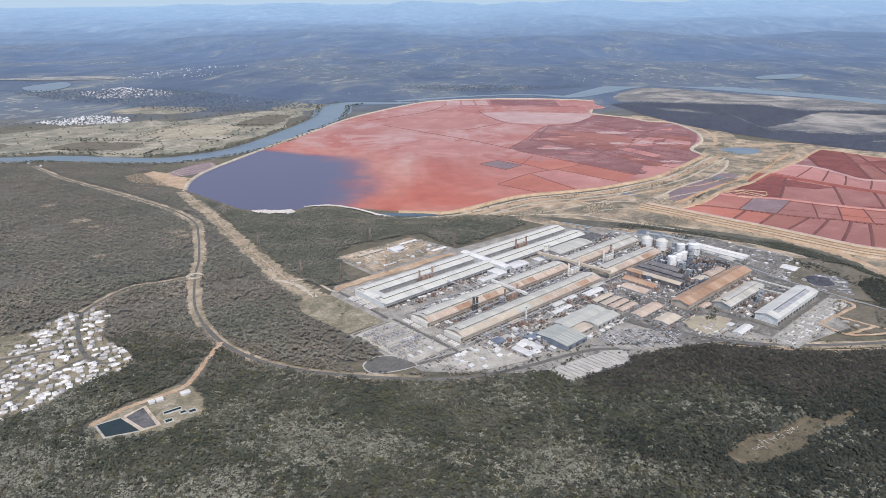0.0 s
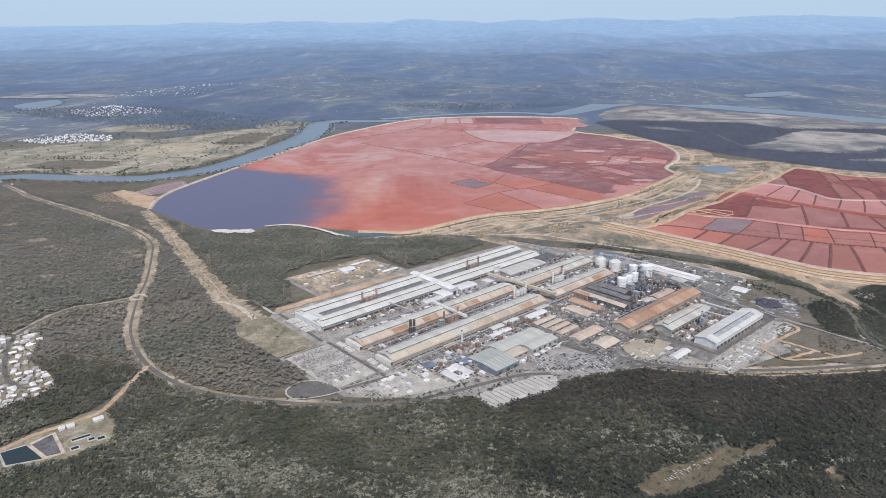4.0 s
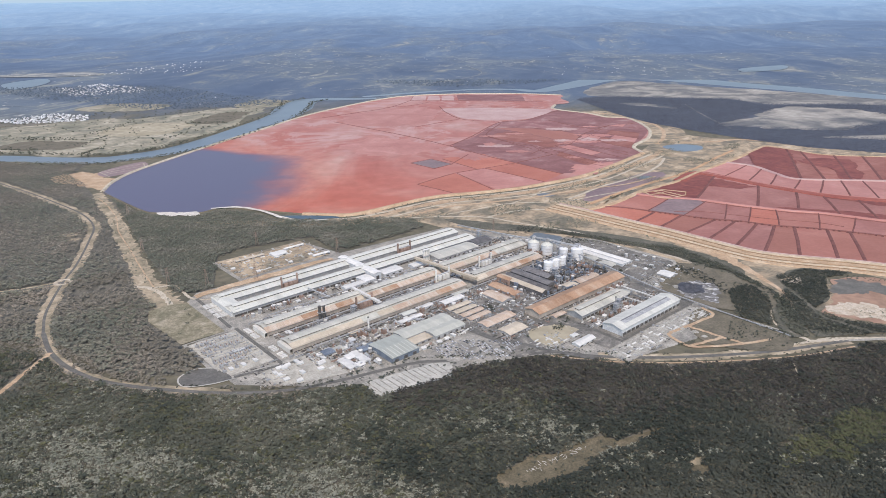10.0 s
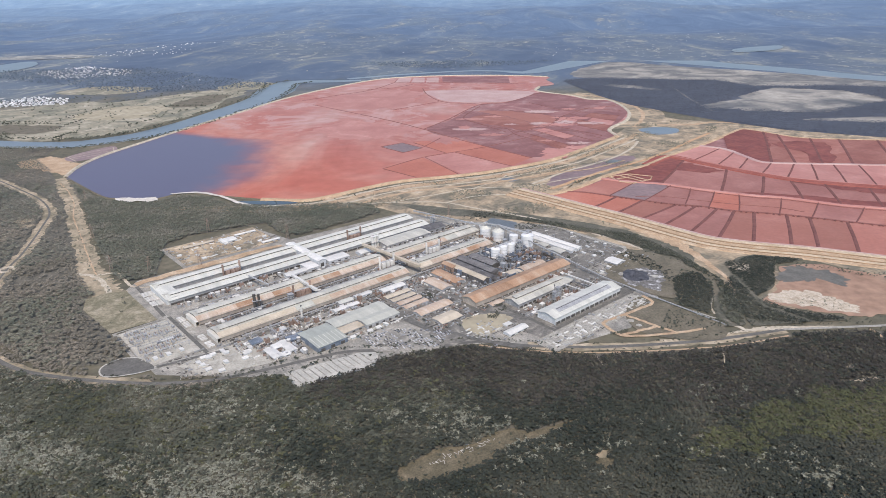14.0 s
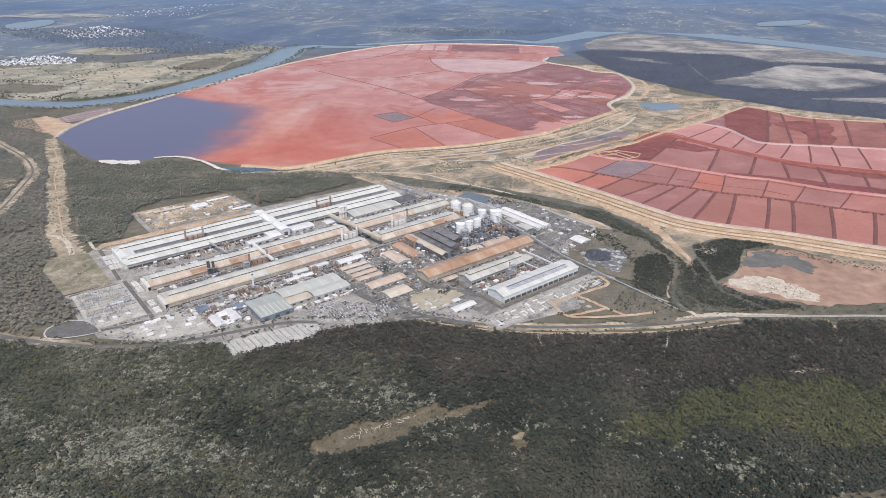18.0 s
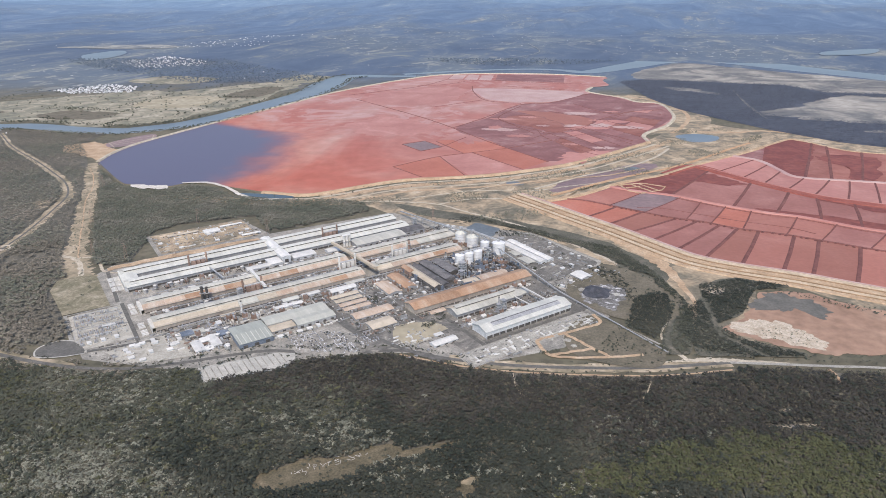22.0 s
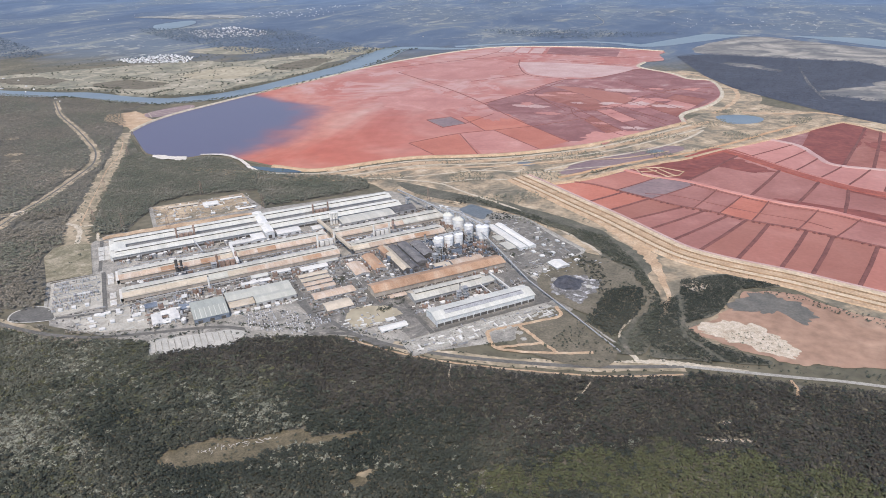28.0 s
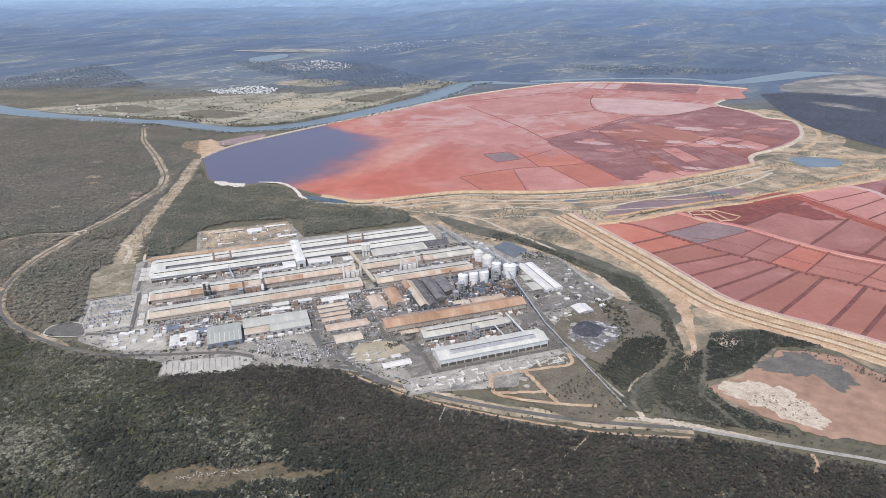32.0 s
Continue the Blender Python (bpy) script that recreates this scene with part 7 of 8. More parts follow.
def scrubber(u, v, label, white=False):
    """Gas treatment plant: filter boxes on legs, ducts and twin stacks."""
    t = thing("gas_scrubber", at(u, v), label, "gas plant", "gas treatment plants")
    body, pipe = (M_WHITE, M_WHITE) if white else (M_RUST, M_STEEL)
    for k in range(3):
        part("filter_box", Geo().box(k * 1.1, k * 1.1 + 0.9, 0, 1.2, 0.7, 1.9), body, t)
        part("hopper", Geo().cyl(k * 1.1 + 0.45, 0.6, 0.2, 0.7, 0.12, 0.5, n=4), M_STEEL, t)
    for x in (-0.5, 3.6):
        part("flue", Geo().cyl(x, 0.6, 0, 3.5, 0.24, n=10), M_RUST if not white else pipe, t)
    part("duct", Geo().beam((-0.5, 0.6, 2.0), (3.6, 0.6, 2.0), 0.2, 8), M_STEEL, t)
    part("walkway", Geo().box(-0.6, 3.8, 1.3, 1.5, 1.2, 1.26), M_STEEL, t)


scrubber(14.2, 13.6, "brown steel gas scrubber with twin stacks")
scrubber(48.6, 13.6, "brown steel gas scrubber with twin stacks")
scrubber(20.5, -8.2, "brown gas scrubber between the tan sheds")
scrubber(43.5, -8.0, "grey gas scrubber between the tan sheds", True)
scrubber(57.5, -8.4, "grey gas scrubber between the tan sheds", True)
t = thing("filter_tower", at(50.6, 6.3), "tall white filter tower beside the potline", "tower")
for k in range(3):
    part("column", Geo().cyl(k * 0.75, 0, 0, 3.0, 0.33, n=12), M_WHITE, t)
part("deck", Geo().box(-0.4, 1.9, -0.5, 0.5, 1.4, 1.5), M_STEEL, t)
part("head", Geo().box(-0.4, 1.9, -0.4, 0.4, 3.0, 3.15), M_WHITE, t)


def gallery(name, a, b, za, zb, w, label, material=M_STEEL, legs=5):
    """A covered conveyor on trestles, from a to b in the works' plan."""
    pa, pb = Vector((*P(*a), za)), Vector((*P(*b), zb))
    t = thing(name, Matrix(), label, "conveyor")
    d = (pb - pa).normalized()
    s = d.cross(Vector((0, 0, 1))).normalized() * w / 2
    up = Vector((0, 0, w * 0.8))
    g = Geo().add([tuple(q) for q in (pa - s, pa + s, pa + s + up, pa - s + up, pb - s, pb + s, pb + s + up, pb - s + up)],
                  [(0, 1, 2, 3), (7, 6, 5, 4), (0, 4, 5, 1), (1, 5, 6, 2), (2, 6, 7, 3), (3, 7, 4, 0)])
    part("casing", g, material, t)
    for k in range(1, legs + 1):
        q = pa.lerp(pb, k / (legs + 1))
        for e in (-1, 1):
            part("leg", Geo().beam((q.x + e * s.x * 2, q.y + e * s.y * 2, 0), (q.x + e * s.x * 0.8, q.y + e * s.y * 0.8, q.z), 0.05), M_STEEL, t)


gallery("conveyor", (81.0, -8), (76.8, -46), 2.6, 0.7, 0.24, "long grey covered conveyor on trestles", legs=9)
gallery("conveyor", (76.8, -46), (76.2, -76), 0.7, 0.15, 0.2, "long grey covered conveyor on trestles", legs=4)
gallery("conveyor", (77.4, -8), (75, 20), 2.9, 1.2, 0.35, "grey covered conveyor behind the potlines", legs=4)
gallery("silo_gallery", (77.4, -7.9), (78.2, -11.9), 3.6, 3.9, 0.4, "covered gallery between the silo tops", M_STEEL, 1)
gallery("silo_gallery", (78.2, -11.9), (80.4, -20.1), 3.9, 3.4, 0.4, "covered gallery between the silo tops", M_STEEL, 2)
gallery("silo_gallery", (68.4, -20.6), (74.6, -20.6), 3.0, 3.0, 0.3, "covered gallery over the three silos", M_STEEL, 1)
gallery("conveyor", (70.5, -40.5), (70.5, -49), 1.5, 1.5, 0.3, "white conveyor bridge between the sheds", M_WHITE, 2)
gallery("conveyor", (66.5, -43.5), (66.5, -49), 1.2, 1.4, 0.2, "white conveyor bridge between the sheds", M_WHITE, 1)
gallery("duct_bridge", (24.2, 0.5), (24.0, -10.5), 1.9, 1.9, 0.6, "white duct bridge over the tan sheds", M_WHITE, 1)
gallery("duct_bridge", (47.0, 5.5), (48.6, -15.5), 1.9, 1.9, 0.7, "tan duct bridge over the potline sheds", M_ROOF_TAN, 2)
gallery("duct_bridge", (17, 8), (18, 0), 1.7, 1.7, 0.25, "grey pipe bridge between potlines", M_STEEL, 1)
for v, z in ((-7.4, 1.0), (-8.6, 0.7), (-16.2, 0.6), (3.0, 0.6), (-31.6, 0.6)):
    gallery("pipe_rack", (4 if v > -30 else 50, v), (70, v + 0.1), z, z, 0.16, "long pipe rack along the sheds", M_STEEL, 12)



def pipe_tower(u, v, w, h, label):
    """An open steel tower with decks, braces and vessels."""
    t = thing("pipe_tower", at(u, v), label, "tower", "steel towers")
    for x in (-w, w):
        for y in (-w, w):
            part("leg", Geo().box(x - 0.05, x + 0.05, y - 0.05, y + 0.05, 0, h), M_STEEL, t)
    for k in range(1, 5):
        part("deck", Geo().box(-w - 0.1, w + 0.1, -w - 0.1, w + 0.1, h * k / 4 - 0.05, h * k / 4), M_WALL, t)
    for s in (-1, 1):
        part("brace", Geo().beam((-w, s * w, 0), (w, s * w, h / 2), 0.035).beam((w, s * w, h / 2), (-w, s * w, h), 0.035), M_STEEL, t)
    part("vessel", Geo().cyl(0, 0, h * 0.25, h * 0.7, w * 0.55, n=10), M_WHITE, t)


for u, v, w, h, lab in ((76, -21.5, 0.6, 3.0, "open grey steel tower beside silos"), (82.6, -18.4, 0.6, 3.2, "open grey steel tower beside silos"), (79, -15.5, 0.5, 2.6, "open grey steel tower beside silos"), (66.6, -24.2, 0.7, 2.4, "open sooty steel tower of the carbon plant"),
                        (64.2, -27.4, 0.5, 2.0, "open sooty steel tower of the carbon plant"), (62.0, -45.8, 0.45, 2.6, "open grey steel tower between sheds"), (60.4, -46.2, 0.35, 2.2, "open grey steel tower between sheds"), (73.6, 9.6, 0.5, 2.4, "dark steel tower at the potline end"), (19.2, -7.6, 0.5, 1.8, "brown steel tower between tan sheds"), (75.5, -16.8, 0.5, 2.2, "open grey steel tower beside silos")):
    pipe_tower(u, v, w, h, lab)
# small plant in the gaps between the sheds
KIND = {}


def small(kind):
    """One of the small yard things, built once."""
    if kind in KIND:
        return KIND[kind]
    t = thing(kind, pose(0, 0, -50), {"container": "white steel shipping container", "yard_tank": "grey upright steel tank", "transformer": "grey power transformer with bushings",
                                      "plant_hut": "small pale metal hut", "material_stack": "stacked pale metal ingots on the ground", "machine_frame": "brown steel machine frame with pipes",
                                      "drum_tank": "lying grey steel tank on saddles"}[kind], {"container": "container", "yard_tank": "tank", "transformer": "transformer", "plant_hut": "hut", "material_stack": "stack", "machine_frame": "machine", "drum_tank": "tank"}[kind], kind.replace("_", " ") + "s in the yard")
    if kind == "container":
        part("box", Geo().box(-0.6, 0.6, -0.13, 0.13, 0, 0.27), M_WHITE, t), part("door", Geo().box(0.6, 0.62, -0.11, 0.11, 0.02, 0.25), M_STEEL, t)
    elif kind == "yard_tank":
        part("shell", Geo().cyl(0, 0, 0, 0.8, 0.42, n=12), M_STEEL, t), part("cap", Geo().cyl(0, 0, 0.8, 0.95, 0.44, 0.1, n=12), M_WHITE, t)
    elif kind == "transformer":
        part("tank", Geo().box(-0.35, 0.35, -0.22, 0.22, 0.05, 0.5), M_STEEL, t), part("radiator", Geo().box(-0.3, 0.3, 0.24, 0.36, 0.08, 0.42), M_WALL, t)
        for x in (-0.2, 0, 0.2):
            part("bushing", Geo().cyl(x, 0, 0.5, 0.8, 0.04, n=6), M_RUST, t)
    elif kind == "plant_hut":
        part("wall", Geo().box(-0.5, 0.5, -0.35, 0.35, 0, 0.35), M_WALL_LIGHT, t)
        part("roof", Geo().slab([(-0.56, -0.4, 0.36), (0.56, -0.4, 0.36)], [(-0.56, 0.4, 0.46), (0.56, 0.4, 0.46)], 0.04), M_WHITE, t)
    elif kind == "material_stack":
        for k in range(3):
            part("pallet", Geo().box(-0.7 + k * 0.48, -0.3 + k * 0.48, -0.25, 0.25, 0, 0.12 + 0.06 * k), M_CONCRETE, t)
    elif kind == "machine_frame":
        part("frame", Geo().box(-0.5, 0.5, -0.3, -0.24, 0, 1.0).box(-0.5, 0.5, 0.24, 0.3, 0, 1.0).box(-0.5, 0.5, -0.3, 0.3, 0.5, 0.56), M_RUST, t), part("drum", Geo().cyl(0, 0, 0.56, 1.2, 0.22, n=8), M_STEEL, t)
    elif kind == "drum_tank":
        part("shell", Geo().beam((-0.6, 0, 0.32), (0.6, 0, 0.32), 0.24, 10), M_STEEL, t), part("saddle", Geo().box(-0.45, -0.35, -0.2, 0.2, 0, 0.2).box(0.35, 0.45, -0.2, 0.2, 0, 0.2), M_DARK, t)
    KIND[kind] = t
    return t


rnd = random.Random(77)
USED = set()


def litter(u0, u1, v0, v1, count, kinds, grid=None):
    for k in range(count):
        kind = rnd.choice(kinds)
        u, v = rnd.uniform(u0, u1), rnd.uniform(v0, v1)
        m = at(u, v, rnd.choice((0, 0, 90, 90, 4, -6)), 0.03)
        if kind not in USED:
            USED.add(kind)
            small(kind).matrix_basis = m
        else:
            copy_thing(small(kind), m)


litter(2, 68, 1.6, 3.0, 42, ["container", "plant_hut", "yard_tank", "drum_tank"])
litter(2, 30, 5.8, 7.6, 24, ["container", "plant_hut", "machine_frame", "yard_tank"])
litter(2, 70, -9.0, -6.2, 54, ["plant_hut", "machine_frame", "yard_tank", "drum_tank", "container"])
litter(2, 42, -21.5, -17.2, 46, ["container", "plant_hut", "drum_tank", "machine_frame", "material_stack"])
litter(9.6, 12, -30, -19, 8, ["drum_tank", "yard_tank"])
litter(19, 32, -30.9, -29.9, 14, ["container", "plant_hut", "material_stack"])
litter(46, 54, -32, -15.8, 22, ["plant_hut", "machine_frame", "container", "yard_tank"])
litter(57, 78, -31, -15.6, 56, ["machine_frame", "yard_tank", "machine_frame", "drum_tank", "plant_hut"])
litter(51, 68, -47.8, -44.6, 22, ["machine_frame", "yard_tank", "plant_hut", "container"])
litter(74, 82, -18, 6, 20, ["machine_frame", "yard_tank", "plant_hut"])
litter(79, 95, -46, -14, 34, ["container", "plant_hut", "material_stack", "yard_tank"])
litter(11, 35, 29, 43, 36, ["container", "plant_hut", "container", "material_stack"])
litter(45, 75, -60, -56, 70, ["material_stack", "material_stack", "material_stack", "container"])
litter(-6, 4, -27, -20, 14, ["material_stack", "container", "plant_hut"])
for row, (v, lo, hi, gap) in enumerate(((0.4, -12.4, -5.4, 1.0), (-1.6, -12.2, -9, 0.9), (-3.4, -12.4, -5, 1.1), (-6.8, -8.6, -4.4, 0.8), (-8.4, -12.4, -5, 1.0), (-10.2, -12.0, -7, 0.85), (-12.6, -12.4, -5.6, 1.2))):
    u = lo
    while u < hi:
        if rnd.random() < 0.75:
            kind = "transformer" if row not in (3, 6) else rnd.choice(("transformer", "plant_hut"))
            if kind not in USED:
                USED.add(kind)
                small(kind).matrix_basis = at(u, v, 90, 0.05)
            else:
                copy_thing(small(kind), at(u, v + rnd.uniform(-0.15, 0.15), 90, 0.05))
        u += gap
for v in (-0.6, -2.6, -5.2, -7.6, -11.4):
    t = thing("busbar_gantry", at(-12.6, v, 0, 0.05), "grey steel busbar gantry in the switchyard", "gantry", "switchyard gantries")
    for x in (0, 2.7, 5.4, 8.1):
        part("post", Geo().box(x - 0.06, x + 0.06, -0.06, 0.06, 0, 1.0), M_STEEL, t)
    part("busbar", Geo().beam((0, 0, 1.0), (8.1, 0, 1.0), 0.06), M_STEEL, t)
litter(-6, 2, -19.4, -18, 8, ["plant_hut", "container"])
for u0, v0 in ((-1.6, -15), (-1.6, -11.5), (-1.8, -4), (-1.8, -1), (-3.4, 10.5), (-3.4, 13.5), (-3.4, 16.5), (-2.1, 10.5), (-2.1, 13.5), (-2.1, 16.5)):
    for k in range(4):
        copy_thing(small("container"), at(u0, v0 + k * 0.65, 0, 0.03))
litter(37, 43, -47.5, -43, 14, ["container", "material_stack"])
litter(58, 75, -38.9, -38.0, 16, ["machine_frame", "plant_hut", "container"])



def clutter(rects, material, count, lo, hi, tall, label, seed):
    """Fittings too small to pick apart: pipe stubs, plinths, bins, kerbs and stacked goods."""
    g, rg = Geo(), random.Random(seed)
    total = sum((u1 - u0) * (v1 - v0) for u0, u1, v0, v1 in rects)
    for u0, u1, v0, v1 in rects:
        for _ in range(max(1, int(count * (u1 - u0) * (v1 - v0) / total))):
            u, v, w, w2, h = rg.uniform(u0, u1), rg.uniform(v0, v1), rg.uniform(lo, hi), rg.uniform(lo, hi) * 0.5, rg.uniform(0.06, tall)
            if rg.random() < 0.3:
                w, w2 = w * 3, w2 * 0.4
            if rg.random() < 0.4:
                w, w2 = w2, w
            g.box(u - w / 2, u + w / 2, v - w2 / 2, v + w2 / 2, 0.02, h)
    solo("yard_fittings", g, material, label, "fittings", kind="stuff", m=U.copy())


GAPS = [(2, 70, 13.4, 15.2), (0, 70, 1.0, 3.2), (0, 32, 5.6, 7.8), (42, 70, 1.0, 2.6), (1, 74, -9.2, -5.6), (1, 45, -22, -15.2), (45, 55, -33, -15.2), (55, 79, -32, -15.2), (70, 80, -15, 6), (50, 76, -48.4, -44), (46, 76, -39.4, -37.6), (33, 45, -40, -15.5), (19, 33, -31.2, -29.8), (4, 12, -28.4, -20)]
OUTER = [(79, 96, -46, -13), (10, 36, 28, 43), (-13.4, -3.6, -13.2, 1.4), (44, 76, -61, -55), (36, 48, -52, -42), (-12, 2, -24, -15)]
clutter(GAPS, M_WHITE, 620, 0.15, 0.6, 0.4, "small white plant fittings between the sheds", 1)
clutter(GAPS, M_STEEL, 1400, 0.15, 0.7, 0.6, "small grey plant fittings between the sheds", 2)
clutter(GAPS, M_DARK, 1500, 0.2, 0.8, 0.3, "dark plant fittings between the sheds", 3)
clutter(GAPS, M_RUST, 480, 0.15, 0.6, 0.5, "brown plant fittings between the sheds", 4)
clutter(OUTER, M_CONCRETE, 520, 0.12, 0.5, 0.25, "pale goods and fittings in the yards", 5)
clutter(OUTER, M_STEEL, 380, 0.15, 0.7, 0.4, "grey goods and fittings in the yards", 6)
clutter(OUTER, M_DARK, 900, 0.2, 0.7, 0.15, "dark goods and fittings in the yards", 7)
clutter([(55, 79, -32, -15.6)], M_BLUE, 160, 0.3, 0.9, 1.3, "blue-grey steel structures of the carbon plant", 8)
clutter([(55, 79, -32, -15.6)], M_DARK, 220, 0.2, 0.8, 1.0, "sooty steel structures of the carbon plant", 9)
strip("works_road", [(56, 182), (59.5, 184.8), (63, 185.6), (66.5, 183.5), (73, 176.4), (80, 170.4), (81, 167.5), (78, 164)], 0.7, 0.1, M_GRAVEL, "pale perimeter road round the stores", "road")
strip("bare_strip", [P(u, v) for u, v in [(-3, 25), (8, 25.2), (20, 25), (34, 24.6)]], [2.0, 2.6, 3.0, 1.5], 0.085, M_DIRT, "bare orange earth behind the potlines", "ground", rag=0.4)

# ---- cars ----


def car(paint):
    t = thing("car", pose(0, 0, -60), "parked car on the works car park", "car", "parked cars")
    part("body", Geo().box(-0.22, 0.22, -0.09, 0.09, 0.035, 0.095), paint, t)
    part("cabin", Geo().add([(-0.17, -0.085, 0.095), (0.1, -0.085, 0.095), (0.1, 0.085, 0.095), (-0.17, 0.085, 0.095), (-0.11, -0.07, 0.15), (0.04, -0.07, 0.15), (0.04, 0.07, 0.15), (-0.11, 0.07, 0.15)],
                            [(4, 5, 6, 7), (0, 1, 5, 4), (1, 2, 6, 5), (2, 3, 7, 6), (3, 0, 4, 7)]), M_GLASS, t)
    part("cabin_roof", Geo().box(-0.11, 0.04, -0.07, 0.07, 0.15, 0.156), paint, t)
    for x in (-0.14, 0.14):
        for y in (-0.085, 0.085):
            wheel = part("wheel", Geo().beam((x, y - 0.012, 0.035), (x, y + 0.012, 0.035), 0.035, 8), M_TYRE, t)
            part("rim", Geo().beam((x, y - 0.013, 0.035), (x, y + 0.013, 0.035), 0.02, 8), M_STEEL, wheel)
    return t


cars = [car(m) for m in M_CAR]
first = [True] * 3
LOT = [(20.6, -31.8), (27, -32.2), (36.2, -41.6), (29.4, -44.4), (20.8, -37.4)]
grid = np.array([(20.6 + 0.29 * i, -32.2 - 0.82 * j) for j in range(16) for i in range(56)])
lots = [(u, v) for u, v in grid[inside(grid, LOT)] if rnd.random() < 0.62 and int((u - 20.6) / 0.29) % 14 not in (6, 7)]
for u, v in lots:
    k = rnd.choice((0, 0, 0, 1, 1, 2))
    m = at(u, v, 84 + rnd.choice((0, 180)) + rnd.uniform(-3, 3), 0.112)
    if first[k]:
        cars[k].matrix_basis, first[k] = m, False
    else:
        copy_thing(cars[k], m)
solo("car_park", Geo().poly([P(u, v) for u, v in [(20, -31.4), (27.6, -31.6), (37, -41.8), (29.4, -45.2), (20.2, -38)]], 0.112), M_YARD, "grey car park of the works", "car park", kind="structure")
park = solo("car_park", Geo().poly(CAR_PARK, 0.12), M_CONCRETE, "pale empty overflow car park at the wood's edge", "car park", kind="structure")
for k in range(13):
    u = 4.6 + k * 1.08
    lo, hi = -38.2 - 0.2 * k, -33.8 - 0.17 * k
    part("kerb_strip", Geo().box(-0.09, 0.09, lo + 0.5, hi - 0.3, 0, 0.04), M_YARD, park).matrix_basis = at(u, 0, 0, 0.12)


# ---- pylons, treatment ponds, stockpiles ----


def pylon():
    t = thing("power_pylon", pose(0, 0, -70), "grey lattice power pylon above the trees", "pylon", "power pylons")
    h, b = 4.2, 0.42
    for sx in (-1, 1):
        for sy in (-1, 1):
            part("leg", Geo().beam((sx * b, sy * b, 0), (sx * 0.08, sy * 0.08, h), 0.022), M_RUST, t)
    g = Geo()
    for k in range(6):
        z0, z1 = h * k / 6, h * (k + 1) / 6
        w0, w1 = b + (0.08 - b) * k / 6, b + (0.08 - b) * (k + 1) / 6
        for s in (-1, 1):
            g.beam((-w0, s * w0, z0), (w1, s * w1, z1), 0.012), g.beam((s * w0, w0, z0), (s * w1, -w1, z1), 0.012)
    part("bracing", g, M_RUST, t)
    for z, w in ((h * 0.72, 0.75), (h * 0.86, 0.65), (h, 0.5)):
        part("cross_arm", Geo().beam((-w, 0, z), (w, 0, z), 0.025), M_RUST, t)
    return t


first_pylon = pylon()
spots = [P(12.5, 25.5), P(37.5, 27.5), (-44, 150), (-62, 172), (-84, 205), P(2, 30), P(80, 10), P(24, 48)]
for k, (x, y) in enumerate(spots):
    m = pose(x, y, 0, 0, 0, 35)
    if k:
        copy_thing(first_pylon, m)
    else:
        first_pylon.matrix_basis = m

solo("treatment_ground", Geo().poly(curve(TREATMENT, True), 0.04), M_LAWN, "mown olive grass of the sewage works", "ground", kind="structure")
sheet("treatment_basin_water", [(-60, 86), (-57.2, 88.2), (-52.6, 85), (-57, 83.2)], 0.06, M_POND_DARK, "dark green treatment basin", "pond", smooth=False)
solo("basin_kerb", bank_geo([(-60.2, 86), (-57.2, 88.5), (-52.3, 85), (-57, 82.9), (-60.2, 86)], 0.5, 0.3, 0, 0.14, smooth=False), M_CONCRETE, "pale concrete edge of the basin", "kerb", kind="structure")
solo("basin_floor", Geo().poly([(-57, 88.3), (-55, 91.6), (-50.2, 86.6), (-52.2, 85.2)], 0.1), M_SLAG, "dark sludge drying bed", "basin", kind="structure")
solo("basin_kerb", bank_geo([(-57, 88.3), (-55, 91.6), (-50.2, 86.6), (-52.2, 85.2), (-57, 88.3)], 0.75, 0.55, 0, 0.2, smooth=False), M_SALT, "white concrete edge of the drying bed", "kerb", kind="structure")
for x, y, w, d in ((-49.9, 90.7, 1.4, 0.45), (-48.0, 90.4, 0.5, 0.45), (-46.6, 90.8, 0.6, 0.5), (-49.2, 87.9, 0.6, 0.5)):
    c, s = 0.77, 0.64
    ring = [(x + c * a - s * b, y + s * a + c * b) for a, b in ((-w, -d), (w, -d), (w, d), (-w, d))]
    solo("clarifier_water", Geo().poly(ring, 0.1), M_POND_DARK, "small dark clarifier basin", "pond", kind="structure")
    solo("clarifier_kerb", bank_geo(ring + ring[:1], 0.3, 0.2, 0, 0.16, smooth=False), M_CONCRETE, "grey concrete edge of the clarifier", "kerb", kind="structure")
for x, y, w in ((-50.0, 95.9, 1.5), (-53.4, 93.6, 1.1), (-54.4, 92.8, 0.9)):
    t = thing("pump_house", pose(x, y, 0, 0, 0, 40), "small white-roofed pump house", "building")
    part("wall", Geo().box(-w / 2, w / 2, -0.4, 0.4, 0, 0.35), M_WALL_LIGHT, t)
    part("roof", Geo().slab([(-w / 2 - 0.06, -0.46, 0.36), (w / 2 + 0.06, -0.46, 0.36)], [(-w / 2 - 0.06, 0.46, 0.5), (w / 2 + 0.06, 0.46, 0.5)], 0.05), M_WHITE, t)


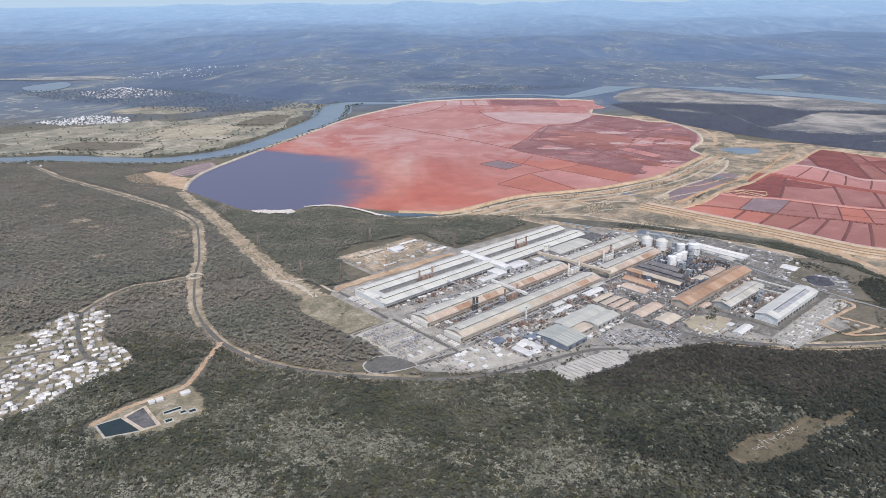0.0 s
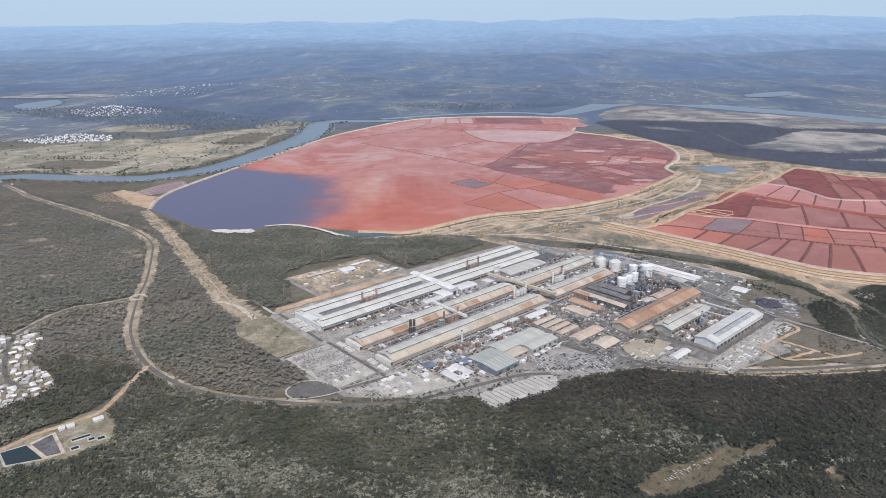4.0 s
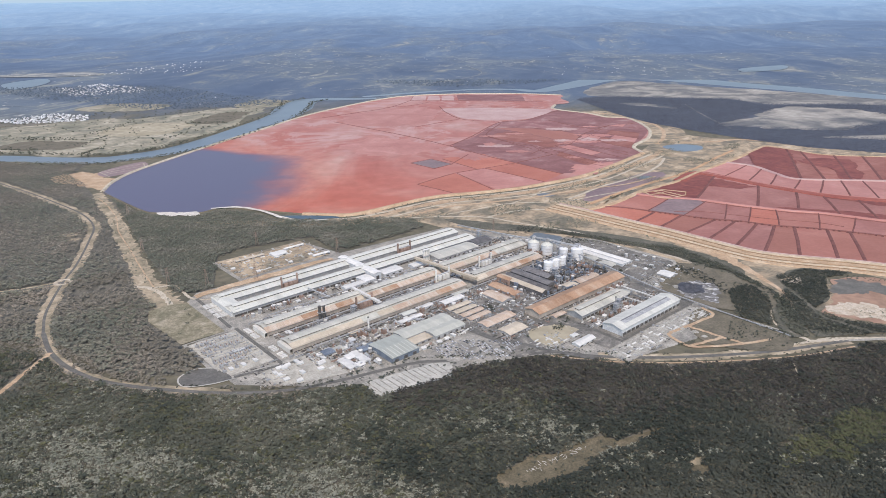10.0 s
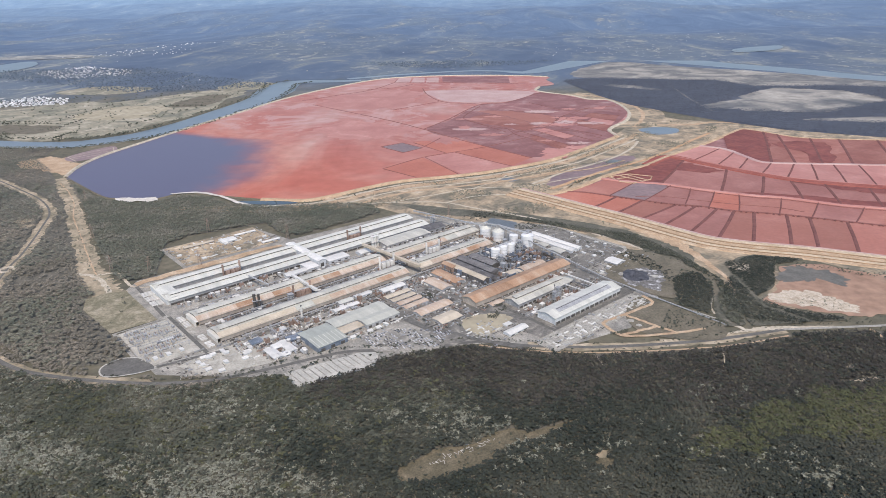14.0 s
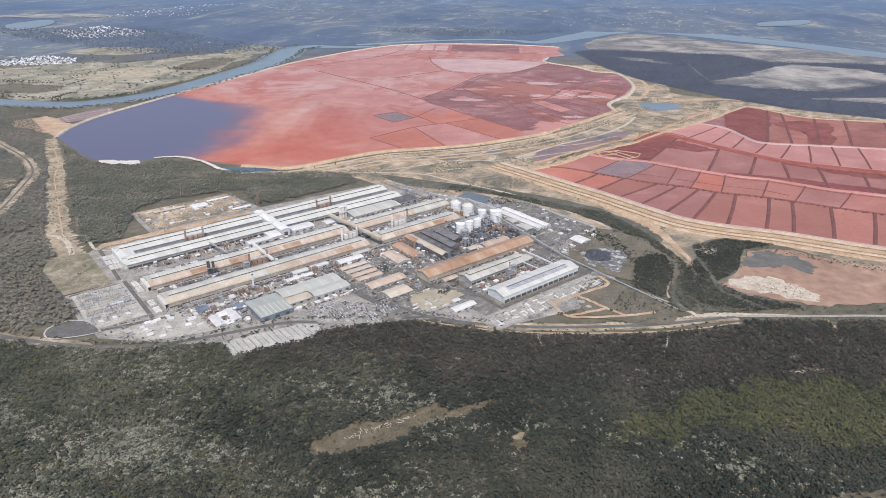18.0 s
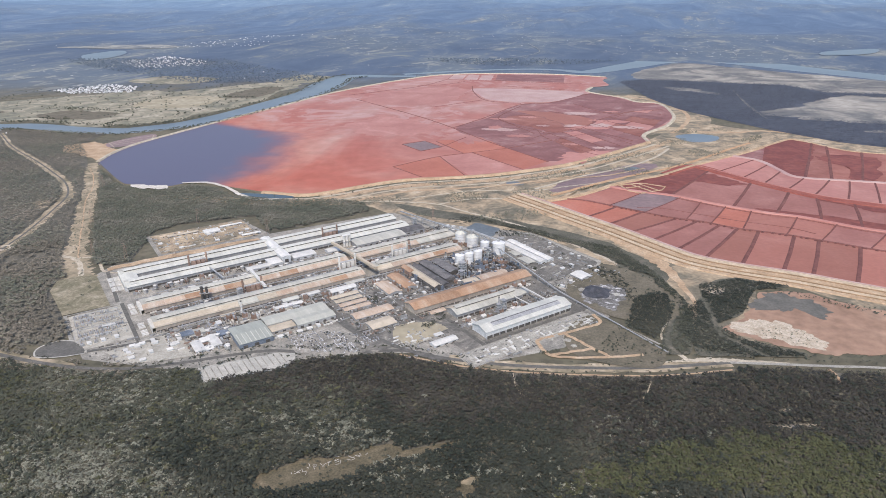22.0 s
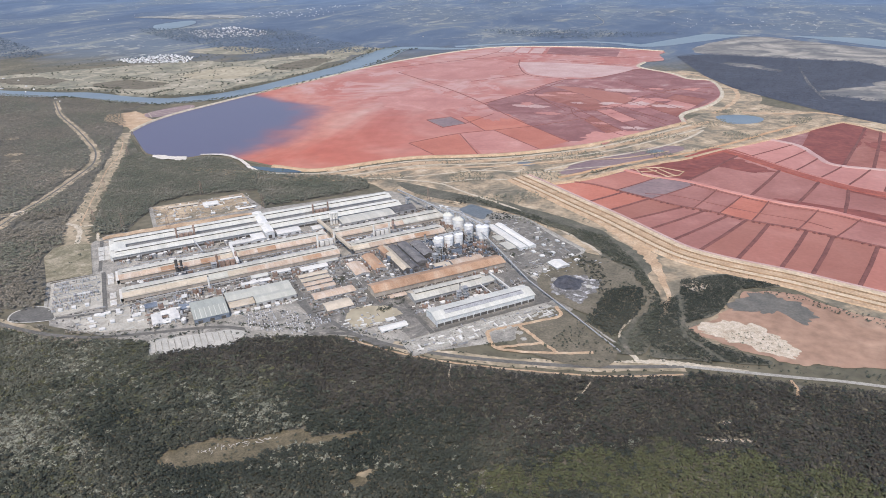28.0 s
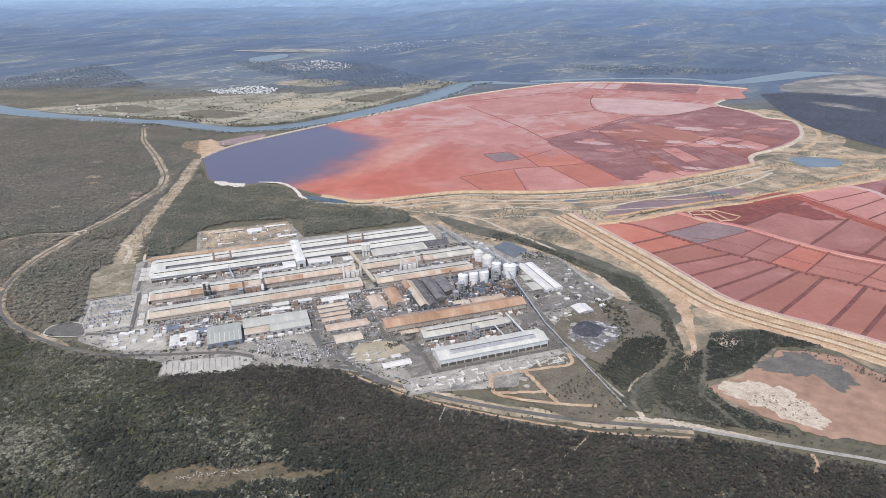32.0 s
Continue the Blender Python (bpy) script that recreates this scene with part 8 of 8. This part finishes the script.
def heap(u, v, r, h, material, label, seed):
    rg = np.random.default_rng(seed)
    g = Geo()
    n, rings = 18, 6
    vs = [(0, 0, h)]
    for k in range(1, rings + 1):
        for j in range(n):
            q = r * k / rings * rg.uniform(0.8, 1.15)
            vs.append((q * math.cos(j * math.tau / n), q * math.sin(j * math.tau / n), max(0.0, h * (1 - (k / rings) ** 1.2) * rg.uniform(0.8, 1.1))))
    fs = [(0, 1 + j, 1 + (j + 1) % n) for j in range(n)]
    fs += [(1 + k * n + j, 1 + (k + 1) * n + j, 1 + (k + 1) * n + (j + 1) % n, 1 + k * n + (j + 1) % n) for k in range(rings - 1) for j in range(n)]
    solo("stockpile", g.add(vs, fs), material, label, "heap", m=at(u, v))


sheet("stores_yard", [(56, 181), (59.5, 184.4), (63, 185), (66, 183), (73, 176), (80, 170), (80.6, 167.6), (76, 166), (68, 170), (60, 177)], 0.094, M_YARD_DARK, "grey gravel yard behind the stores", "yard", rag=0.2)
M_COKE = two("coke", (0.035, 0.037, 0.045), (0.085, 0.087, 0.098), 0.8, rough=0.8)
heap(83.9, -50.3, 3.8, 1.1, M_COKE, "dark coke stockpile on bare ground", 1)
M_ASH = mat("white_ash", [(0.42, (0.12, 0.112, 0.10)), (0.54, (0.20, 0.192, 0.182)), (0.64, (0.52, 0.51, 0.50))], 0.7, rough=0.9, grain=0.35, warp=0.6)
sheet("ash_spill", [(77.5, 151), (79, 154.5), (83, 156), (86.5, 155), (86.5, 149), (84, 144), (81, 145.5), (78, 147.5)], 0.095, M_ASH, "white ash spilled round the coke heap", "ash", rag=0.6)
heap(82.4, -47.6, 1.6, 0.3, M_GRAVEL, "pale grey dusty ash stockpile", 2)
heap(86.8, -53.6, 1.6, 0.3, M_CONCRETE, "pale grey dusty ash stockpile", 3)
for pts in ([(76, -57.5), (74.4, -60.8), (70, -60.6), (65.6, -60.1), (60.7, -59.3), (58.9, -60.4), (58, -64.7), (60.8, -67.5), (66.6, -71.3), (72, -74)], [(65.6, -60.1), (65.9, -63), (66.1, -67.4), (66.6, -71.3)], [(58, -64.7), (62, -66), (66.1, -67.4)]):
    strip("excavation_track", [P(u, v) for u, v in pts], 0.75, 0.09, M_DIRT, "tan dirt haul track", "track", rag=0.35)
heap(64.4, -62.4, 1.0, 0.4, M_GRAVEL, "long grey rubble heap in the excavated yard", 6)
heap(63.9, -64.6, 0.9, 0.35, M_GRAVEL, "long grey rubble heap in the excavated yard", 7)
sheet("rough_grass", [P(u, v) for u, v in [(66, -60), (76, -58), (76.5, -74), (70, -78), (62, -68)]], 0.069, M_GRASS, "rough dry grass at the works' edge", "grass")
sheet("rough_grass", [P(u, v) for u, v in [(79, -46), (97, -40), (98, -60), (88, -68), (79, -62)]], 0.072, M_GRASS, "rough dry grass beside the conveyor", "grass")
sheet("rough_grass", [P(u, v) for u, v in [(-14.4, 3.6), (-5.4, 3.2), (-5.7, 22.6), (-9, 24.6), (-13.8, 24.2), (-15.6, 19), (-15, 11)]], 0.075, M_LAWN, "patchy tan grass field beside the potlines", "grass", smooth=False)
sheet("road_loop", [P(u, v) for u, v in [(-12.5, -15.6), (-17, -14.6), (-20.2, -11.8), (-19, -8.6), (-15.6, -8), (-13.2, -10.8)]], 0.06, M_ASPHALT, "grey asphalt turning area at the gate", "road")
strip("road_loop_kerb", [P(u, v) for u, v in [(-12, -16), (-16, -15), (-20, -12.5), (-19.6, -9), (-16, -8), (-12.6, -10.5)]], 0.3, 0.075, M_CONCRETE, "pale kerb of the turning area", "kerb")
woods("roadside_trees", np.concatenate([scatter([P(u, v) for u, v in [(4, -33.6), (22, -39), (34, -48), (46, -61), (40, -58), (33, -51), (20, -42.2), (3, -36)]], 0.9, [CAR_PARK], [(curve(FRONT_ROAD), 0.9)], 71, 0.5),
                                        scatter([P(u, v) for u, v in [(-3, -33.2), (10, -33.4), (10, -34), (-4, -34)]], 0.5, (), [], 72, 0.6),
                                        scatter([P(u, v) for u, v in [(41, -29.5), (43, -27), (43, -24), (41.6, -27)]], 0.6, (), [], 73, 0.8),
                                        scatter([P(u, v) for u, v in [(44.5, -42), (51, -40.5), (51, -41.5), (45, -44)]], 0.6, (), [], 74, 0.8)]), BIG, 0.4, M_LEAF, "roadside trees along the works fence", seed=75)
works_trees = np.array([P(u, v) for u, v in [(41.2, -25.4), (42.2, -24.6), (43, -25.4), (41.8, -26.2), (42.6, -26.4), (40.8, -26), (33.4, -36.6), (34.2, -34.4), (36, -40), (38, -41), (47, -38.6), (47.8, -38.8), (48.8, -39.4), (49.6, -39.8), (50.6, -40), (20.6, -31.4), (23, -31.6), (28, -34.4), (30, -36.8), (31, -41), (26.4, -39.6),
                                             (24, -38.8), (79.4, -30), (80.4, -31), (81.4, -32.4), (81, -33.4), (80.2, -40), (79.2, -43.4), (91, -27), (92, -28), (93, -30), (88, -36), (89, -36.6), (48.8, -56.6), (58, -63.8), (59, -64), (57.2, -63.2), (60, -64.4), (-4, -27.6), (-3, -28.2), (-2, -28.4), (-5, -28.8), (-6, -27), (0, -28.8), (2, -29), (4, -29.2), (5.2, -29.4), (8, -30), (10, -30.6), (12, -31.6), (14, -32.2), (-8, 16), (-13, 8), (-10, 12), (-7.4, 19)]])
woods("works_trees", works_trees, BIG, 0.5, M_LEAF, "dark trees and bushes round the works", seed=98)
